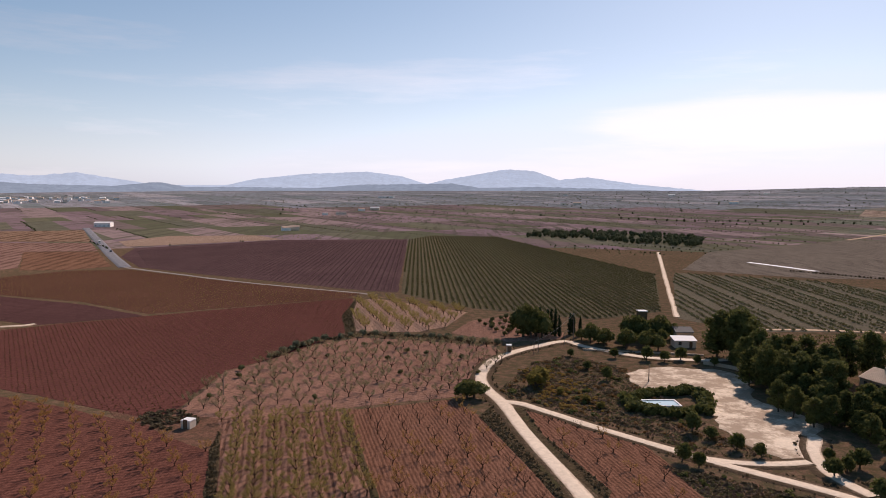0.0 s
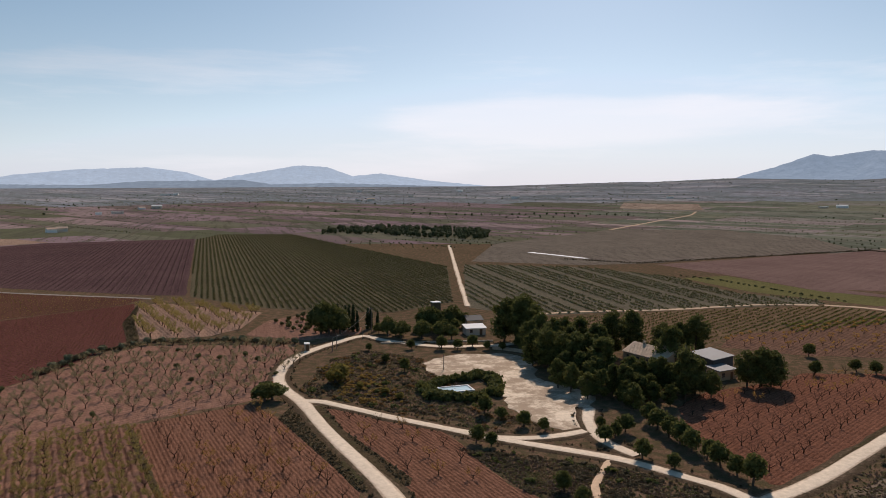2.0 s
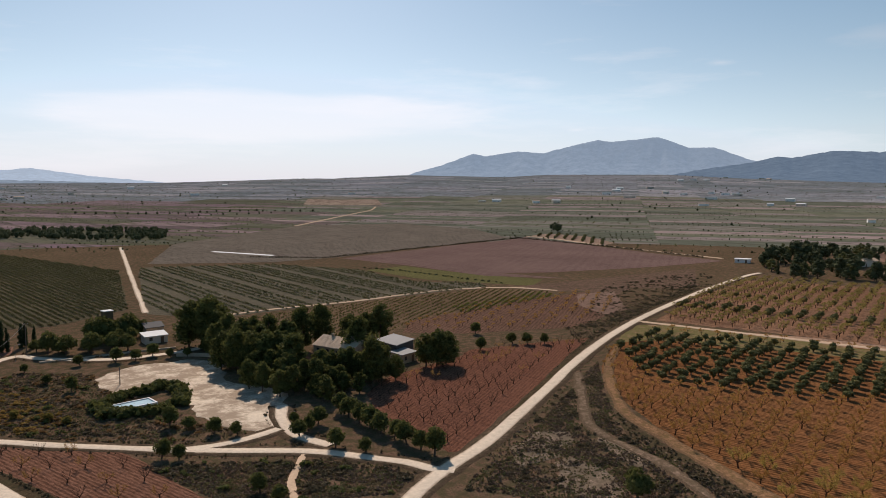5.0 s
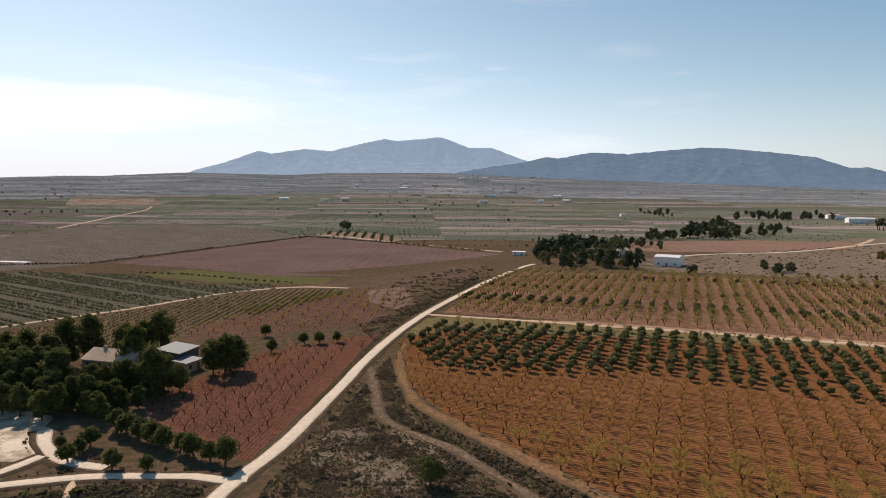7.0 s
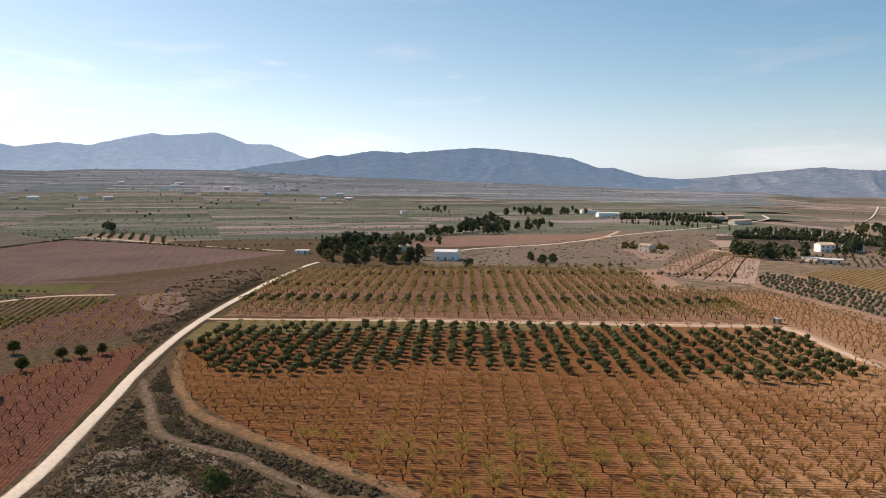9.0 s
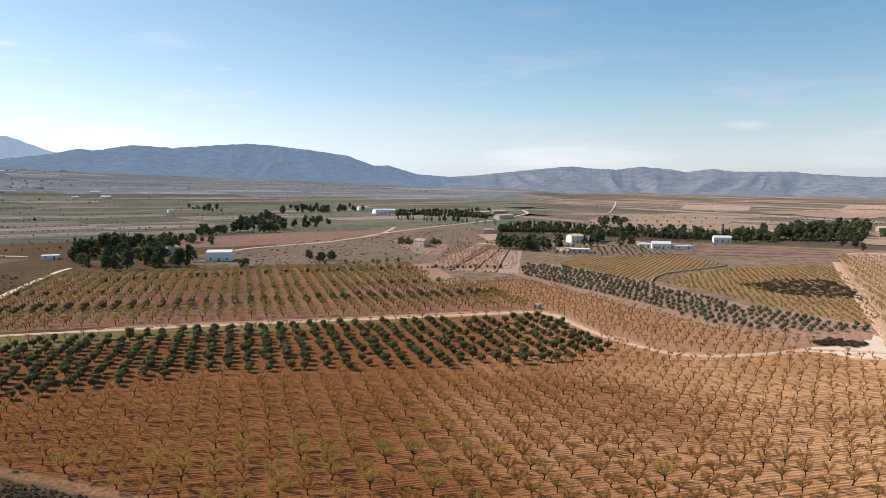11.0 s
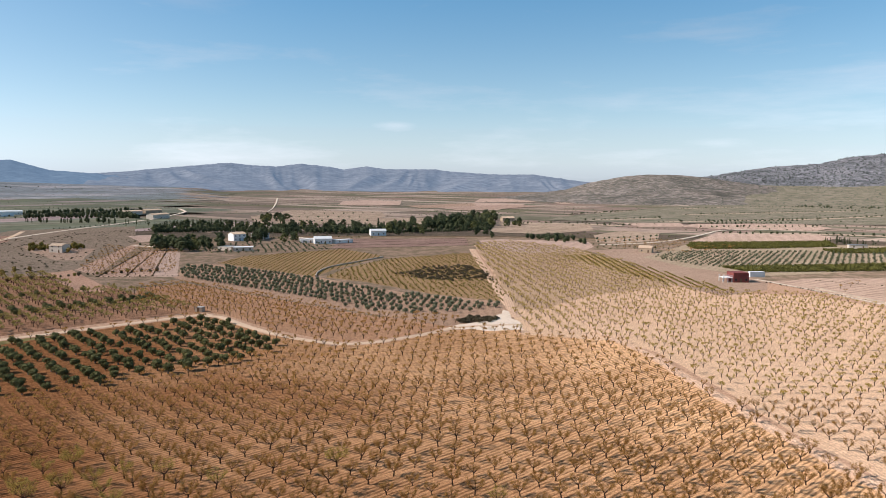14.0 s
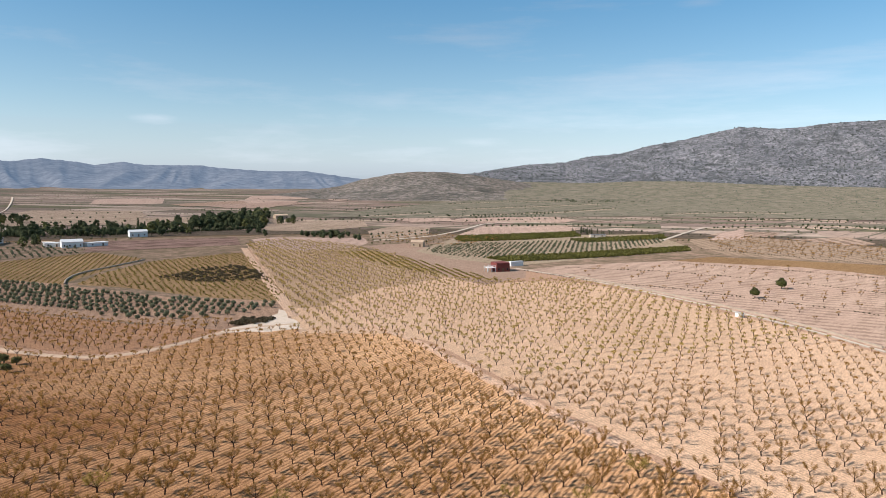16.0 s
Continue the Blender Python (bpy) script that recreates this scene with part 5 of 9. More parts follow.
patch("row_field", [(734.8, 1254.7), (831.2, 1119.1), (953.8, 1302.0), (857.4, 1442.4)], M_ROWTAN, 0.5, 1, "pale field in dark rows far out on the plain")
patch("bare_field", [(263.3, 204.0), (282.9, 197.6), (245.1, 164.6), (229.6, 163.7), (238.3, 183.2)], soil("rose_bare", (0.35, 0.218, 0.158), (0.25, 0.152, 0.108), weeds=(0.17, 0.11, 0.07), weed_amount=0.7, weed_scale=0.2), 0.08, 1.5, "pinkish bare slope beside the track")
# ---- roads and tracks ----
M_SHOULDER = soil("track_shoulder", (0.24, 0.165, 0.11), (0.14, 0.095, 0.06), weeds=(0.07, 0.058, 0.032), weed_amount=0.9, weed_scale=0.5, fray=(0.12, 0.08, 0.05))
plain_ribbon = ribbon


def track(name, pts, width, material, off=0.1, wob=0.35, label="", category="track", crown=0.0):
    """A beaten track with its dusty shoulders."""
    plain_ribbon("track_shoulder", pts, width + 2.2, M_SHOULDER, off, 0.8, "dusty trodden shoulder of the track", "shoulder")
    return plain_ribbon(name, pts, width, material, off, wob, label, category, crown)


track("track", [(24.8, 101.4), (23.5, 113.0), (20.9, 127.0), (17.6, 144.0), (14.9, 162.6), (11.6, 175.8), (10.7, 187.7), (14.4, 204.3), (20.7, 215.3), (29.8, 225.2), (41.3, 234.3), (47.1, 225.7), (61.4, 212.7), (78.4, 209.0), (86.6, 210.2)], 3.2, M_TRACK, 0.16, 0.18, "white crushed-stone farm track", crown=0.04)
track("track", [(15.1, 165.3), (19.2, 163.6), (23.3, 159.0), (24.2, 157.7), (30.9, 149.9), (40.0, 139.8), (45.4, 134.2), (50.6, 128.9), (57.5, 122.6), (65.1, 115.8), (69.6, 110.7), (73.9, 103.9), (77.6, 97.7), (79.4, 92.2), (81.7, 89.1)], 2.6, M_TRACK, 0.14, 0.35, "narrow pale farm track", crown=0.03)
track("track", [(62.3, 81.6), (72.2, 87.2), (81.7, 90.9), (94.6, 94.9), (113.8, 103.1), (135.3, 112.6), (162.8, 125.1), (205.6, 141.3), (250.2, 154.4), (305.8, 167.7), (319.4, 170.8), (385.1, 182.9), (409.3, 184.7)], 3.1, M_TRACK, 0.18, 0.16, "white crushed-stone farm track", crown=0.04)
ribbon("headland", [(187.9, 128.6), (165.0, 115.9), (146.9, 102.1), (132.3, 88.0), (125.9, 76.2), (120.7, 65.1), (116.9, 56.9), (113.6, 49.7), (110.3, 42.1), (106.9, 34.9), (104.9, 30.0)], (1.4, 3.2), soil("headland_tan", (0.41, 0.228, 0.118), (0.28, 0.15, 0.078), weeds=(0.17, 0.115, 0.05), weed_amount=0.8, weed_scale=0.4, fray=(0.24, 0.14, 0.075)), 0.09, 0.8, "bare tan headland along the orchard edge", "headland")
track("driveway", [(77.1, 142.3), (72.9, 135.0), (70.7, 128.8), (70.0, 122.7), (70.8, 117.9), (72.0, 113.9)], 2.8, M_TRACK, 0.15, 0.5, "pale gravel driveway to the clearing")
track("driveway", [(48.8, 130.5), (55.1, 128.2), (61.8, 127.6), (69.0, 128.9)], 2.4, M_TRACK, 0.13, 0.4, "pale gravel side track")
ribbon("north_track", [(94.8, 282.9), (108.1, 331.5), (129.3, 407.8), (157.2, 507.6), (181.5, 594.5)], (1.5, 2.2), M_TRACK, 0.14, 0.5, "straight pale track between vineyards")
ribbon("footpath", [(48.0, 83.6), (55.3, 98.8), (58.5, 104.9), (65.5, 113.2)], 0.6, M_PATHSOIL, 0.1, 0.2, "narrow trodden footpath", "path")
M_WORN = soil("worn_earth", (0.36, 0.24, 0.16), (0.23, 0.15, 0.098), weeds=(0.15, 0.105, 0.062), weed_amount=1.0, weed_scale=0.6, fray=(0.17, 0.115, 0.072))
ribbon("worn_path", [(151.3, 116.5), (135.8, 103.0), (120.3, 89.4), (115.6, 79.7), (112.5, 68.2), (106.9, 56.9), (102.0, 47.4), (98.4, 42.4)], 2.0, M_WORN, 0.09, 1.0, "eroded bare path over waste ground", "path")
ribbon("field_path", [(226.2, 149.8), (232.5, 123.6), (242.8, 79.3), (250.9, 39.1), (257.8, -0.5), (268.9, -54.7), (264.4, -52.7), (261.5, -58.7), (237.8, -63.5), (217.9, -69.7), (201.7, -79.2), (196.9, -90.4), (198.8, -106.9), (202.8, -123.5), (201.3, -135.3), (196.5, -146.0)], 1.9, M_PATHSOIL, 0.12, 0.3, "pale earth path between orchards", "path")
ribbon("field_track", [(435.8, -279.8), (323.9, -217.3), (229.7, -165.5), (208.0, -153.5)], 3.6, soil("track_tan", (0.70, 0.465, 0.31), (0.56, 0.36, 0.235), 122, 0.9, 0.25), 0.1, 0.6, "tan field track between two orchards")
ribbon("headland", [(223.0, -188.1), (187.6, -169.0), (165.4, -159.0), (145.9, -154.5), (124.3, -145.0), (107.4, -138.1), (94.8, -132.3), (84.3, -127.7), (73.0, -123.3), (63.9, -120.5), (55.2, -117.8)], (1.6, 3.0), soil("pale_headland", (0.74, 0.49, 0.325), (0.60, 0.385, 0.25), 122, 0.9, 0.2, fray=(0.62, 0.39, 0.245)), 0.1, 0.7, "pale sandy headland between two orchards", "headland")
patch("bare_corner", [(203.6, -120.8), (207.0, -128.1), (208.2, -144.4), (223.6, -157.8), (219.1, -157.6), (188.9, -142.0), (194.6, -130.9)], soil("white_earth", (0.78, 0.64, 0.50), (0.58, 0.45, 0.33), weeds=(0.40, 0.29, 0.19), weed_amount=0.6, rough=0.94), 0.1, 2.0, "white bare corner of the field", "clearing")
ribbon("country_road", [(-433.7, 862.1), (-317.3, 653.8), (-250.1, 532.2), (-198.5, 442.3)], 7.0, M_ASPHALT, 0.2, 0.1, "grey asphalt country road", "road")
ribbon("vineyard_road", [(-198.5, 442.3), (-160.4, 415.0), (-110.4, 379.7), (-75.7, 359.8), (-34.6, 338.6)], 2.0, soil("grey_track", (0.42, 0.36, 0.31), (0.32, 0.27, 0.23)), 0.14, 0.3, "pale track along the vineyards")
ribbon("farm_lane", [(-157.6, 250.2), (-151.0, 252.6), (-148.5, 256.0)], 2.0, M_TRACK, 0.14, 0.3, "pale lane", "path")
ribbon("white_line_road", [(232.4, -322.9), (170.5, -306.9), (125.7, -288.1), (88.8, -270.9), (59.7, -254.2), (39.2, -239.8), (19.2, -226.6)], 1.6, M_TRACK, 0.14, 0.2, "narrow pale lane")
ribbon("lane", [(507.4, 118.5), (530.5, 108.9), (550.3, 91.0), (583.8, 60.2), (626.7, 37.9), (672.8, 19.6), (733.5, -9.7), (797.3, -46.3), (853.2, -82.2), (919.5, -121.0)], 3.4, M_TRACK, 0.14, 0.5, "pale lane towards the villas", "road")
ribbon("lane", [(631.4, 32.8), (679.2, 17.8), (722.0, 10.5), (771.0, 5.0)], 3.6, M_PATHSOIL, 0.14, 0.5, "pale side lane", "road")
ribbon("hill_lane", [(1076.3, -317.1), (1188.9, -359.3), (1386.2, -425.3), (1618.4, -500.5), (1843.4, -571.7)], (1.6, 3.8), M_TRACK, 0.3, 0.5, "white lane climbing a rise", "road")
ribbon("lane", [(574.7, -67.3), (563.1, -75.1), (552.9, -85.4), (544.0, -97.9)], 2.6, M_TRACK, 0.16, 0.4, "pale lane beyond the tan terraces", "road")
ribbon("lane", [(418.4, -387.0), (414.8, -410.2), (414.2, -439.6), (423.3, -478.4), (441.3, -522.6), (465.3, -572.9), (485.3, -618.3), (476.5, -664.9), (422.3, -695.9)], 3.0, M_TRACK, 0.16, 0.4, "pale lane along the foot of the slope", "road")
ribbon("lane", [(921.3, -127.3), (993.5, -158.3), (1084.7, -194.5), (1131.2, -207.2), (1227.2, -215.8)], 4.0, M_TRACK, 0.16, 0.4, "white lane curving past the farms", "road")
ribbon("lane", [(600.0, -197.8), (581.1, -205.1), (556.5, -203.1)], 3.0, M_TRACK, 0.16, 0.4, "pale drive to the white villa", "road")
ribbon("lane", [(250.9, -553.0), (263.9, -612.0), (278.8, -683.3), (286.0, -736.4), (277.9, -769.3)], 3.0, M_TRACK, 0.16, 0.4, "pale lane on the slope", "road")
ribbon("lane", [(243.2, 247.0), (218.1, 254.1), (173.4, 253.7), (136.8, 258.2), (111.3, 258.1)], 1.6, M_PATHSOIL, 0.12, 0.3, "earth lane between vineyards", "path")
ribbon("lane", [(245.6, 245.8), (257.2, 235.7), (264.9, 216.4)], 1.8, M_PATHSOIL, 0.12, 0.3, "earth lane", "path")
ribbon("far_lane", [(437.6, 766.4), (554.8, 872.2), (647.4, 950.2), (725.1, 1012.2), (794.3, 1090.8)], 2.6, M_PATHSOIL, 0.3, 0.5, "pale lane on the plain", "road")
ribbon("far_lane", [(531.3, 473.3), (522.6, 426.4), (498.9, 359.6), (482.3, 294.0), (471.7, 238.7)], 2.6, M_PATHSOIL, 0.2, 0.4, "pale lane beside the ploughed field", "road")

# terraces across the scrub slope
M_CONTOUR = soil("contour_tan", (0.58, 0.43, 0.31), (0.42, 0.30, 0.21), weeds=(0.17, 0.145, 0.085), weed_amount=0.7, weed_scale=0.08)
TERRACES = [[(910.4, -1035.6), (913.5, -1242.4), (828.3, -1454.6)], [(740.0, -855.4), (728.1, -1041.1), (708.8, -1267.2)], [(619.0, -671.2), (593.0, -806.9), (575.6, -927.0), (580.4, -1095.7)], [(529.9, -643.1), (502.0, -706.3), (477.1, -768.7)], [(311.5, -873.6), (267.6, -968.2), (206.2, -980.0)], [(281.3, -725.6), (230.4, -814.6), (177.5, -797.9)],
            [(687.4, -616.2), (688.3, -678.5), (689.3, -747.5)], [(822.2, -702.9), (882.3, -897.6)], [(435.8, -974.6), (383.6, -1097.5), (316.7, -1116.2)], [(222.5, -848.4), (181.5, -864.3), (140.7, -835.2)], [(676.8, -485.7), (650.0, -546.9), (588.6, -580.2)], [(731.9, -340.7), (731.1, -397.3), (711.4, -448.6)], [(455.4, -580.4), (407.3, -656.6), (351.4, -702.1)]]
for q in TERRACES:
    ribbon("terrace_strip", q, 11.0, M_CONTOUR, 0.3, 2.5, "tan terraced strip across the slope", "terrace")

# ---- plants ----
M_BARK = plain("almond_bark", (0.072, 0.042, 0.026), 0.95, 0.25, 3, 0.05)
M_ALMOND = foliage("almond_leaf", (0.29, 0.152, 0.045), (0.42, 0.235, 0.07), trans=0.35)
M_ALMOND_G = foliage("almond_leaf_green", (0.31, 0.21, 0.055), (0.45, 0.32, 0.082), trans=0.35)
M_OLIVEWOOD = plain("olive_wood", (0.12, 0.10, 0.08), 0.9, 0.25, 3)
M_OLIVE = foliage("olive_leaf", (0.076, 0.076, 0.029), (0.158, 0.146, 0.056), trans=0.2)
M_OLIVE_PALE = foliage("pale_olive_leaf", (0.11, 0.118, 0.065), (0.19, 0.19, 0.11), trans=0.2)
M_ALMOND_OLIVE = foliage("almond_leaf_olive", (0.22, 0.17, 0.055), (0.34, 0.265, 0.085), trans=0.3)
M_ALMOND_GREY = foliage("almond_leaf_grey", (0.19, 0.155, 0.085), (0.28, 0.24, 0.13), trans=0.3)
M_PINEWOOD = plain("pine_bark", (0.10, 0.07, 0.05), 0.9, 0.3, 2)
M_PINE = foliage("pine_needles", (0.055, 0.063, 0.021), (0.15, 0.15, 0.046), trans=0.25)
M_CYPRESS = foliage("cypress_leaf", (0.028, 0.042, 0.02), (0.05, 0.065, 0.03))
M_BUSHLEAF = foliage("scrub_leaf", (0.076, 0.06, 0.035), (0.14, 0.108, 0.062), trans=0.2)
M_DRYWEED = foliage("dry_weed", (0.135, 0.10, 0.052), (0.235, 0.175, 0.09), trans=0.2)
M_YELLOW = foliage("yellow_leaf", (0.13, 0.105, 0.03), (0.23, 0.18, 0.045))
M_VINE_BROWN = foliage("vine_brown", (0.17, 0.09, 0.045), (0.25, 0.135, 0.066), trans=0.12)
M_VINE_DARK = foliage("vine_dark", (0.07, 0.045, 0.035), (0.11, 0.07, 0.05), trans=0.12)
M_VINE_LEAF = foliage("vine_leaf", (0.145, 0.13, 0.045), (0.22, 0.185, 0.065), trans=0.15)
M_VINE_GOLD = foliage("vine_gold", (0.21, 0.14, 0.04), (0.31, 0.21, 0.06), trans=0.12)
M_VINE_OCHRE = foliage("vine_ochre", (0.24, 0.175, 0.055), (0.35, 0.26, 0.08), trans=0.15)
M_GREYGREEN = foliage("grey_green", (0.15, 0.145, 0.065), (0.22, 0.195, 0.095), trans=0.12)
M_FARTREE = foliage("far_tree", (0.048, 0.06, 0.03), (0.102, 0.11, 0.052), trans=0.2)
M_FARLEAF = foliage("garden_leaf", (0.085, 0.095, 0.035), (0.16, 0.155, 0.06), trans=0.25)

ALM = [M_BARK, M_ALMOND]
ALM_G = [M_BARK, M_ALMOND_G]


def whole(shape):
    return join(list(shape))


FINE = [almond(s, lf) for s, lf in ((1, 34), (2, 56), (3, 42), (4, 76), (5, 26), (6, 50))]
LIGHT = [whole(almond(s, lf, False)) for s, lf in ((11, 30), (12, 46), (13, 36), (14, 58), (15, 22))]
LIGHT_G = [whole(almond(s, lf, False)) for s, lf in ((16, 60), (17, 90), (18, 45))]
FARA = [almond_far(s, lf) for s, lf in ((25, 38), (26, 54), (27, 70))]
LEAFY = [almond_far(s, lf) for s, lf in ((28, 70), (29, 95), (30, 50))]
BARE = [almond(s, 0) for s in (21, 22, 23, 24)]
BARE_L = [whole(almond(s, lf, False)) for s, lf in ((121, 0), (122, 2), (123, 0))]
OLIVES = [olive(s) for s in (31, 32, 33, 34, 35)]
OLIVE_L = [whole(olive(s, 90, 0.32, 5)) for s in (36, 37, 38)]


def dist(P):
    return np.hypot(P[:, 0], P[:, 1])


def orchard_rows(name, P, mats, s, seed, label, near_shapes=None, reach=175.0):
    """Trees close by in full, those beyond in the simpler form."""
    c = dist(P) < reach
    spread(name, near_shapes or LIGHT, P[c], mats, s, seed=seed, label=label, category="orchard")
    spread(name, FARA, P[~c], mats, s, seed=seed + 1, label=label + " farther off", category="orchard")


def grove_of(n, shapes, mats, P, s, seed, label, group, light=None):
    """The n trees next to the tracks stand singly; the rest of the planting is one body."""
    P = P[np.argsort(dist(P))]
    kinds = [tree_kind("almond_tree", k, mats, label, "tree", group) for k in shapes]
    plant(kinds, P[:n], s, seed)
    rest = P[n:]
    c = dist(rest) < 135
    spread("almond_orchard", [whole(k) for k in shapes], rest[c], mats, s, seed=seed, label="many a " + label, category="orchard")
    spread("almond_orchard", light or LIGHT, rest[~c], mats, s, seed=seed + 100, label="many a " + label + " farther off", category="orchard")


# the wide orchard and the olive band
P = grid_points(WIDE, 77.7, 4.88, 4.88, 0.22, 1, (114.6, -29.36), 0.985)
P = P[~inside(P[:, 0], P[:, 1], OLIVE) & (dist(P) > 88)]
P = P[np.argsort(dist(P))]
near, mid, rest = P[:110], P[110:360], P[360:]
kinds = [tree_kind("almond_tree", s, ALM, "small almond tree nearly bare in late autumn", "tree", "wide orchard almond trees") for s in FINE]
gold = [tree_kind("almond_tree", s, ALM_G, "small almond tree with thin yellow-green leaves", "tree", "wide orchard almond trees") for s in [almond(s, lf) for s, lf in ((7, 40), (8, 60), (9, 30))]]
rs = np.random.default_rng(8)
g = rs.random(len(near)) < np.where(near[:, 1] > -15, 0.55, 0.05)
plant(kinds, near[~g], (0.78, 1.12), 1)
plant(gold, near[g], (1.0, 1.4), 1)
g = rs.random(len(mid)) < np.where(mid[:, 1] > -15, 0.5, 0.05)
spread("almond_orchard", [whole(almond(s, lf)) for s, lf in ((7, 40), (8, 60), (9, 30))], mid[g], ALM_G, (0.95, 1.35), seed=1, label="rows of almond trees with thin yellow-green leaves", category="orchard")
spread("almond_orchard", [whole(s) for s in FINE], mid[~g], ALM, (0.78, 1.12), seed=1, label="rows of nearly bare almond trees in red furrows", category="orchard")
orchard_rows("almond_orchard", rest, ALM, (0.78, 1.12), 2, "rows of nearly bare almond trees in tilled soil", LIGHT)

P = grid_points(OLIVE, 77.7, 4.6, 5.2, 0.5, 2, (114.6, -29.36), 0.96)
P = P[np.argsort(dist(P))]
kinds = [tree_kind("olive_tree", s, [M_OLIVEWOOD, M_OLIVE], "round grey-green olive tree on red soil", "tree", "olive trees of the wide orchard") for s in OLIVES]
plant(kinds, P[:270], (0.9, 1.35), 2)
spread("olive_grove", OLIVE_L, P[270:], [M_OLIVEWOOD, M_OLIVE], (1.0, 1.3), seed=3, label="rows of round olive trees", category="grove")

P = grid_points(PALE_ORCHARD, 24.4, 4.93, 4.93, 0.3, 3, (46.45, -140.77), 0.96)
P = P[(dist(P) > 88)]
P = P[np.argsort(dist(P))]
PALES = [almond(s, lf) for s, lf in ((41, 14), (42, 24), (43, 34), (44, 10))]
kinds = [tree_kind("almond_tree", s, ALM, "small bare almond tree on pale sandy soil", "tree", "pale orchard almond trees") for s in PALES]
plant(kinds, P[:60], (0.68, 1.0), 4)
spread("almond_orchard", [whole(s) for s in PALES], P[60:220], ALM, (0.68, 1.0), seed=40, label="bare almond trees on pale sandy soil", category="orchard")
d = dist(P)
g = (P[220:] @ np.array((0.9, -0.43)) > 150)
orchard_rows("almond_orchard", P[220:][~g], ALM, (0.68, 1.0), 4, "rows of bare almond trees on pale soil", LIGHT)
orchard_rows("almond_orchard", P[220:][g], ALM_G, (0.8, 1.15), 45, "rows of olive-yellow almond trees on pale soil", LIGHT_G)

P = grid_points(UPPER, 77.7, 4.9, 5.6, 0.3, 4, (114.6, -29.36))
P = P[~inside(P[:, 0], P[:, 1], HEADLAND)]
j = np.round((P - np.array((114.6, -29.36))) @ np.array((math.cos(radians(77.7)), -math.sin(radians(77.7)))) / 5.6)
i = np.round((P - np.array((114.6, -29.36))) @ np.array((math.sin(radians(77.7)), math.cos(radians(77.7)))) / 4.9)
ol = (np.abs(i - 39) < 1.2) | (np.abs(i - 47) < 0.8)
spread("almond_orchard", LEAFY, P[~ol], [M_BARK, M_ALMOND_OLIVE], (1.15, 1.55), seed=5, label="rows of almond trees with thinning yellow-green leaves", category="orchard")
spread("olive_rows", OLIVE_L, P[ol], [M_OLIVEWOOD, M_OLIVE], (1.05, 1.4), seed=6, label="rows of olive trees among the almonds", category="grove")
P = grid_points(SMALL_ORCHARD, 77.7, 4.9, 4.9, 0.3, 5, (114.6, -29.36))
orchard_rows("almond_orchard", P, ALM, (0.95, 1.25), 7, "rows of bare almond trees beside the bend", LIGHT)
P = grid_points(OLIVE_2, 69, 3.4, 6.2, 0.4, 6)
spread("olive_grove", OLIVE_L, P, [M_OLIVEWOOD, M_OLIVE_PALE], (0.72, 1.05), seed=8, label="strip of grey-green olive trees", category="grove")

P = grid_points([(205.4, -332.1), (173.5, -398.4), (111.5, -429.9), (67.7, -410.9), (39.9, -248.8), (61.6, -262.1), (91.6, -279.2), (130.2, -298.2), (174.4, -313.9)], 78, 7.0, 11.0, 0.8, 16, keep=0.4)
orchard_rows("almond_orchard", P, ALM, (0.7, 1.1), 41, "scattered almond trees in broad fallow strips", LIGHT)
P = grid_points([(437.6, -22.6), (574.3, -50.5), (517.2, -88.2), (390.3, -66.5), (402.4, -29.8)], 62, 5.0, 6.0, 0.4, 17, keep=0.9)
orchard_rows("almond_orchard", P, ALM, (0.7, 1.0), 42, "thin almond trees on tan terraces", LIGHT)

# house side orchards
P = off_road(grid_points(HOUSE_ORCHARD, 63.7, 5.0, 5.0, 0.35, 7), 2.2)
grove_of(40, BARE, ALM, P, (0.78, 1.08), 8, "bare dark-limbed almond tree on red soil", "farmhouse orchard almond trees", BARE_L)
P = grid_points(PINK_ORCHARD, 60, 5.6, 5.6, 0.5, 8, keep=0.9)
orchard_rows("almond_orchard", P, ALM, (0.72, 1.05), 9, "bare almond trees on pinkish soil", LIGHT)

# left orchards
P = grid_points(ORCHARD_L1, -13.5, 4.0, 3.7, 0.25, 9)
P = P[dist(P) > 95]
grove_of(30, [almond(s, lf) for s, lf in ((51, 30), (52, 42), (53, 22))], [M_BARK, M_ALMOND_OLIVE], P, (0.85, 1.1), 9, "slender almond tree with thin yellow-green leaves", "striped orchard almond trees")
P = grid_points(ORCHARD_L2, -13.5, 5.2, 5.2, 0.35, 10)
P = P[dist(P) > 95]
grove_of(36, [almond(s, lf) for s, lf in ((61, 0), (62, 10), (63, 4))], ALM, P, (0.75, 1.05), 10, "bare almond tree on brown tilled soil", "brown orchard almond trees", BARE_L)
P = grid_points(ORCHARD_L3, 28, 6.0, 5.8, 0.5, 11)
rs = np.random.default_rng(3)
m = rs.random(len(P)) < 0.14
grove_of(12, [almond(s, lf) for s, lf in ((71, 8), (72, 16), (73, 4))], [M_BARK, M_ALMOND_GREY], P[~m], (0.9, 1.25), 11, "bare almond tree with a long shadow", "mixed orchard almond trees", LIGHT)
kinds = [tree_kind("olive_tree", s, [M_OLIVEWOOD, M_OLIVE], "small olive tree among almond trees", "tree", "mixed orchard olive trees") for s in (olive(74, 260), olive(75, 260))]
plant(kinds, P[m], (0.6, 0.85), 12)
edge = np.array(dense([(-50.2, 205.9), (-41.1, 229.8), (-27.3, 239.4), (-4.1, 236.8), (18.1, 227.2)], 3.6, 1.8, 4, False))
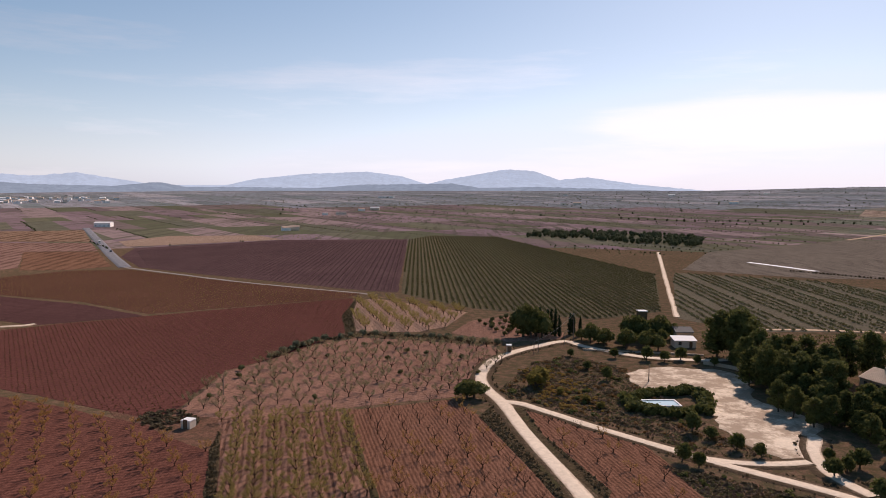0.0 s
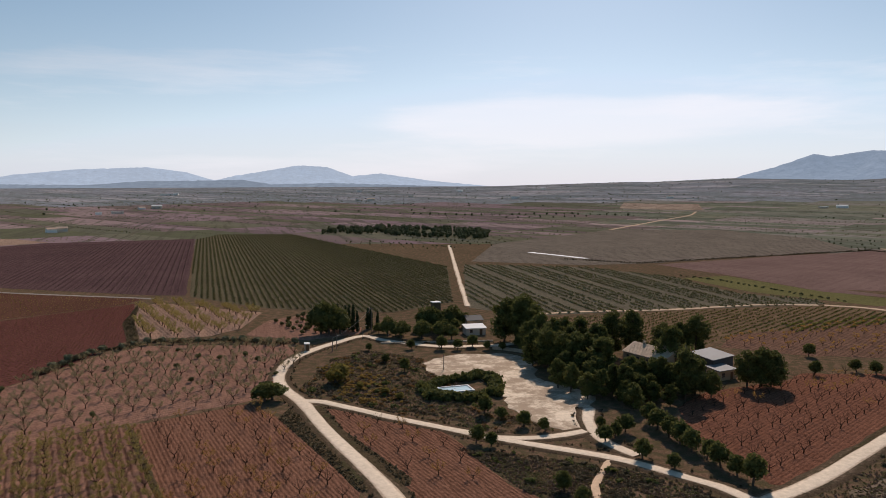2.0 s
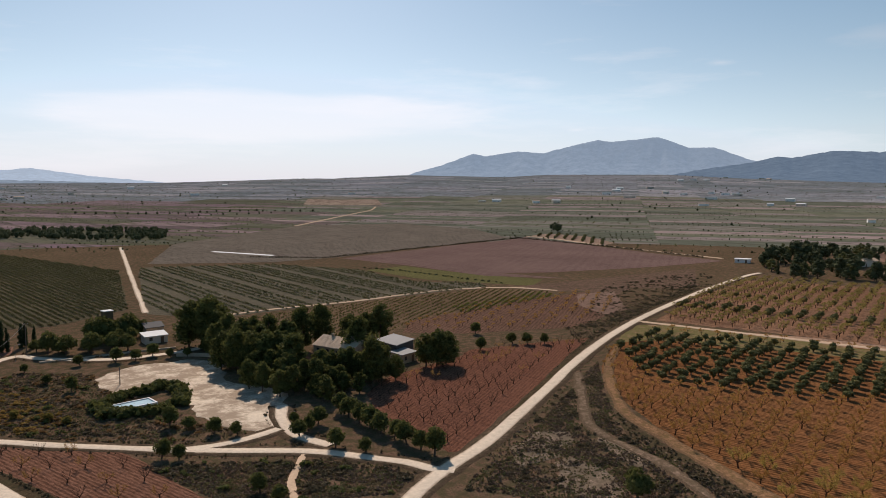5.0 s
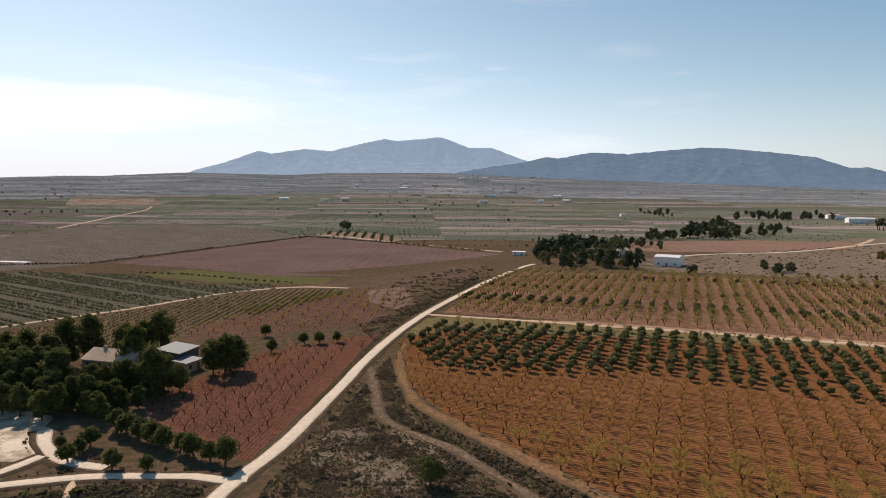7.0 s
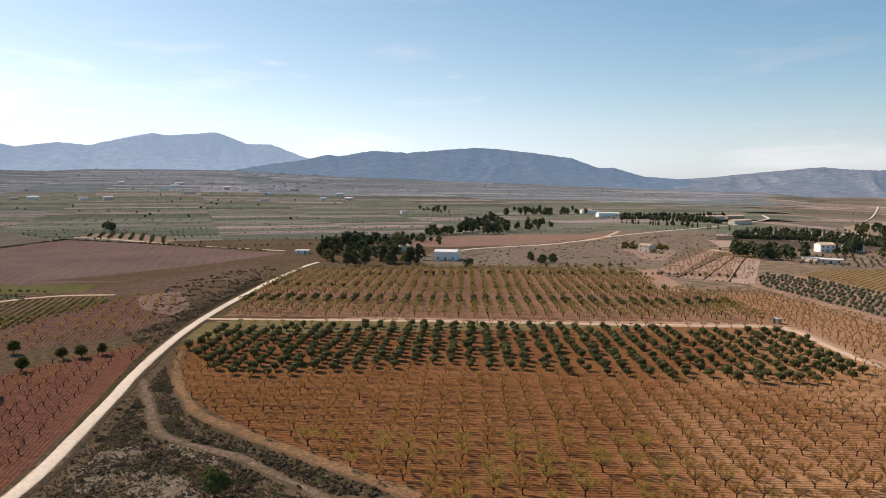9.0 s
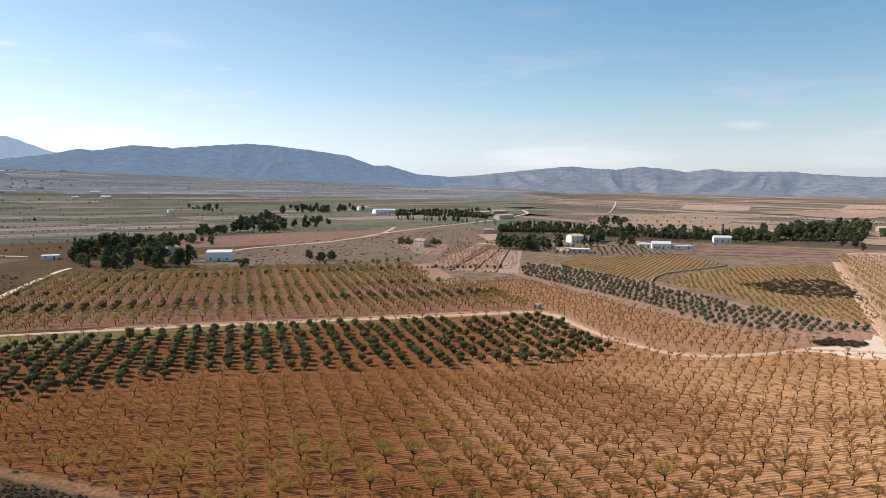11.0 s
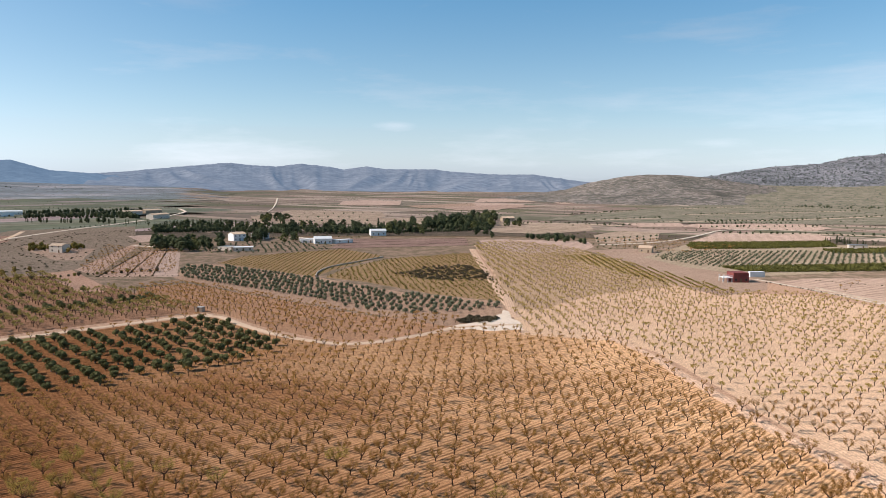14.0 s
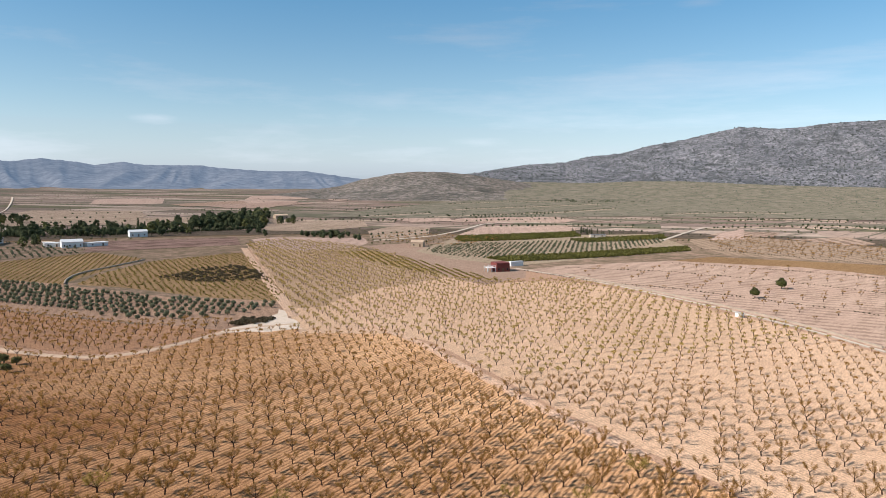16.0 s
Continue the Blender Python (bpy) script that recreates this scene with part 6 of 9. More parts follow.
kinds = [tree_kind("olive_tree", s, [M_OLIVEWOOD, M_OLIVE_PALE], "olive tree on the orchard edge", "tree", "olive trees along the orchard edge") for s in (olive(76, 260), olive(77, 260))]
plant(kinds, edge, (0.8, 1.2), 13)
spread("edge_bushes", [bush(s, 60, 0.2) for s in (261, 262, 263)], np.array(dense([(-50.2, 207.9), (-41.1, 231.8), (-27.3, 241.4), (-4.1, 238.8), (18.1, 229.2)], 1.1, 1.6, 14, False)), [M_BUSHLEAF], (0.6, 1.4), seed=265, label="dark bushes along the orchard's upper edge", category="scrub")
P = grid_points(ORCHARD_L4, 164, 4.0, 7.2, 0.3, 12)
orchard_rows("almond_orchard", P, [M_BARK, M_ALMOND_OLIVE], (1.0, 1.35), 10, "rows of leafy almond trees on tan soil", LIGHT, 400.0)
P = grid_points(ORCHARD_L5, 62, 5.5, 5.5, 0.5, 13)
P = P[dist(P) > 95]
grove_of(8, [almond(s, lf) for s, lf in ((81, 20), (82, 30))], ALM, P, (0.65, 0.9), 14, "young thin almond tree on red soil", "young orchard almond trees")
P = grid_points([(20.4, 155.1), (30.2, 146.6), (39.0, 136.2), (40.6, 126.7), (42.4, 108.3), (42.2, 102.9), (34.3, 107.3), (27.4, 116.4), (23.7, 135.9)], 40, 6.5, 6.0, 0.5, 14)
kinds = [tree_kind("almond_tree", s, ALM, "bare almond tree in the wedge between tracks", "tree", "wedge almond trees") for s in (almond(91, 0), almond(92, 6))]
plant(kinds, P, (0.75, 1.0), 15)
P = grid_points([(12.5, 266.4), (26.6, 279.2), (41.1, 250.5), (39.1, 244.4), (22.9, 239.9)], 30, 4.5, 4.5, 0.6, 15)
spread("olive_grove", OLIVE_L, P, [M_OLIVEWOOD, M_OLIVE], (0.7, 1.0), seed=11, label="small olive trees on a tan corner plot", category="grove")

# vineyards
TUFTS = [tuft(s, 7, 0.45, 0.34) for s in range(101, 106)]
BUSHES = [bush(s, 36, 0.25) for s in range(121, 127)]
BIGTUFT = [tuft(s, 11, 0.7, 0.42) for s in range(106, 111)]


def vines(name, poly, heading, du, dv, mat, s, label, seed, keep=0.95, temps=None, jit=0.15):
    spread(name, temps or TUFTS, grid_points(poly, heading, du, dv, jit, seed, keep=keep), [mat], s, seed=seed, label=label, category="vineyard")


vines("vineyard_rows", RED_VINES, 58, 1.3, 2.3, M_VINE_BROWN, (0.35, 0.6), "rows of low reddish-brown vines", 21)
vines("vineyard_rows", YELLOW_L, 58, 1.5, 2.4, M_VINE_OCHRE, (0.3, 0.6), "yellow autumn vines in loose rows", 22, 0.75, None, 0.4)
vines("vineyard_rows", GREEN_VINES, 178, 1.5, 2.7, foliage("dull_vine_leaf", (0.108, 0.10, 0.045), (0.165, 0.145, 0.064), trans=0.15), (0.65, 0.95), "long straight rows of green vines", 23, 0.97, BIGTUFT)
vines("vineyard_rows", [(-244.3, 563.1), (-152.7, 675.9), (-37.0, 691.3), (-23.2, 351.0), (-40.9, 358.0), (-117.5, 404.5), (-191.0, 456.5)], 178, 2.2, 3.4, M_VINE_DARK, (0.4, 0.65), "rows of bare dark vines", 24)
vines("vineyard_rows", LOW_VINES, 61, 1.6, 2.8, M_VINE_LEAF, (0.7, 1.1), "low brownish green vines", 25)
_a, _b = [(148.0, 409.1), (138.7, 265.0)]
ROW_HEADING = math.degrees(math.atan2(_b[0] - _a[0], _b[1] - _a[1]))
P = grid_points(ROW_VINES, ROW_HEADING, 1.9, 4.0, 0.2, 26, keep=0.95)
across = P @ np.array((math.cos(radians(ROW_HEADING)), -math.sin(radians(ROW_HEADING))))
P = P[np.round(across / 4.0) % 5 != 0]
spread("olive_hedgerows", BIGTUFT, P, [M_GREYGREEN], (0.7, 1.05), seed=26, label="grey-green rows of young olives in blocks", category="grove")
spread("dark_hedge", BUSHES, np.array(dense([(247.7, 350.5), (256.1, 322.0), (258.0, 285.3), (262.1, 252.0)], 4.0, 1.5, 8, False)), [M_FARTREE], (0.8, 1.5), seed=27, label="dark evergreen hedge beside the weed strip", category="hedge")
vines("vineyard_rows", YELLOW_1, 120, 1.7, 3.0, M_VINE_OCHRE, (0.6, 0.95), "golden vines in rows", 27)
vines("vineyard_rows", YELLOW_2, 110, 1.7, 3.0, M_VINE_OCHRE, (0.45, 0.75), "golden vines and dry weeds", 28, 0.8, BIGTUFT, 0.5)
spread("dry_brush", [bush(s, 60, 0.2) for s in (251, 252, 253)], random_points([(333.6, -163.7), (354.0, -196.3), (352.8, -220.8), (324.1, -216.7), (291.2, -199.5), (300.5, -179.1)], 520, 9), [M_BUSHLEAF], (0.7, 1.5), seed=34, label="dark dry brush in the old vineyard", category="scrub")
vines("vineyard_rows", WEDGE, 122, 1.6, 4.0, M_VINE_OCHRE, (0.6, 0.95), "olive-green rows of vines", 29, 0.95, BIGTUFT)

vines("vineyard_rows", [(195.6, 217.0), (253.3, 218.2), (252.2, 206.2), (188.8, 200.3)], 61, 1.4, 2.8, foliage("late_vine", (0.17, 0.17, 0.045), (0.26, 0.235, 0.06), trans=0.15), (0.6, 1.0), "late green vines at the plot's end", 31, 0.8, BIGTUFT)
# scrub and weeds on waste ground


def scrub(name, poly, n, s, mat, seed, label, temps=None, clump=None):
    P = off_road(random_points(poly, n, seed))
    if clump:
        # scrub grows in drifts, with bare earth between them
        g = np.array([noise.noise(Vector((x * 0.16, y * 0.16, seed))) + 0.6 * noise.noise(Vector((x * 0.5, y * 0.5, seed))) for x, y in P])
        P = P[g > clump]
    spread(name, temps or BUSHES, P, [mat], s, seed=seed, label=label, category="scrub", sz=0.8)


BANK_WASTE = [(77.6, 82.5), (85.4, 86.6), (96.3, 88.8), (117.5, 98.2), (144.1, 110.9), (165.7, 120.2), (138.8, 98.2), (120.5, 80.9), (116.1, 69.3), (111.8, 54.8), (104.1, 40.0)]
FORK_WASTE = [(40.6, 126.7), (48.1, 122.7), (60.2, 113.5), (71.0, 103.3), (75.6, 92.9), (69.5, 88.1), (46.2, 100.8), (43.3, 116.0)]
LOOP_WASTE = [(14.9, 176.0), (27.5, 205.8), (38.0, 213.6), (52.6, 199.6), (49.8, 183.7), (56.1, 165.4), (58.3, 141.8), (65.1, 127.8), (49.3, 131.8), (40.6, 141.8), (24.6, 160.0), (15.1, 168.3)]
ROADSIDE_WASTE = [(251.4, 171.5), (316.8, 183.6), (377.3, 178.3), (311.1, 168.1), (232.8, 147.0), (181.4, 130.0), (140.0, 109.8), (113.7, 94.6), (95.0, 84.8), (89.0, 89.2), (142.5, 118.0), (193.8, 142.8)]
CORNER_WASTE = [(196.5, 157.6), (232.6, 160.1), (269.2, 166.3), (349.0, 191.7), (314.8, 172.7), (208.6, 143.4), (176.4, 133.4)]
WASTE = [BANK_WASTE, FORK_WASTE, LOOP_WASTE, ROADSIDE_WASTE, CORNER_WASTE]
for k, w in enumerate(WASTE):
    scrub("scrub_bushes", w, (3400, 2200, 2000, 4600, 3000)[k], (0.25, 0.95), M_BUSHLEAF, 131 + k, "low dusty green scrub bushes", None, 0.2)
    scrub("dry_weeds", w, (26000, 8000, 9000, 32000, 15000)[k], (0.2, 0.6), M_DRYWEED, 141 + k, "dry straw-coloured weeds", TUFTS, -0.12)
M_HEATHER = foliage("heather", (0.125, 0.086, 0.06), (0.20, 0.14, 0.098), trans=0.15)
M_WASTEGRASS = foliage("waste_grass", (0.10, 0.098, 0.04), (0.175, 0.16, 0.07), trans=0.25)
for k, n in ((0, 24000), (1, 7000), (2, 8000), (3, 14000), (4, 7000)):
    scrub("heather", WASTE[k], n, (0.3, 0.7), M_HEATHER, 241 + k, "low purple-brown heather on waste ground", TUFTS, -0.05)
    scrub("rough_grass", WASTE[k], n, (0.25, 0.6), M_WASTEGRASS, 341 + k, "rough olive-green grass on waste ground", TUFTS, 0.08)
scrub("rust_bushes", WASTE[2], 300, (0.5, 1.15), foliage("rust_leaf", (0.13, 0.075, 0.035), (0.22, 0.125, 0.05)), 155, "rust-brown autumn bushes on waste ground")
scrub("autumn_bushes", [(21.5, 197.0), (31.1, 200.4), (38.9, 174.6), (38.2, 157.2), (24.6, 160.0)], 260, (0.4, 1.0), foliage("autumn_leaf", (0.20, 0.125, 0.035), (0.33, 0.21, 0.06)), 158, "yellow-brown autumn bushes on waste ground")
scrub("tall_scrub", WASTE[2], 90, (0.7, 1.5), M_PINE, 156, "tall olive-green scrub on waste ground")
scrub("tall_scrub", WASTE[1], 60, (0.7, 1.4), M_PINE, 157, "tall olive-green scrub on waste ground")
M_STONES = plain("cleared_stones", (0.30, 0.20, 0.14), 0.95, 0.25, 2.0, 0.1)
STONES = [lump(np.random.default_rng(s), (0, 0, 0.25), 0.8, 0, 0.6) for s in (171, 172, 173)]
VERGES = [BANK, [(8.5, 154.1), (11.5, 160.8), (13.5, 150.4), (21.4, 112.5), (19.1, 112.5), (15.0, 130.1)], [(16.3, 160.9), (18.9, 160.2), (21.0, 142.7), (28.5, 115.3), (27.4, 112.7), (26.0, 112.6), (20.1, 136.2)], [(-21.7, 154.4), (-20.9, 154.4), (-10.2, 111.9), (-11.0, 111.8)], [(-43.9, 131.6), (-45.6, 142.6), (-36.5, 111.3), (-38.1, 111.2)],
          [(96.6, 97.0), (165.5, 130.5), (189.9, 140.8), (187.0, 137.3), (168.0, 129.2), (116.0, 105.1), (97.2, 96.1)], [(-39.4, 278.2), (-39.4, 322.3), (-35.8, 278.4), (-30.4, 245.1), (-33.2, 243.0)]]
for k, w in enumerate(VERGES):
    scrub("verge_weeds", w, 500 if k == 3 else 2200, (0.4, 0.9), M_BUSHLEAF, 151 + k, "dark weeds along the field verge", TUFTS)
    if k:
        patch("verge", w, M_GRASS, 0.09, 0.3, "weedy verge", "verge")

scrub("hut_bushes", [(-66.2, 153.0), (-61.8, 156.5), (-51.7, 152.2), (-50.6, 146.5), (-56.6, 143.1), (-63.2, 145.8)], 130, (0.5, 1.2), M_BUSHLEAF, 160, "dark bushes round the field hut")
scrub("bank_stones", BANK, 260, (0.12, 0.4), M_STONES, 159, "brown field stones cleared onto the bank", STONES)
# dark weeds on both verges of the white tracks
def verge_line(name, pts, width, seed, label):
    rs = np.random.default_rng(seed)
    line = np.array([q[:2] for q in smooth_line(pts, 0.45)])
    d = np.gradient(line, axis=0)
    d /= np.linalg.norm(d, axis=1)[:, None]
    side = np.stack([d[:, 1], -d[:, 0]], 1)
    P = np.concatenate([line + side * k * (width / 2 + 0.5 + 1.5 * rs.random((len(line), 1)) ** 1.5) for k in (-1, 1)])
    P = P[rs.random(len(P)) < 0.8]
    spread(name, TUFTS, off_road(P, 0.25), [M_BUSHLEAF], (0.35, 0.85), seed=seed, label=label, category="scrub")


for _k, (_line, _w) in enumerate([q for q in ROADS if 2.55 < q[1] < 3.25 and np.hypot(*q[0].T).max() < 420 and q[0][:, 1].min() > 60]):
    verge_line("verge_weeds", [tuple(q) for q in _line[::4]], _w, 420 + _k, "dark dry weeds along the track")

# ---- pines and other single trees ----
PINES = [pine(s, 2600, 1.0, w) for s, w in ((201, 1.0), (202, 1.15), (203, 0.9), (204, 1.05))]
SMALLP = [pine(s, 1300, 0.5, 0.6, 0.38) for s in (205, 206, 207)]
pk = [tree_kind("pine_tree", s, [M_PINEWOOD, M_PINE], "tall dark green pine tree by the farmhouse", "tree", "farmhouse pines") for s in PINES]
plant(pk, [(87.4, 177.9), (87.1, 169.8), (91.4, 169.1), (95.4, 188.1), (91.3, 160.7), (100.8, 179.5), (99.6, 200.6), (108.2, 187.0), (115.2, 187.6), (124.8, 184.9), (129.6, 183.8), (133.6, 181.4), (101.8, 141.5), (106.9, 144.5), (94.3, 178.1), (85.0, 183.5), (80.5, 182.0), (90.8, 198.4), (91.2, 190.8), (100.9, 193.0), (98.4, 179.2), (112.3, 161.3), (84.5, 193.5), (123.9, 147.0), (127.0, 146.2), (130.5, 146.2), (82.7, 176.2), (84.8, 171.6), (84.0, 182.8), (88.7, 203.6)], (0.95, 1.32), 21)
plant(pk, [(84.6, 214.5), (87.8, 212.6), (91.0, 210.6), (88.4, 208.4)], (1.45, 1.6), 36)
plant(pk, [(92.7, 158.4), (91.4, 151.8), (95.3, 151.9), (94.6, 145.0), (91.3, 144.2), (86.9, 142.5), (101.3, 149.1), (109.2, 141.7), (91.2, 146.5), (93.4, 142.0), (95.8, 138.6)], (0.55, 0.72), 27)
plant(pk, [(82.5, 165.8), (85.2, 161.5), (85.9, 155.8), (78.9, 155.3), (87.1, 149.5), (77.4, 159.2), (88.8, 165.6), (83.4, 172.4), (88.1, 146.4), (86.1, 139.1), (83.4, 148.1), (80.1, 148.7)], (0.7, 0.95), 32)
plant(pk, [(96.2, 159.5), (96.3, 155.6), (97.8, 153.6), (99.3, 151.5), (101.9, 151.3), (102.3, 148.7), (103.5, 146.9)], (0.68, 0.82), 29)
pk = [tree_kind("pine_tree", s, [M_PINEWOOD, M_PINE], "small round young pine tree", "tree", "young pines round the clearing") for s in SMALLP]
plant(pk, [(84.7, 130.2), (83.8, 125.4), (83.6, 121.1), (83.3, 117.0), (83.2, 112.8), (83.4, 108.8), (83.4, 104.6), (83.7, 100.7), (83.5, 96.7)], (0.75, 1.0), 30)
plant(pk, [(70.1, 122.4), (73.0, 123.8), (72.8, 129.9), (76.8, 126.3), (72.1, 112.5), (75.2, 106.7), (150.2, 152.5), (165.2, 170.2), (164.0, 151.8), (166.6, 147.8), (171.3, 144.8), (39.4, 212.8), (41.2, 197.0), (44.0, 185.5), (52.7, 211.4), (61.2, 208.6), (66.1, 206.8), (75.3, 204.5), (79.2, 202.4), (71.6, 209.1), (52.4, 144.2), (55.0, 141.0), (57.8, 134.9), (61.1, 131.1), (45.0, 128.7), (47.3, 126.1), (51.6, 102.8), (52.4, 97.9), (85.5, 205.2)], (0.5, 0.85), 22)
ck = [tree_kind("cypress_tree", s, [M_PINEWOOD, M_CYPRESS], "slim dark cypress tree in a row", "tree", "row of cypresses") for s in (cypress(211), cypress(212))]
plant(ck, [(34.4, 247.8), (35.8, 247.1), (36.9, 245.5), (38.3, 244.8), (39.4, 243.1), (40.7, 242.4), (45.1, 246.3), (46.5, 247.7), (48.3, 244.6)], (0.75, 1.1), 23)
bk = [tree_kind("broadleaf_tree", (join([limb((0, 0, -0.2), (0, 0, 1.6), 0.22, 0.15, 6)]), join([lump(np.random.default_rng(s), (dx, dy, 2.6), 1.5, 1) for dx, dy in ((0.8, 0), (-0.7, 0.5), (0, -0.8))] + [leaves(np.random.default_rng(s), np.array([(0.9, 0.2, 2.4), (-0.9, 0.5, 2.6), (0, -0.9, 2.3), (0.1, 0.3, 3.6)]), np.array([1.6, 1.6, 1.5, 1.4]), 1100, 0.24, 1, 0.85, 0.6)])), [M_PINEWOOD, M_PINE], "dense round dark evergreen tree", "tree", "round evergreens") for s in (221, 222)]
plant(bk, [(8.0, 168.4), (6.2, 167.6)], (1.45, 1.55), 34, (0.62, 0.7))
plant(bk, [(28.0, 241.0), (30.5, 240.0)], (2.1, 2.3), 35)
plant(bk, [(34.2, 239.1), (32.7, 242.8), (64.0, 239.9), (65.7, 239.0), (67.6, 238.2), (69.5, 237.4), (72.1, 238.4), (74.6, 240.4)], (1.5, 1.9), 26)
plant(bk, [(49.3, 232.0), (53.2, 228.0), (59.3, 224.7), (65.4, 223.4), (68.7, 221.7)], (1.2, 1.6), 28)
plant(bk, [(28.7, 241.1), (59.4, 228.5), (54.1, 233.3), (66.1, 229.0), (78.9, 239.3), (83.4, 241.5), (50.5, 237.3), (64.0, 236.3), (67.2, 236.7), (70.0, 233.0), (73.3, 233.4), (51.7, 230.7), (47.3, 237.0), (95.8, 61.3), (98.8, -311.7), (98.3, -346.5)], (0.85, 1.2), 24)
yk = [tree_kind("fig_tree", s, [M_PINEWOOD, M_YELLOW], "yellowing leafy bush tree on waste ground", "tree", "yellow bushes") for s in (olive(231, 500, 0.25), olive(232, 500, 0.25))]
plant(yk, [(24.3, 178.2), (25.6, 180.2)], (1.9, 2.3), 25)
plant(yk, [(34.5, 165.4), (29.5, 172.3), (37.0, 160.8)], (0.6, 0.9), 37)

spread("reed_patch", BUSHES, random_points([(213.1, -130.5), (216.0, -138.2), (210.6, -146.5), (205.8, -142.7), (208.1, -131.0)], 130, 7), [M_BUSHLEAF], (0.8, 1.4), seed=33, label="dark reed and bramble patch in a bare corner", category="scrub")
# hedge round the pool
HEDGE = dense([(45.2, 159.7), (44.0, 166.5), (53.9, 172.3), (63.8, 174.3), (63.4, 167.2), (60.7, 157.5)], 1.1, 0.3, 3, False) + dense([(45.5, 158.5), (52.7, 155.6), (58.9, 157.4)], 1.1, 0.3, 5, False)
spread("pool_hedge", [bush(s, 160, 0.2, 1.0, 0.8) for s in (241, 242, 243)], np.array(HEDGE), [M_PINE], (1.6, 2.2), seed=31, label="clipped evergreen hedge round the pool", category="hedge")

# ---- far trees ----
FARC = [crown_far(s) for s in (301, 302, 303)]
DOTS = [join([lump(np.random.default_rng(s), (0, 0, 0.75), 0.9, 0, 0.9), tuft(s, 6, 1.0, 0.4)]) for s in (304, 305, 306)]


def far_trees(name, poly, n, s, seed, label="distant dark trees", sz=1.2, mat=None, temps=None):
    P = random_points(poly, n, seed)
    if temps is None and len(P) > 20:
        # trees stand in clumps, with gaps between them
        g = np.array([noise.noise(Vector((x * 0.03, y * 0.03, seed))) + 0.5 * noise.noise(Vector((x * 0.1, y * 0.1, seed))) for x, y in P])
        P = P[g > np.percentile(g, 22)]
    spread(name, temps or FARC, P, [mat or M_FARTREE], s, seed=seed, label=label, category="trees", sz=sz)


def far_row(name, line, step, s, seed, label="distant row of trees", sz=1.2, mat=None, wob=1.5, temps=None):
    spread(name, temps or FARC, np.array(dense(line, step, wob, seed, False)), [mat or M_FARTREE], s, seed=seed, label=label, category="trees", sz=sz)


far_trees("pine_wood", [(87.2, 765.0), (117.7, 848.9), (200.3, 880.3), (261.3, 804.8), (270.6, 735.3), (238.8, 656.9), (197.1, 677.2), (148.5, 754.2)], 800, (1.6, 3.0), 41, "dark pine wood on the plain")
far_row("tree_dots", [(287.9, 1221.2), (389.2, 1137.5), (551.6, 1127.1), (625.9, 1038.0)], 16, (1.3, 2.2), 42, wob=8)
far_row("tree_dots", [(414.5, 1049.1), (553.0, 1044.5)], 18, (1.3, 2.0), 43, wob=6)
far_row("hedge_row", [(1093.1, 5.6), (1135.2, -65.5), (1161.0, -150.7)], 4.5, (1.8, 3.2), 91, wob=3)
far_trees("yellow_bushes", [(563.1, 0.5), (562.2, -11.9), (588.5, -12.5), (589.5, 0.5)], 16, (1.2, 2.2), 95, "yellow-green bushes by the tan house", mat=M_YELLOW)
far_trees("yellow_bushes", [(561.3, -23.4), (560.4, -34.1), (576.0, -35.0), (576.8, -24.1)], 12, (1.2, 2.2), 96, "yellow-green bushes by the tan house", mat=M_YELLOW)
far_row("hedge_row", [(1002.0, -35.9), (997.3, -73.3), (961.0, -119.7)], 4, (2.2, 3.4), 86)
far_row("hedge_row", [(999.0, 2.1), (1046.8, -44.2), (1040.3, -104.0), (962.9, -116.9)], 5, (2.4, 3.6), 48)
far_trees("garden_trees", [(547.9, -11.8), (561.3, -24.5), (540.0, -29.5), (519.6, -18.9)], 10, (1.6, 2.4), 52, mat=M_VINE_GOLD)
far_trees("grove", [(498.3, -375.2), (480.2, -404.9), (441.1, -400.7), (427.9, -381.1), (459.1, -366.4)], 36, (1.8, 2.8), 56)
far_trees("yellow_bushes", [(423.1, 47.6), (427.2, 22.7), (431.2, -5.3), (443.1, -5.4), (444.5, 23.5)], 24, (1.0, 1.6), 59, "yellow bushes along the field edge", mat=M_VINE_GOLD)
M_HEDGELEAF = foliage("young_citrus_leaf", (0.105, 0.10, 0.026), (0.175, 0.155, 0.042), trans=0.15)
vines("citrus_strip", [(308.1, -506.2), (292.4, -554.0), (274.5, -606.6), (256.7, -577.5), (269.2, -527.6), (290.2, -490.9)], 102, 1.5, 2.2, M_HEDGELEAF, (1.1, 1.7), "dense yellow-green strip of young citrus", 68, 0.97, BIGTUFT)
vines("citrus_strip", [(375.5, -438.1), (395.3, -466.1), (371.8, -519.3), (350.7, -581.2), (320.0, -542.8), (338.3, -472.7), (358.9, -427.4)], 102, 1.5, 2.2, M_HEDGELEAF, (1.1, 1.7), "dense yellow-green strip of young citrus", 64, 0.97, BIGTUFT)
vines("citrus_strip", [(274.8, -350.0), (249.8, -345.4), (220.8, -412.8), (200.0, -488.7), (212.6, -513.7), (226.2, -482.7), (247.7, -412.9), (268.3, -363.9)], 102, 1.5, 2.2, M_HEDGELEAF, (1.1, 1.7), "dense yellow-green strip of young citrus", 60, 0.97, BIGTUFT)
vines("olive_plot", [(336.4, -357.3), (351.6, -413.6), (260.3, -564.1), (241.3, -543.1), (239.3, -446.9), (257.0, -354.2), (295.6, -342.5)], 100, 4.5, 5.5, M_OLIVE_PALE, (1.0, 1.5), "irrigated grey-green young olives", 62, 0.95, BIGTUFT)
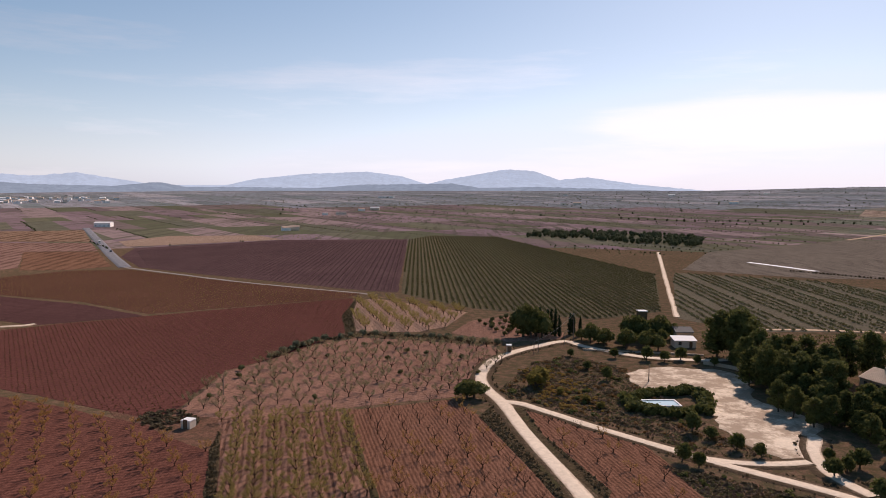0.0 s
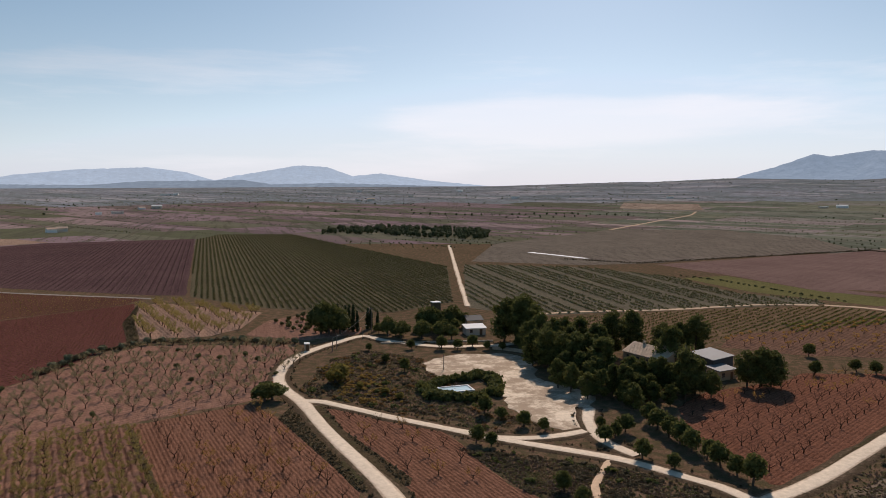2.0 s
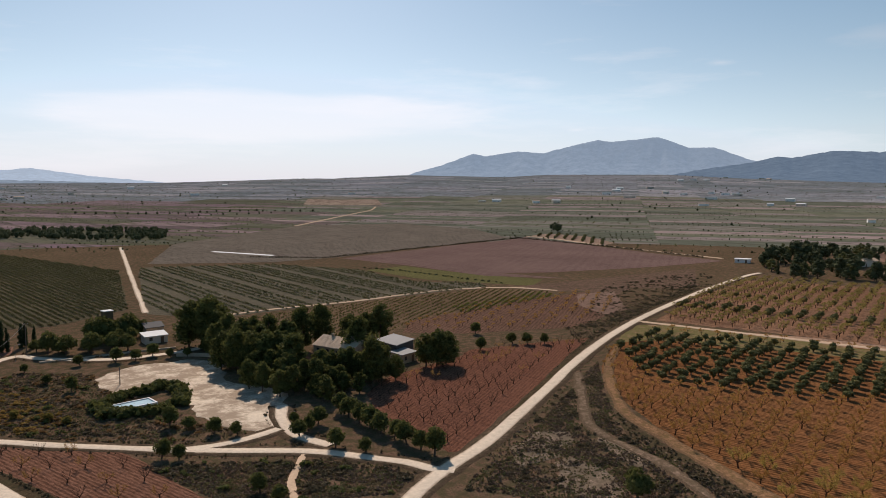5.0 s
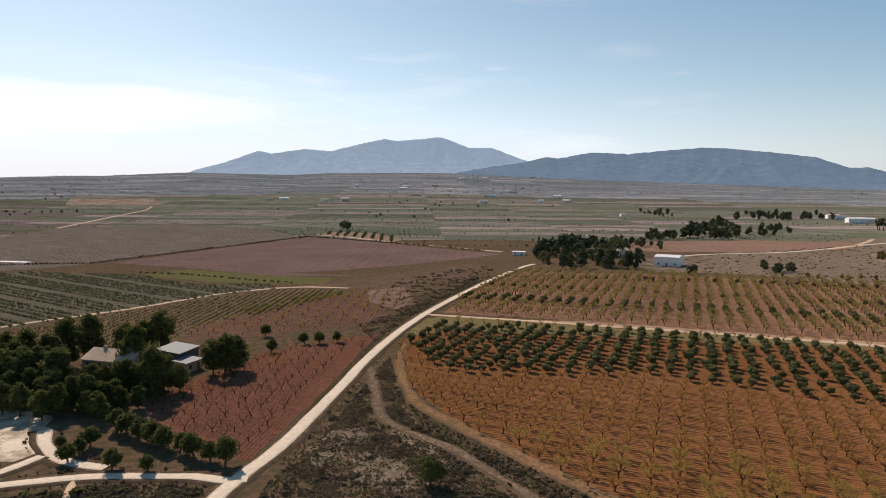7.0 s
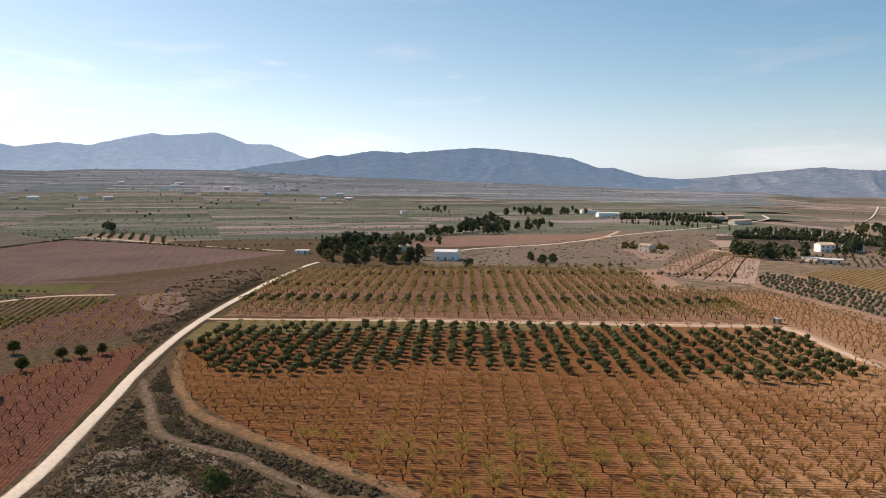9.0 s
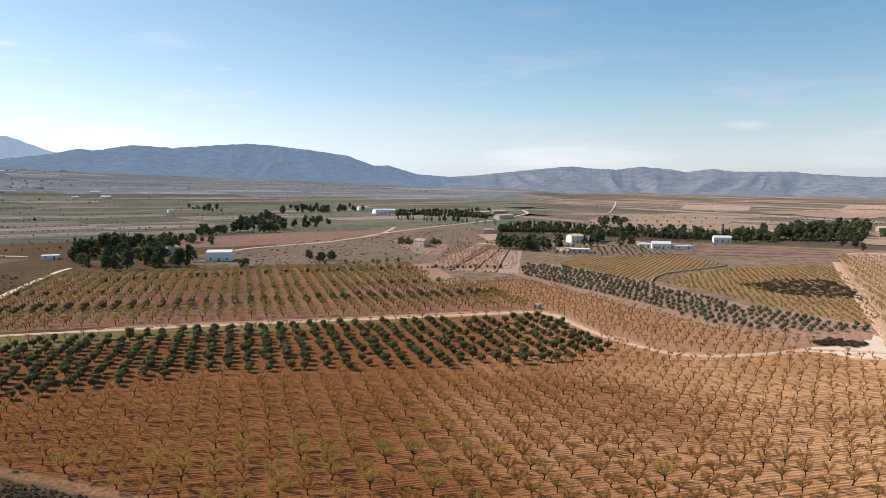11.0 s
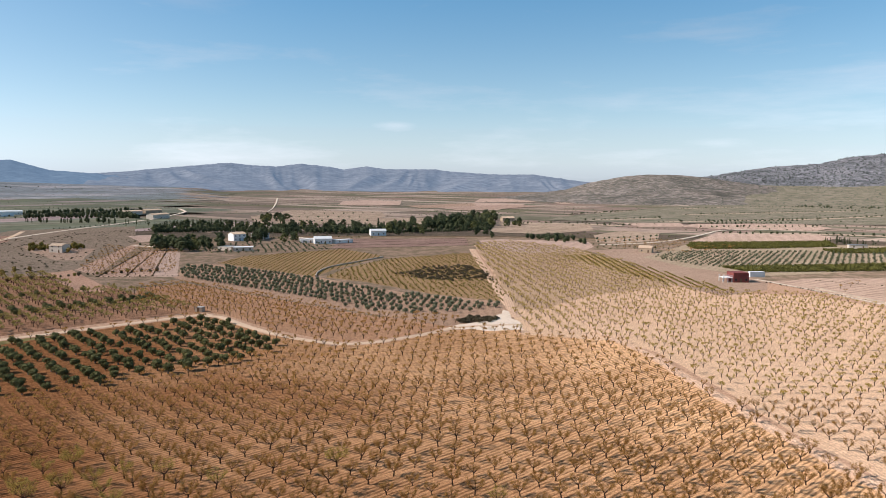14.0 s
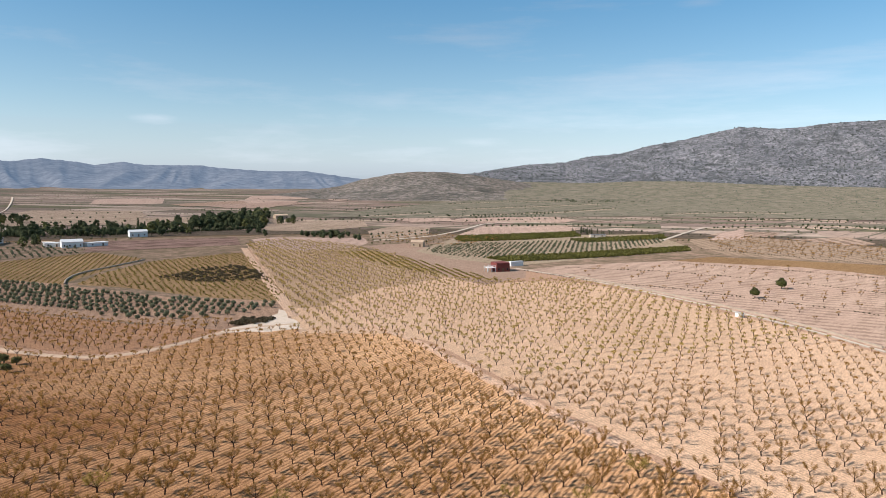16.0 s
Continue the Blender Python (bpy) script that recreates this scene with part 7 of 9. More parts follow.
far_trees("slope_scrub", [(609.2, -512.4), (981.0, -1578.6), (408.9, -2392.7), (154.7, -916.7), (373.5, -719.2), (522.7, -604.4)], 1300, (0.35, 1.1), 63, "scattered scrub on the slope", temps=DOTS)
far_trees("foot_pines", [(1006.6, -1462.9), (1023.8, -1765.9), (795.4, -1845.8), (656.8, -1495.5), (794.3, -1278.5)], 420, (1.2, 2.6), 67, "band of green pines at the mountain foot", temps=DOTS)
far_trees("slope_scrub", [(985.4, -457.8), (1638.3, -1156.9), (1802.0, -2062.0), (645.4, -741.2), (618.9, -438.4)], 350, (0.5, 1.3), 64, "scattered scrub on the plain", temps=DOTS)
far_trees("plain_trees", [(663.2, 692.6), (784.6, 399.8), (1837.7, 442.3), (2216.2, -155.9), (4186.8, 333.4), (3744.1, 1903.1), (2911.7, 3026.9)], 1000, (0.8, 2.4), 65, "scattered far trees on the plain", temps=DOTS)
far_trees("plain_trees", [(-318.6, 1247.8), (382.3, 1310.3), (1099.1, 1370.8), (2626.2, 3277.7), (696.5, 3264.9), (-572.5, 2254.8)], 1000, (0.8, 2.4), 66, "scattered far trees on the plain", temps=DOTS)


# ---- trees of the farms and gardens in the middle distance ----
def mid_tree(seed, form):
    """A tree one unit tall: (trunk, crown). pine: bare stem and spreading head; round: full to near the ground; slim: a column."""
    rs = np.random.default_rng(seed)
    low, high, wide, n = {"pine": (0.26, 0.88, 0.30, 11), "round": (0.16, 0.8, 0.34, 11), "slim": (0.1, 0.9, 0.05, 8)}[form]
    trunk = [limb((0, 0, -0.04), (0, 0, low + 0.1), 0.03, 0.02, 5)]
    C, R = [], []
    for i in range(n):
        f = i / (n - 1)
        an = i * 2.4 + rs.normal() * 0.5
        prof = math.sin(math.pi * (0.2 + 0.68 * f)) if form != "slim" else 1.0
        ro = wide * prof * (0.35 + 0.65 * rs.random())
        c = np.array((math.cos(an) * ro, math.sin(an) * ro, low + (high - low) * f))
        C.append(c)
        R.append((0.115 + 0.07 * rs.random()) * (0.75 + 0.4 * prof) if form != "slim" else 0.1 * (1.15 - 0.75 * f))
        if i < 4 and form != "slim":
            trunk.append(limb((0, 0, low * 0.8), c, 0.014, 0.007, 3))
    C, R = np.array(C), np.array(R)
    crown = [lump(rs, c, r * 0.85, 1, 0.9 if form != "slim" else 1.3) for c, r in zip(C, R)]
    crown.append(leaves(rs, C, R * 1.15, 190, 0.05, 1, 0.9, 0.6, True))
    return join(trunk), join(crown)


TREE_FORMS = {f: [mid_tree(k + j, f) for j in range(4)] for f, k in (("pine", 501), ("round", 511), ("slim", 521))}
MID_LABELS = {"pine": "dark green pine with a spreading crown", "round": "leafy round garden tree by the farms", "slim": "slim dark cypress by the farms"}


def stand(poly, n, heights, seed, group, mix_of=("pine", "pine", "round"), mat=None, gap=0.55):
    """Single trees of differing height and kind in a plot, none closer than its crown allows."""
    rs = np.random.default_rng(seed)
    P, got = off_road(random_points(poly, n * 14, seed), 1.0), []
    for q in P:
        h = heights[0] + (heights[1] - heights[0]) * rs.random() ** 1.4
        if all(math.hypot(q[0] - x, q[1] - y) > gap * 0.5 * (h + k) * 0.6 for x, y, k in got):
            got.append((q[0], q[1], h))
        if len(got) == n:
            break
    kinds = {}
    for j, (x, y, h) in enumerate(got):
        f = mix_of[rs.integers(len(mix_of))]
        v = int(rs.integers(4))
        wd = rs.uniform(0.85, 1.2)
        m = pose(x, y, terrain(x, y), 0, 0, rs.random() * 360) @ Matrix.Diagonal((h * wd, h * wd, h, 1))
        if (f, v) not in kinds:
            leaf = mat or (M_FARLEAF if f == "round" and v % 2 else M_FARTREE)
            kinds[f, v] = tree_kind({"pine": "pine_tree", "round": "garden_tree", "slim": "cypress_tree"}[f], TREE_FORMS[f][v], [M_PINEWOOD, leaf], MID_LABELS[f], "tree", group)
            kinds[f, v].matrix_basis = m
        else:
            copy_thing(kinds[f, v], m).matrix_basis = m


stand([(413.8, 185.2), (397.3, 161.3), (400.1, 142.7), (417.8, 120.5), (458.7, 129.8), (501.4, 147.9), (545.0, 186.0), (585.2, 220.2), (506.9, 212.3), (489.6, 218.7)], 85, (5.5, 13.0), 601, "trees round the white barn", ("pine", "pine", "round", "round", "slim"), gap=0.4)
stand([(583.5, 199.0), (544.6, 180.0), (515.8, 135.3), (541.1, 137.1), (590.3, 153.7), (625.7, 184.1), (627.2, 204.8)], 18, (4.5, 9.0), 602, "trees round the white barn", ("round", "pine", "round"))
stand([(643.6, 183.3), (654.2, 153.0), (706.9, 165.2), (694.7, 196.7)], 15, (6.0, 11.0), 603, "trees along the red field")
stand([(696.0, 159.1), (685.3, 108.5), (768.0, 124.3), (786.6, 175.6)], 26, (7.0, 14.0), 604, "trees along the red field")
stand([(733.3, 113.3), (749.4, 83.6), (822.4, 76.6), (910.3, 81.9), (909.7, 123.2)], 24, (5.0, 9.0), 605, "trees along the red field", ("round", "round", "pine"))
stand([(822.7, 159.4), (842.3, 140.6), (979.5, 169.1), (980.6, 185.3)], 14, (8.0, 13.0), 606, "trees along the red field")
stand([(1051.5, 175.2), (1085.6, 97.5), (1245.0, 111.7), (1194.6, 192.6)], 32, (7.0, 13.0), 607, "trees of the far farms")
stand([(1101.9, 94.8), (1108.9, 50.4), (1256.6, 59.9), (1249.8, 102.6)], 16, (6.0, 11.0), 608, "trees of the far farms")
stand([(1049.2, 309.7), (1086.0, 265.6), (1244.9, 306.0), (1195.8, 350.1)], 18, (5.0, 10.0), 609, "trees of the far farms", ("round", "pine"))
stand(dense([(925.0, 8.0), (883.6, -65.0), (825.8, -116.6)], 6, 0, 1, False) + [(833.0, -120.0), (891.0, -68.0), (940.0, 4.0)], 34, (5.0, 8.0), 610, "cypresses along the lane", ("slim", "slim", "pine"), gap=0.3)
stand([(440.0, 60.1), (444.4, 41.1), (474.3, 44.5), (469.0, 63.3)], 8, (4.5, 7.5), 611, "dark trees on the heath", ("round",), M_FARTREE)
stand([(408.0, 96.0), (411.0, 86.0), (424.0, 88.0), (421.0, 98.0)], 3, (5.0, 8.5), 612, "trees round the white barn", ("round",), M_FARTREE)
stand([(515.1, -72.9), (502.9, -116.8), (558.2, -129.6), (572.5, -81.0)], 34, (6.5, 11.0), 613, "garden trees of the villas", gap=0.4)
stand([(547.2, -139.9), (550.5, -163.1), (599.7, -176.6), (601.2, -155.7)], 11, (7.0, 10.0), 614, "garden trees of the villas")
stand([(544.8, -170.7), (543.8, -183.5), (586.3, -196.7), (587.2, -184.9)], 5, (8.0, 10.0), 615, "garden trees of the villas")
stand([(710.9, -100.5), (690.9, -163.7), (636.1, -210.0), (606.3, -258.2), (628.9, -320.8), (689.5, -351.6), (701.2, -298.3), (738.8, -243.8), (780.4, -184.8), (794.1, -112.2)], 170, (5.0, 10.0), 616, "belt of trees behind the villas", ("pine", "round", "slim", "slim"), gap=0.35)
stand([(787.6, -220.9), (788.2, -260.0), (876.8, -285.3), (878.9, -250.9)], 12, (8.0, 12.0), 617, "belt of trees behind the villas")
stand([(628.4, -347.3), (608.1, -374.1), (630.1, -428.6), (726.2, -493.5), (754.9, -463.8), (703.4, -393.6)], 70, (8.0, 15.0), 618, "pine grove beyond the dark hedge", gap=0.35)
stand([(734.6, -488.2), (734.9, -509.1), (804.8, -555.7), (807.3, -537.8)], 6, (10.0, 14.0), 619, "pine grove beyond the dark hedge")
stand([(628.3, -445.2), (620.2, -463.1), (678.7, -505.1), (680.0, -482.8)], 9, (6.0, 9.0), 620, "trees beside the grove", ("round", "pine"))
far_trees("tree_belt", [(712.9, -100.5), (692.9, -163.7), (638.1, -210.0), (608.3, -258.2), (630.9, -320.8), (660.5, -336.6), (662.2, -278.3), (680.8, -232.8), (735.4, -174.8), (750.1, -106.2)], 520, (1.5, 2.8), 89, "belt of dark trees behind the villa", temps=FARC)
far_trees("grove_undergrowth", [(612.4, -347.3), (600.1, -374.1), (622.1, -428.6), (690.2, -470.5), (700.9, -440.8), (680.4, -393.6)], 190, (1.6, 2.8), 99, "dark growth under the pine grove", temps=FARC)
for _k, _q in enumerate(([(637.0, -233.0), (628.0, -270.0), (628.9, -320.8)], [(700.0, -100.5), (688.9, -163.7), (642.1, -210.0)])):
    far_row("cypress_hedge", _q, 2.0, (1.3, 2.0), 871 + _k, "tall dark hedge before the belt of trees", sz=1.7, wob=0.8)
stand([(347.0, -571.6), (302.0, -571.4), (318.7, -596.0), (361.0, -594.0)], 16, (4.0, 6.5), 622, "cypresses by the irrigated plot", ("slim",), gap=0.25)
far_row("clipped_hedge", [(612.0, -262.0), (601.3, -328.6), (589.4, -362.6), (596.9, -406.2)], 1.6, (1.0, 1.4), 87, "clipped dark hedge before the grove", sz=1.5, wob=0.3)


def knob(seed):
    """A bush of eight faces, for the farthest rows."""
    rs = np.random.default_rng(seed)
    V = np.array([(1, 0, 0.8), (0, 1, 0.8), (-1, 0, 0.8), (0, -1, 0.8), (0, 0, 1.7), (0, 0, -0.1)]) * (0.8 + 0.4 * rs.random((6, 1)))
    T = np.array([(0, 1, 4), (1, 2, 4), (2, 3, 4), (3, 0, 4), (1, 0, 5), (2, 1, 5), (3, 2, 5), (0, 3, 5)])
    return V, T, np.zeros(8, int)


KNOBS = [knob(s) for s in (311, 312, 313)]


def on_slopes(name, n, s, mat, seed, label, scrub_name):
    """Low scrub standing on the face of a mountain."""
    ob = bpy.data.objects[name]
    V = np.empty(len(ob.data.vertices) * 3)
    ob.data.vertices.foreach_get("co", V)
    V = V.reshape(-1, 3)
    m = 44
    k = np.arange(len(V)) % m
    rs = np.random.default_rng(seed)
    ok = np.where((k < 40) & (k > 0) & (np.arange(len(V)) < len(V) - m))[0]
    # the wider cells high on the face take no more bushes than the rest
    i = ok[rs.integers(0, len(ok), n)]
    a, b, c = V[i], V[i + 1], V[i + m]
    Q = a + (b - a) * rs.random((n, 1)) + (c - a) * rs.random((n, 1))
    Q[:, 2] -= 0.25
    f = s[0] + (s[1] - s[0]) * rs.random(n) ** 2
    scatter(scrub_name, KNOBS, Q, rs.random(n) * 6.28, np.stack([f, f], 1), rs.integers(0, len(KNOBS), n), [mat], label, "scrub")


M_SLOPESCRUB = foliage("slope_scrub_leaf", (0.088, 0.098, 0.066), (0.135, 0.14, 0.10), trans=0.1)
M_MOUNTSCRUB = foliage("mountain_scrub_leaf", (0.10, 0.108, 0.098), (0.15, 0.155, 0.14), trans=0.1)
on_slopes("rocky_mountain", 15000, (1.4, 3.6), M_MOUNTSCRUB, 701, "dark scrub and pines on the mountain's face", "mountain_scrub")
on_slopes("scrub_hill", 2600, (0.5, 1.5), M_SLOPESCRUB, 702, "low scrub on the dry hill", "hill_scrub")
on_slopes("foothill", 3600, (0.5, 1.7), M_SLOPESCRUB, 703, "scrub and young pines on the foothill", "foothill_scrub")


# hedges and tree rows between the distant plots
def plot_trees():
    rs = np.random.default_rng(77)
    rows, fill = [], []
    for c, r, w, h, u, v in PLOTS:
        u, v = np.array(u), np.array(v)
        if not 560 < r < 2900:
            continue
        c = np.array(c)
        if rs.random() < 0.4:
            step = 2.6 + r * 0.0038
            n = int(w / step)
            t = (np.arange(n) / max(1, n) - 0.5) * w
            t = t[rs.random(n) < rs.choice((0.5, 0.9, 1.0))]
            rows.append(c + t[:, None] * u + v * h * 0.5 + rs.normal(size=(len(t), 2)) * 0.7)
        if rs.random() < 0.24:
            step = 8 + r * 0.008
            i, j = np.meshgrid(np.arange(int(w / step)), np.arange(int(h / step)))
            q = c + (i.ravel()[:, None] * step - w / 2) * u + (j.ravel()[:, None] * step - h / 2) * v
            fill.append(q + rs.normal(size=q.shape) * step * 0.07)
    rows, fill = np.concatenate(rows), np.concatenate(fill)

    def seen(Q):
        az = np.degrees(np.arctan2(Q[:, 0], Q[:, 1])) % 360
        Q = Q[(az < 185) | (az > 315)]
        for f in FIELDS:
            Q = Q[~inside(Q[:, 0], Q[:, 1], f)]
        return Q
    rows, fill = seen(rows), seen(fill)
    spread("plot_hedges", KNOBS, rows, [M_FARTREE], (0.45, 1.15), seed=78, label="dark bushes on the balks between distant plots", category="hedge")
    spread("plot_orchards", [tuft(s, 8, 0.9, 0.7) for s in (314, 315)], fill, [M_GREYGREEN], (0.7, 1.2), seed=79, label="dotted rows of far orchard trees", category="orchard")


plot_trees()


far_row("balk_hedge", [(224.8, 456.1), (261.9, 418.2), (344.2, 434.1), (504.6, 459.8), (490.3, 352.6), (468.0, 252.4)], 2.2, (0.5, 1.1), 398, "dark bushes along the ploughed field's edge", 0.8, M_BUSHLEAF, 0.8)
stand([(602.3, 505.1), (614.7, 489.8), (634.5, 505.7), (622.9, 520.9)], 4, (8.0, 11.0), 621, "trees by the small tan plot", ("round",), M_FARTREE)
P = grid_points([(538.4, 475.5), (577.1, 484.9), (575.5, 434.8), (528.5, 368.8), (498.9, 359.6), (524.9, 421.8)], 55, 4.0, 9.0, 0.4, 24)
spread("olive_rows", OLIVE_L, P, [M_OLIVEWOOD, M_OLIVE], (0.9, 1.3), seed=54, label="short rows of olives on a small tan plot", category="grove")
far_row("orchard_row", [(998.6, -349.6), (982.1, -404.2), (970.0, -461.0)], 14, (0.9, 1.5), 1301, "row of young trees on tan land", 1.0, M_FARTREE, 1.2, DOTS)
far_row("orchard_row", [(862.1, -236.8), (816.4, -288.8), (785.9, -354.1)], 9, (1.2, 2.0), 1302, "row of young trees on tan land", 1.0, M_FARTREE, 1.2, DOTS)
far_row("orchard_row", [(953.0, -282.7), (899.3, -318.3), (874.1, -382.3)], 12, (1.0, 1.6), 1303, "row of young trees on tan land", 1.0, M_FARTREE, 1.2, DOTS)
far_row("orchard_row", [(461.3, -424.6), (462.2, -456.9), (460.0, -495.9)], 7, (0.8, 1.3), 1304, "row of young trees on tan land", 1.0, M_FARTREE, 1.2, DOTS)
far_row("orchard_row", [(439.3, -404.3), (435.1, -430.2), (436.5, -470.6)], 7, (0.8, 1.3), 1305, "row of young trees on tan land", 1.0, M_FARTREE, 1.2, DOTS)
far_row("orchard_row", [(596.9, -728.7), (586.6, -792.6), (560.7, -859.2)], 6, (1.0, 1.7), 1306, "row of young trees on tan land", 1.0, M_FARTREE, 1.2, DOTS)
far_row("orchard_row", [(568.7, -705.3), (553.2, -747.6), (531.5, -801.8)], 6, (1.0, 1.7), 1307, "row of young trees on tan land", 1.0, M_FARTREE, 1.2, DOTS)
far_row("orchard_row", [(1093.4, -1262.3), (999.5, -1267.3)], 10, (1.0, 1.8), 1308, "row of young trees on tan land", 1.0, M_FARTREE, 1.2, DOTS)
far_row("orchard_row", [(1070.6, -1389.4), (944.3, -1444.8)], 10, (1.0, 1.8), 1309, "row of young trees on tan land", 1.0, M_FARTREE, 1.2, DOTS)
far_row("orchard_row", [(1258.4, -1042.3), (1325.6, -1208.8)], 11, (0.9, 1.5), 1310, "row of young trees on tan land", 1.0, M_FARTREE, 1.2, DOTS)
far_row("orchard_row", [(778.1, -502.0), (787.0, -440.8), (794.4, -383.2)], 10, (0.7, 1.2), 1311, "row of young trees on tan land", 1.0, M_FARTREE, 1.2, DOTS)
stand([(579.9, -278.4), (662.6, -315.8), (709.9, -355.7), (682.3, -382.1), (575.0, -319.5)], 26, (7.0, 12.0), 623, "pine grove beyond the dark hedge", gap=0.35)
stand([(517.9, -334.0), (607.0, -398.3), (572.7, -398.9), (505.5, -351.5)], 5, (7.0, 10.0), 624, "trees beside the grove", ("round",), M_FARTREE)
# bushes on the banks of the terraces
for k, q in enumerate(TERRACES):
    far_row("terrace_bushes", q, 7.0, (0.7, 1.6), 400 + k, "dark bushes on a terrace bank", 1.0, wob=5)

# rough growth on the heath, on the orchard's far edge and on the balks of the plum strips
scrub("heath_scrub", [(470.2, 144.8), (503.7, 117.6), (706.8, 11.3), (768.2, -91.9), (600.3, -71.7), (438.8, -21.8), (429.6, -11.6), (428.2, 66.9), (411.2, 111.9)], 1300, (0.35, 1.1), M_BUSHLEAF, 161, "low scrub on the brown heath")
EDGE = [(352.9, 144.6), (362.1, 129.7), (372.8, 96.2), (389.1, 59.6), (397.8, 17.2), (410.0, -29.6), (407.4, -58.8)]
far_row("edge_bushes", EDGE, 4.0, (0.5, 1.5), 162, "dark bushes along the orchard's far edge", 1.0, M_BUSHLEAF, 3.0)
far_row("yellow_bushes", EDGE, 11.0, (0.6, 1.5), 163, "yellow bushes along the orchard's far edge", 0.9, M_YELLOW, 4.0)
for k, y in enumerate(([(547.5, -218.9), (535.2, -269.7), (511.2, -322.4)], [(528.1, -208.8), (515.6, -259.9), (497.0, -314.5)], [(505.7, -197.6), (493.1, -248.6), (479.3, -304.4)], [(486.6, -181.3), (472.4, -238.2), (459.1, -291.6)])):
    far_row("balk_bushes", y, 1.5, (0.35, 0.7), 170 + k, "low bushes on a balk between plum strips", 0.9, M_BUSHLEAF, 0.8, BIGTUFT)
for k, y in enumerate(([(221.0, -317.0), (170.5, -306.9), (133.2, -313.1), (49.3, -303.6)], [(213.4, -345.0), (160.6, -368.9), (101.5, -373.1), (59.9, -365.2)], [(178.3, -409.3), (114.6, -420.0), (69.4, -420.4)], [(200.5, -508.2), (136.4, -498.1), (81.1, -488.5)])):
    far_row("balk_bushes", y, 1.8, (0.3, 0.7), 180 + k, "low bushes on a balk of the fallow field", 0.9, M_BUSHLEAF, 1.2, BIGTUFT)

# balks between the tan terraces, and the young trees on the dry land round the white houses
for k, q in enumerate(([(397.5, -29.4), (455.3, -46.7), (531.1, -69.5)], [(392.7, -42.1), (450.3, -56.7), (526.4, -76.1)], [(388.1, -54.3), (445.4, -66.4), (521.9, -82.6)], [(397.5, -29.4), (390.4, -48.3), (383.7, -66.0)])):
    far_row("balk_bushes", q, 2.4, (0.35, 0.9), 190 + k, "dark bushes on a balk between terraces", 0.9, M_BUSHLEAF, 0.7, BIGTUFT)
P = off_road(grid_points([(512.8, -94.0), (482.7, -112.5), (468.1, -170.2), (484.6, -189.4), (539.5, -205.9), (563.4, -107.9)], 60, 6.5, 6.0, 0.5, 18, keep=0.85))
spread("young_olives", OLIVE_L, P, [M_OLIVEWOOD, M_OLIVE_PALE], (0.55, 0.85), seed=51, label="young olive trees round the white houses", category="grove")
P = off_road(grid_points([(450.0, -403.2), (442.0, -464.3), (348.3, -474.4), (331.6, -383.6), (385.2, -379.7)], 66, 7.0, 9.0, 0.7, 19, keep=0.7))
spread("thin_orchard", FARA, P, ALM, (0.8, 1.2), seed=52, label="thin rows of almond trees on dry land", category="orchard")
P = off_road(grid_points([(231.2, -585.2), (208.4, -640.7), (101.4, -606.9), (83.4, -502.0), (172.6, -486.9)], 140, 6.0, 9.0, 0.7, 20, keep=0.75))
spread("thin_orchard", FARA, P, ALM, (0.8, 1.2), seed=53, label="thin rows of almond trees on the slope field", category="orchard")

scrub("heath_scrub", [(298.1, 212.4), (350.4, 213.4), (388.9, 198.6), (335.3, 181.1), (261.9, 159.9), (218.7, 149.4), (201.7, 150.4), (247.7, 184.7)], 3200, (0.35, 1.0), M_BUSHLEAF, 164, "dark low scrub beside the white track", None, 0.05)
# ---- buildings ----
M_WHITEWALL = plain("whitewash", (0.78, 0.75, 0.70), 0.85, 0.1, 0.8)
M_CREAM = plain("cream_plaster", (0.60, 0.51, 0.41), 0.85, 0.15, 0.8)
M_TANWALL = plain("tan_plaster", (0.42, 0.31, 0.21), 0.85, 0.18, 0.8)
M_STONE = plain("field_stone", (0.43, 0.34, 0.25), 0.9, 0.3, 2.5)
M_BRICK = plain("red_brick", (0.20, 0.055, 0.045), 0.9, 0.2, 3)
M_TILE = plain("roof_tiles", (0.60, 0.43, 0.29), 0.85, 0.25, 2.0)
M_TIN = plain("grey_sheet", (0.22, 0.215, 0.205), 0.7, 0.12, 0.6, 0.2)
M_DARKTIN = plain("dark_sheet", (0.09, 0.085, 0.08), 0.8, 0.15, 0.6)
M_SOOT = plain("soot_brown", (0.11, 0.092, 0.058), 0.95, 0.2, 0.8, 0.05)
M_WHITEROOF = plain("white_roof", (0.66, 0.65, 0.62), 0.8, 0.08, 0.8)
M_GLASS = plain("window_glass", (0.03, 0.035, 0.04), 0.12, 0.1, 0.5, 0.6)
M_WOODWORK = plain("brown_woodwork", (0.14, 0.08, 0.045), 0.6, 0.2, 4)
M_CONCRETE = plain("concrete", (0.45, 0.42, 0.38), 0.85, 0.12, 1.2)
M_POLE = plain("weathered_pole", (0.18, 0.14, 0.11), 0.85, 0.2, 3)
M_CABLE = plain("cable", (0.30, 0.29, 0.27), 0.6, 0.05, 3)
M_WATER, _nt, _b = mat_base("pool_water", 0.08, 0.5)
_nt.links.new(mix(_nt, noise_tex(_nt, position(_nt), 0.6, 3), (0.35, 0.50, 0.52), (0.55, 0.66, 0.66)), _b.inputs["Base Color"])


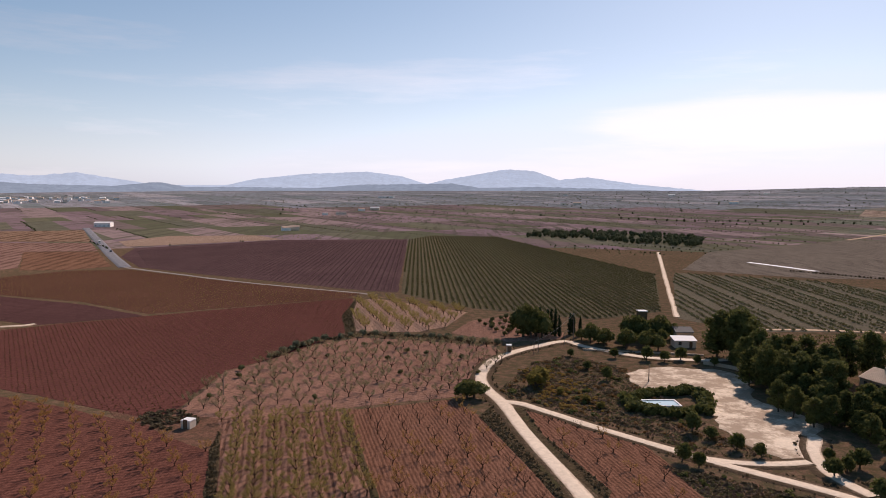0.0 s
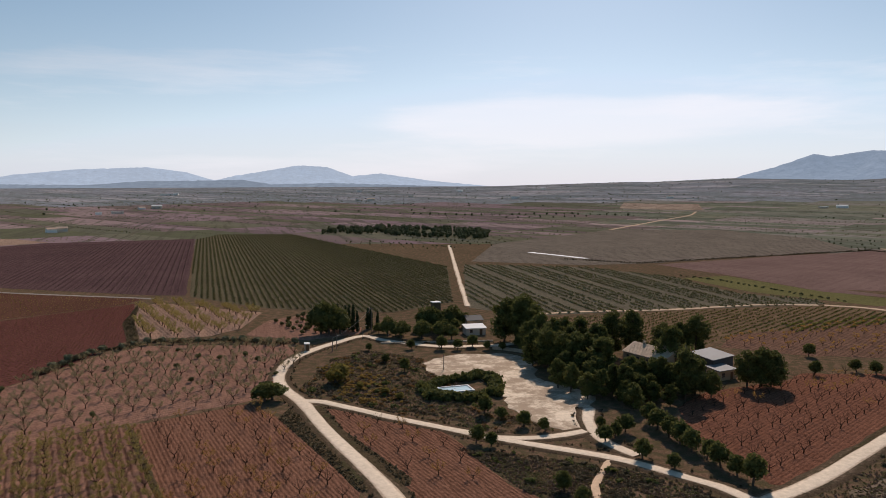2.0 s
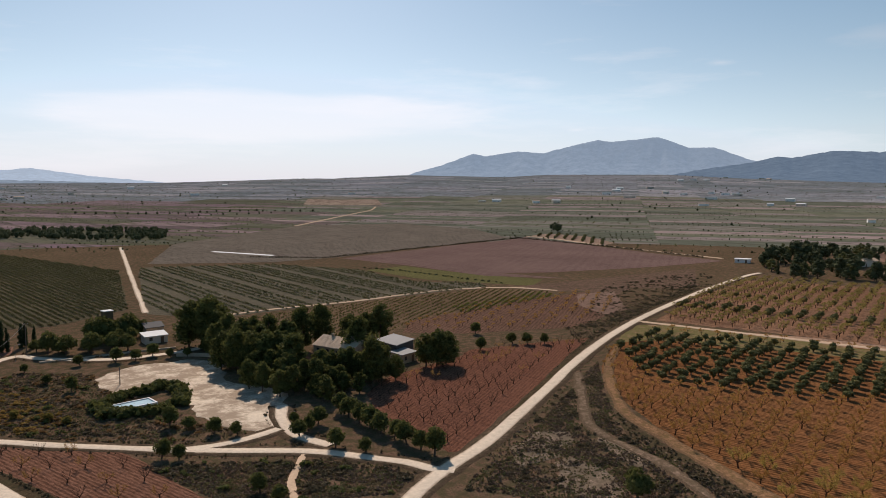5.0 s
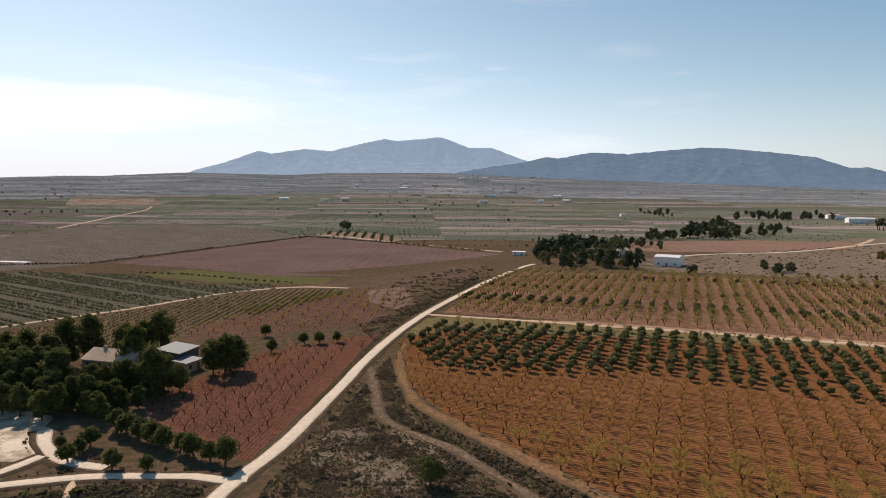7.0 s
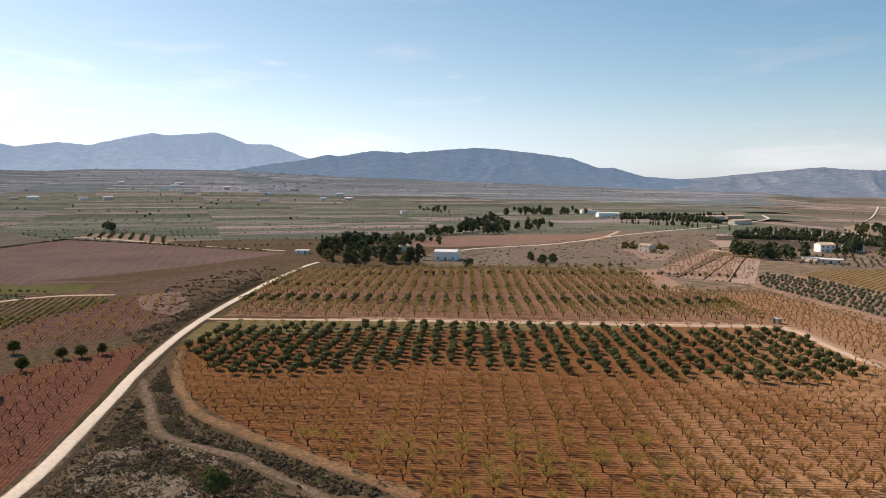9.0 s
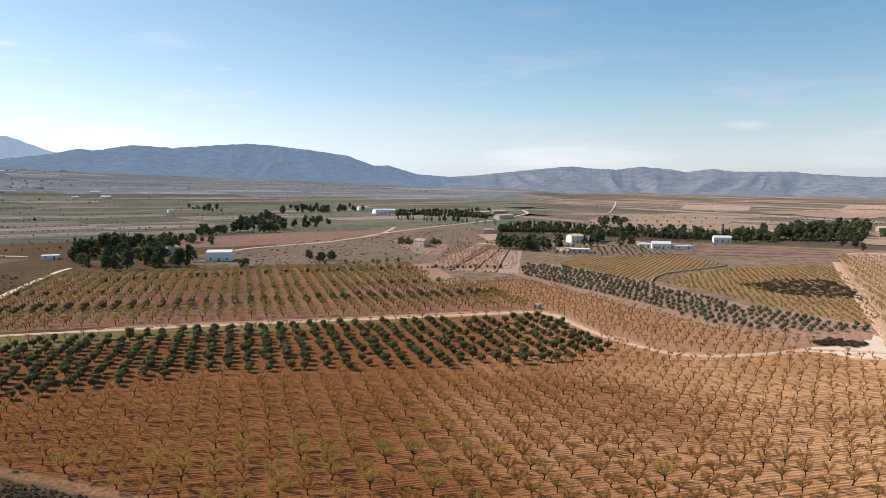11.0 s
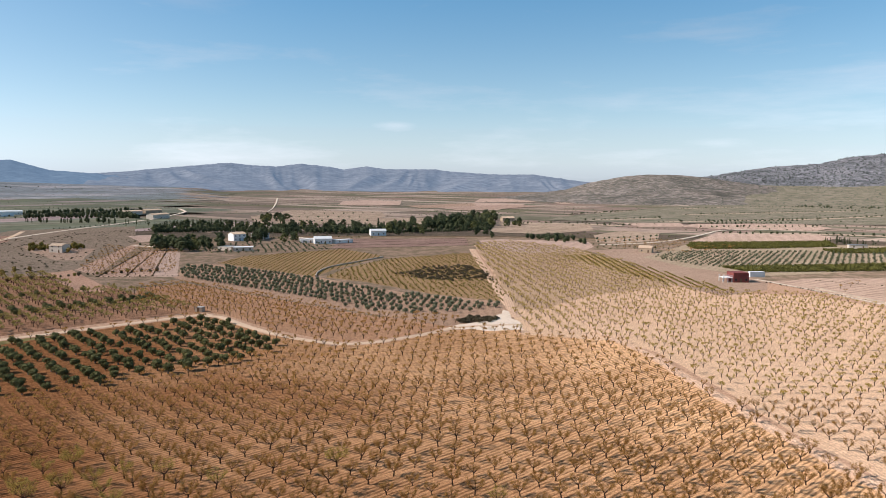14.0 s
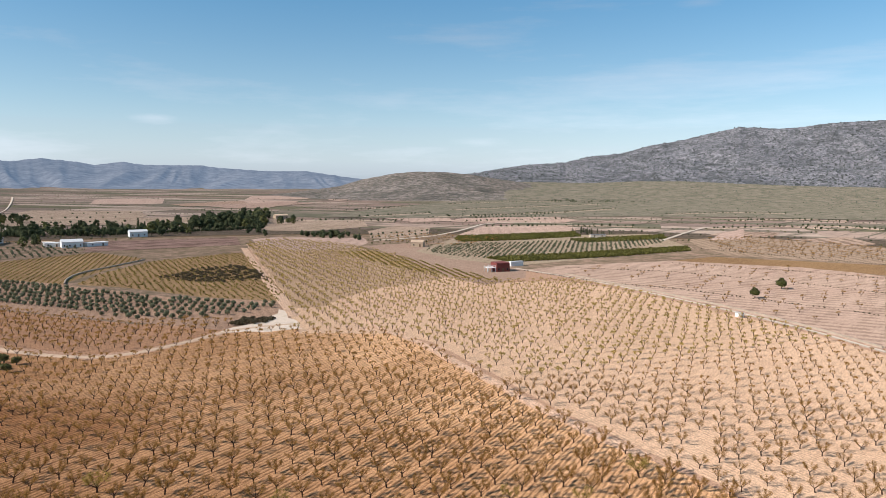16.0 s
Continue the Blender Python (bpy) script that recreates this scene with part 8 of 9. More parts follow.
def roof_bm(w, d, h, rise, over, kind):
    """A roof with thickness over a plan from x -w/2..w/2, y 0..d. The ridge of a gable runs along x."""
    t = 0.18
    x0, x1, y0, y1 = -w / 2 - over, w / 2 + over, -over, d + over
    if kind == "flat":
        return box_bm(x0, y0, h, x1, y1, h + 0.25, 0.03)
    if kind == "shed":
        prof = [(y0, h), (y1, h + rise)]
    else:
        prof = [(y0, h - over * rise / (d / 2)), (d / 2, h + rise), (y1, h - over * rise / (d / 2))]
    bm = bmesh.new()
    rows = []
    for x in (x0, x1):
        rows.append([bm.verts.new((x, y, z)) for y, z in prof] + [bm.verts.new((x, y, z + t)) for y, z in reversed(prof)])
    n = len(rows[0])
    for i in range(n):
        bm.faces.new((rows[0][i], rows[1][i], rows[1][(i + 1) % n], rows[0][(i + 1) % n]))
    bm.faces.new(rows[0][::-1])
    bm.faces.new(rows[1])
    return bm


def wall_bm(w, d, h, rise, kind):
    bm = bmesh.new()
    x0, x1 = -w / 2, w / 2
    if kind == "gable":
        prof = [(0, -0.3), (d, -0.3), (d, h), (d / 2, h + rise), (0, h)]
    elif kind == "shed":
        prof = [(0, -0.3), (d, -0.3), (d, h + rise), (0, h)]
    else:
        prof = [(0, -0.3), (d, -0.3), (d, h), (0, h)]
    a = [bm.verts.new((x0, y, z)) for y, z in prof]
    b = [bm.verts.new((x1, y, z)) for y, z in prof]
    n = len(prof)
    for i in range(n):
        bm.faces.new((a[i], b[i], b[(i + 1) % n], a[(i + 1) % n]))
    bm.faces.new(a[::-1])
    bm.faces.new(b)
    return bm


def house(name, p0, p1, depth, h, label, category="house", kind="gable", rise=1.4, wall=None, roof=None, windows=0, storeys=1, door=True, chimney=0, over=0.3, group="", end_windows=0):
    """A building whose near wall stands on the line p0 to p1; it reaches `depth` metres away from it."""
    a, b = Vector((*p0, 0)), Vector((*p1, 0))
    u = (b - a).normalized()
    mid = (a + b) / 2
    w = (b - a).length
    e = new(name)
    e.matrix_basis = pose(mid.x, mid.y, terrain(mid.x, mid.y), 0, 0, math.degrees(math.atan2(u.y, u.x)))
    tagged(e, label, category, group)
    part("wall", wall_bm(w, depth, h, rise, kind), wall or M_WHITEWALL, e)
    rf = part("roof", roof_bm(w, depth, h, rise, over, kind), roof or M_TILE, e)
    if roof is None and kind == "gable" and w > 7:
        n = int(w / 0.38)
        for i in range(n):
            x = -w / 2 + (i + 0.5) * w / n
            for sgn in (0, 1):
                bm = bmesh.new()
                y_e, z_e = (-over, h - over * rise / (depth / 2)) if sgn == 0 else (depth + over, h - over * rise / (depth / 2))
                A, B = Vector((x, y_e, z_e + 0.17)), Vector((x, depth / 2, h + rise + 0.17))
                for q in (A, B):
                    for k in range(4):
                        an = math.pi * k / 3
                        bm.verts.new(q + Vector((math.cos(an) * 0.13, 0, math.sin(an) * 0.07)))
                v = list(bm.verts)
                for k in range(3):
                    bm.faces.new((v[k], v[k + 1], v[k + 5], v[k + 4]))
                part("tile_course", bm, M_TILE, rf)
    for c in range(chimney):
        x = -w * 0.25 + c * w * 0.5
        ch = part("chimney", box_bm(x - 0.35, depth * 0.45, h, x + 0.35, depth * 0.45 + 0.7, h + rise + 0.9, 0.04), wall or M_WHITEWALL, rf)
    for s in range(storeys):
        for i in range(windows):
            x = -w / 2 + (i + 0.5) * w / windows
            z = 0.9 + s * 2.7
            if door and s == 0 and i == windows // 2:
                dr = part("door", box_bm(x - 0.5, -0.05, 0, x + 0.5, 0.05, 2.05, 0.01), M_WOODWORK, e)
                continue
            wn = part("window", box_bm(x - 0.5, -0.04, z, x + 0.5, 0.03, z + 1.15, 0.01), M_WOODWORK, e)
            part("pane", box_bm(x - 0.42, -0.05, z + 0.08, x + 0.42, -0.042, z + 1.07), M_GLASS, wn)
    for i in range(end_windows):
        for sx in (-1, 1):
            y = (i + 0.5) * depth / end_windows
            for s in range(storeys):
                z = 0.9 + s * 2.7
                xx = sx * w / 2
                wn = part("window", box_bm(xx - 0.04, y - 0.45, z, xx + 0.04, y + 0.45, z + 1.1, 0.01), M_WOODWORK, e)
                part("pane", box_bm(xx + sx * 0.042, y - 0.38, z + 0.08, xx + sx * 0.05, y + 0.38, z + 1.02), M_GLASS, wn)
    return e


house("farmhouse", (102.9, 171.3), (106.7, 157.9), 9.0, 5.4, "two-storey stone farmhouse with tan tiled roof", rise=2.0, wall=M_TANWALL, windows=4, storeys=2, chimney=2, roof=None, end_windows=2)
house("farm_shed", (122.5, 158.7), (131.5, 161.9), 7.0, 4.3, "tall farm shed with grey sheet roof", "shed", "shed", 0.9, M_DARKTIN, M_TIN, 0, 1, False)
house("lean_to", (120.9, 153.9), (127.0, 155.0), 4.5, 2.6, "low tan shed with pale sheet roof", "shed", "shed", 0.4, M_TANWALL, M_TIN, 2, 1)
house("pump_house", (75.4, 226.3), (82.3, 225.9), 5.0, 2.3, "low building with white sloping roof by the lane", "house", "shed", 0.6, M_CREAM, M_WHITEROOF, 2, 1)
house("garage", (78.7, 235.1), (84.5, 235.3), 6.0, 3.4, "grey gabled store behind the white roof", "shed", "gable", 1.2, M_TANWALL, M_DARKTIN)
house("water_tower", (70.8, 251.9), (73.8, 252.1), 2.8, 7.4, "slim dark tower with a white top", "tower", "flat", 0, M_SOOT, M_WHITEROOF, 1, 2, False, over=0.15)
house("field_hut", (-54.2, 144.4), (-52.1, 143.8), 2.2, 1.6, "tiny plastered field hut with flat roof", "hut", "flat", 0, M_CREAM, M_WHITEROOF, 1, 1, True, over=0.05)
house("roadside_booth", (20.3, 216.9), (21.7, 216.9), 1.8, 2.2, "small white meter booth beside the track", "booth", "flat", 0, M_STONE, M_WHITEROOF, 1, 1, True, over=0.15)
house("barn", (443.1, 118.4), (444.1, 103.6), 14.0, 5.6, "white barn with pale roof behind the orchard", "barn", "gable", 1.0, M_WHITEWALL, M_WHITEROOF, 3, 1)
house("lane_house", (453.4, 221.8), (456.2, 212.9), 6.0, 2.4, "low white house where the track ends", "house", "flat", 0, M_WHITEWALL, M_WHITEROOF, 2, 1)
house("stone_hut", (275.7, -52.9), (273.8, -55.0), 2.4, 1.7, "small stone hut at the bend of the path", "hut", "flat", 0, M_STONE, M_CONCRETE, 1, 1, True, over=0.1)
brick_house = house("brick_house", (229.5, -302.3), (225.8, -309.1), 8.0, 4.6, "dark red brick house with a white pillared porch", "house", "flat", 0, M_BRICK, M_BRICK, 3, 1, over=0.05)
_x = -(Vector((225.8, -309.1)) - Vector((229.5, -302.3))).length / 2
part("porch_floor", box_bm(_x - 5.2, 0.4, 2.3, _x - 0.02, 5.6, 2.5, 0.02), M_WHITEWALL, brick_house, "white concrete porch floor")
for _px in (_x - 5.0, _x - 2.6, _x - 0.5):
    for _py in (0.6, 5.3):
        part("pillar", box_bm(_px - 0.16, _py - 0.16, -0.2, _px + 0.16, _py + 0.16, 2.29, 0.02), M_WHITEWALL, brick_house, "white porch pillar")
        part("railing_post", box_bm(_px - 0.1, _py - 0.1, 2.51, _px + 0.1, _py + 0.1, 3.5, 0.02), M_WHITEWALL, brick_house, "white railing post")
part("railing", box_bm(_x - 5.2, 0.52, 3.51, _x - 0.3, 0.68, 3.62, 0.01), M_WHITEWALL, brick_house, "white porch railing")
house("container", (238.6, -327.6), (235.0, -334.8), 2.6, 2.6, "white site container beside brick house", "container", "flat", 0, M_WHITEWALL, M_WHITEROOF, 0, 1, False, over=0.02)
house("meter_box", (90.5, -264.2), (87.9, -263.1), 1.5, 1.5, "small white meter hut beside the lane", "hut", "flat", 0, M_WHITEWALL, M_CONCRETE, 0, 1, False, over=0.05)
house("tan_house", (547.8, -11.4), (541.1, -18.9), 8.0, 4.6, "tan house with tiled roof among shrubs", wall=M_CREAM, windows=2, storeys=2)
house("villa", (579.8, -143.2), (583.1, -154.0), 9.0, 5.6, "white two-storey villa with tiled roof", wall=M_WHITEWALL, windows=3, storeys=2)
house("villa_annexe", (590.9, -164.1), (594.8, -176.7), 7.0, 4.0, "long white annexe of the villa", kind="flat", wall=M_WHITEWALL, roof=M_WHITEROOF, windows=4)
house("white_villa", (526.9, -192.5), (523.7, -205.6), 9.0, 4.0, "white villa with low pale roof", kind="gable", rise=1.6, wall=M_WHITEWALL, roof=M_WHITEROOF, windows=4)
house("villa_wing", (539.1, -185.3), (536.7, -195.6), 7.0, 2.8, "low white wing of the villa", kind="flat", wall=M_WHITEWALL, roof=M_WHITEROOF, windows=2)
house("villa_wing", (523.0, -208.2), (524.5, -223.4), 6.0, 2.6, "low white garden wing", kind="flat", wall=M_WHITEWALL, roof=M_WHITEROOF, windows=2)
house("long_house", (584.9, -267.1), (581.6, -280.7), 8.0, 4.2, "long white house before the grove", kind="gable", wall=M_WHITEWALL, roof=M_WHITEROOF, windows=3)
house("plot_house", (496.9, -122.5), (493.8, -135.2), 8.0, 2.7, "low cream house among olives", kind="flat", wall=M_CREAM, roof=M_WHITEROOF, windows=3)
house("plot_house", (512.1, -115.0), (501.4, -121.9), 7.0, 2.7, "low cream house with patio", kind="flat", wall=M_CREAM, roof=M_CONCRETE, windows=2)
house("cream_house", (944.4, -134.5), (965.0, -157.4), 10.0, 5.0, "cream house beside the lane", wall=M_CREAM, windows=3)
house("farm_hall", (1061.2, 34.4), (1069.1, 15.2), 14.0, 6.0, "large white farm hall beside trees", kind="gable", wall=M_WHITEWALL, roof=M_WHITEROOF, windows=2)
house("warehouse", (-436.1, 886.7), (-417.2, 890.0), 16.0, 5.0, "long low white warehouse by the country road", "warehouse", "gable", 1.2, M_WHITEWALL, M_WHITEROOF, 4)
house("grove_house", (484.5, 160.3), (501.7, 151.6), 8.0, 3.6, "tan farmhouse half hidden among trees", wall=M_CREAM, windows=3)
house("villa", (1050.1, -109.3), (1068.0, -138.7), 9.0, 4.5, "tan villa with red-brown roof by the lane", wall=M_CREAM, windows=3)
house("villa", (1068.1, -143.0), (1086.6, -167.5), 9.0, 5.0, "tan villa with red-brown roof by the lane", wall=M_TANWALL, windows=3)
house("farm_hall", (1157.5, 57.0), (1160.2, 36.6), 12.0, 4.0, "grey-white farm hall behind trees", kind="gable", wall=M_WHITEWALL, roof=M_TIN, windows=2)
house("farm_hall", (1107.5, 33.2), (1110.2, 5.7), 12.0, 4.0, "grey-white farm hall behind trees", kind="gable", wall=M_WHITEWALL, roof=M_WHITEROOF, windows=3)
house("ruin", (1168.6, 64.8), (1175.9, 49.0), 10.0, 5.0, "white house behind trees", kind="gable", wall=M_WHITEWALL, roof=M_TILE, windows=2)
house("hill_house", (718.6, -506.4), (715.3, -521.8), 8.0, 4.2, "tan villa on the slope", wall=M_TANWALL, windows=3)
house("slope_house", (361.4, -371.8), (353.6, -376.5), 6.0, 3.4, "low stone house behind cypresses", wall=M_TANWALL, windows=2)
house("plot_shed", (308.3, -539.1), (299.2, -548.3), 5.0, 2.6, "low shed by the irrigated plot", "shed", "flat", 0, M_CREAM, M_TIN, 2)


def village(name, poly, n, seed, s, label):
    """Far houses: walls with pitched roofs."""
    P = random_points(poly, n * 3, seed)[:n]
    rs = np.random.default_rng(seed)
    for q in P:
        w, d, h = rs.uniform(8, 18) * s, rs.uniform(7, 11) * s, rs.uniform(3.5, 6.5) * s
        t = rs.uniform(-0.5, 0.5)
        view = math.atan2(q[0], q[1])
        u = Vector((math.cos(view + t), -math.sin(view + t), 0)) * w / 2
        house(name, (q[0] - u.x, q[1] - u.y), (q[0] + u.x, q[1] + u.y), d, h, label, "house", "gable" if rs.random() < 0.7 else "flat", 1.5, M_WHITEWALL if rs.random() < 0.7 else M_CREAM, M_WHITEROOF if rs.random() < 0.35 else M_DARKTIN if rs.random() < 0.1 else M_TILE_FAR, 0, 1, False, group=name + " houses")


M_TILE_FAR = plain("far_tiles", (0.42, 0.30, 0.22), 0.85, 0.15, 0.3)
village("town_house", [(-1387.7, 2229.4), (-1241.1, 2354.5), (-968.5, 2162.9), (-852.4, 1869.9), (-1014.1, 1813.7), (-1098.4, 1763.7)], 60, 71, 1.0, "pale house of the distant town")
village("village_house", [(3640.0, 2095.3), (3878.7, 1611.1), (3878.7, 1611.2), (3639.9, 2095.6)], 26, 74, 1.0, "white house at the foot of the mountain")



def lone_house(x, y, w, seed, label, group):
    """A far house square to the view, with a pitched or flat roof."""
    rs = np.random.default_rng(seed)
    view = math.atan2(x, y) + rs.uniform(-0.4, 0.4)
    u = Vector((math.cos(view), -math.sin(view))) * w / 2
    flat = rs.random() < 0.35
    house("plain_house", (x - u.x, y - u.y), (x + u.x, y + u.y), rs.uniform(7, 10), rs.uniform(3.2, 5.8), label, "house", "flat" if flat else "gable", 1.6, M_WHITEWALL if rs.random() < 0.75 else M_CREAM, M_WHITEROOF if flat or rs.random() < 0.5 else M_TILE_FAR, 2 if w > 14 else 0, 1, False, group=group)


FOOT_HOUSES = [(1067.2, 1079.5, 14.5), (1093.3, 1064.6, 19.4), (1111.9, 967.6, 14.1), (1138.4, 936.4, 16.4), (1724.3, 1188.1, 19.3), (1626.1, 1133.3, 22.2), (1487.0, 1066.6, 20.4), (1393.7, 934.5, 26.4), (1656.0, 1320.4, 13.5), (1497.3, 792.4, 25.0), (1279.1, 691.4, 18.5), (1590.6, 913.0, 17.5), (1726.8, 914.6, 15.6), (1700.3, 861.4, 21.2), (1705.6, 832.6, 21.2), (1800.9, 1137.3, 20.7), (1604.0, 969.1, 14.9), (2341.5, 1356.3, 21.5), (2456.8, 1372.2, 22.9), (2530.5, 1362.6, 22.9), (2997.5, 1522.4, 21.4), (3256.3, 1520.9, 22.9), (3148.0, 1431.0, 24.5), (3060.5, 1362.2, 21.3), (1564.7, 649.1, 18.9), (1420.1, 569.4, 17.1), (1385.3, 610.8, 12.1), (1886.6, 567.2, 32.6), (1725.1, 847.4, 21.4), (1044.2, 326.4, 8.7)]
for _k, (_x, _y, _w) in enumerate(FOOT_HOUSES):
    lone_house(_x, _y, _w, 900 + _k, "white house on the plain before the mountains", "houses before the mountains")
PLAIN_HOUSES = [(-200.5, 2385.6, 34.0), (-172.4, 2383.8, 15.2), (318.2, 1867.1, 15.1), (352.6, 1865.0, 21.2), (755.4, 1845.4, 22.2), (803.9, 2499.9, 22.0), (456.9, 2659.0, 18.5), (1135.6, 2495.8, 18.8), (1076.8, 1587.2, 18.4), (-145.6, 1519.0, 19.4), (-168.2, 1488.5, 11.9), (-214.2, 1292.4, 10.4), (-187.7, 1316.7, 19.1), (-186.9, 849.7, 9.7), (-179.2, 859.5, 11.2), (516.0, 2083.1, 13.7)]
for _k, (_x, _y, _w) in enumerate(PLAIN_HOUSES):
    lone_house(_x, _y, _w, 950 + _k, "pale farmhouse out on the plain", "farmhouses on the plain")
# pool
def pool():
    a, b, c = Vector((*(47.5, 161.5), 0)), Vector((*(55.7, 161.8), 0)), Vector((*(55.4, 166.3), 0))
    u = (b - a).normalized()
    n = Vector((-u.y, u.x, 0))
    w, d = (b - a).length, 4.2
    e = new("swimming_pool")
    e.matrix_basis = pose(a.x, a.y, 0, 0, 0, math.degrees(math.atan2(u.y, u.x)))
    tagged(e, "raised rectangular pool with pale water and white rim", "pool")
    rim = bmesh.new()
    for x0, y0, x1, y1 in ((-0.4, -0.4, w + 0.4, 0), (-0.4, d, w + 0.4, d + 0.4), (-0.4, 0, 0, d), (w, 0, w + 0.4, d)):
        q = box_bm(x0, y0, -0.2, x1, y1, 0.75, 0.03)
        me = bpy.data.meshes.new("t")
        q.to_mesh(me)
        q.free()
        rim.from_mesh(me)
        bpy.data.meshes.remove(me)
    part("rim", rim, M_WHITEWALL, e)
    part("water", box_bm(0, 0, -0.2, w, d, 0.55), M_WATER, e)


pool()


def low_wall(line, h, t, material, name, label):
    pts = smooth_line(line, 2.0)
    V, T = [], []
    n = len(pts)
    for i, q in enumerate(pts):
        dd = (pts[min(i + 1, n - 1)] - pts[max(i - 1, 0)]).normalized()
        s = Vector((dd.y, -dd.x, 0)) * t / 2
        z = terrain(q.x, q.y)
        for v, zz in ((q - s, -0.2), (q - s, h), (q + s, h), (q + s, -0.2)):
            V.append((v.x, v.y, z + zz + (0.03 * noise.noise(v * 0.7) if zz > 0 else 0)))
    for i in range(n - 1):
        for k in range(3):
            a = i * 4 + k
            T += [(a, a + 1, a + 5), (a, a + 5, a + 4)]
    T += [(0, 2, 1), (0, 3, 2), (4 * n - 4, 4 * n - 3, 4 * n - 2), (4 * n - 4, 4 * n - 2, 4 * n - 1)]
    ob = mesh_obj(name, V, T, [material])
    return tagged(ob, label, "wall")


low_wall([(44.8, 221.6), (51.0, 220.0), (57.8, 219.1), (66.6, 218.1), (80.8, 215.2)], 0.5, 0.4, M_STONE, "garden_wall", "low stone wall along the lane")
low_wall([(76.8, 204.6), (82.3, 199.8), (86.6, 192.5)], 1.0, 0.35, M_STONE, "garden_wall", "low stone wall behind young pines")
low_wall([(347.8, -127.3), (364.8, -135.4), (382.3, -149.6), (399.3, -174.8), (416.0, -198.6)], 0.8, 0.6, M_STONE, "terrace_wall", "dry-stone terrace wall curving round the vines")
low_wall([(197.9, -320.2), (128.2, -293.8), (90.8, -276.8), (60.9, -259.0), (39.9, -243.9)], 0.7, 0.5, M_STONE, "field_wall", "low dry-stone wall along the lane")


# poles and cable
def utility_pole(base, h, arm=True, label="weathered wooden utility pole"):
    e = new("utility_pole")
    e.matrix_basis = pose(*base, terrain(*base))
    tagged(e, label, "pole", "utility poles")
    V, T, M = limb((0, 0, -0.4), (0, 0, h), 0.14, 0.09, 8)
    mesh_obj("pole", V, T, [M_POLE], parent=e)
    if arm:
        part("crossarm", box_bm(-0.8, -0.06, h - 0.5, 0.8, 0.06, h - 0.36, 0.01), M_POLE, e)
        for x in (-0.7, 0, 0.7):
            V, T, M = limb((x, 0, h - 0.36), (x, 0, h - 0.2), 0.05, 0.035, 6)
            mesh_obj("insulator", V, T, [M_WHITEWALL], parent=e)
    return Vector((*base, terrain(*base) + h - 0.2))


def cable(a, b, sag, name="cable"):
    cu = bpy.data.curves.new(name, 'CURVE')
    cu.dimensions = '3D'
    sp = cu.splines.new('POLY')
    sp.points.add(16)
    for i, q in enumerate(sp.points):
        t = i / 16
        v = a.lerp(b, t)
        q.co = (v.x, v.y, v.z - sag * 4 * t * (1 - t), 1)
    cu.bevel_depth = 0.03
    cu.materials.append(M_CABLE)
    tagged(new(name, cu), "sagging overhead cable between poles", "cable")


pa = utility_pole((45.0, 239.0), 9.0)
pb = utility_pole((28.5, 215.5), 4.2, False, "short wooden service pole")
utility_pole((30.1, 217.8), 5.0, False, "short wooden service pole")
utility_pole((54.9, 184.3), 4.5, False, "thin pole in the clearing")
pe = utility_pole((87.8, 226.0), 6.5)
pf = utility_pole((89.3, 208.6), 4.0, False, "short pole beside the lane")
cable(pa, pb, 1.2)
cable(pe, pf, 1.0)
utility_pole((-52.8, 168.7), 5.0, False, "thin pole on the orchard edge")


def lamp_post(base, h):
    e = new("street_lamp")
    e.matrix_basis = pose(*base, 0)
    tagged(e, "thin grey street lamp by the lane", "lamp")
    V, T, M = limb((0, 0, -0.3), (0, 0, h), 0.07, 0.05, 6)
    mesh_obj("pole", V, T, [M_TIN], parent=e)
    V, T, M = limb((0, 0, h), (0.9, 0, h + 0.25), 0.04, 0.03, 6)
    mesh_obj("arm", V, T, [M_TIN], parent=e)
    part("head", box_bm(0.8, -0.12, h + 0.18, 1.4, 0.12, h + 0.32, 0.03), M_TIN, e)


lamp_post((40.2, 228.5), 4.5)


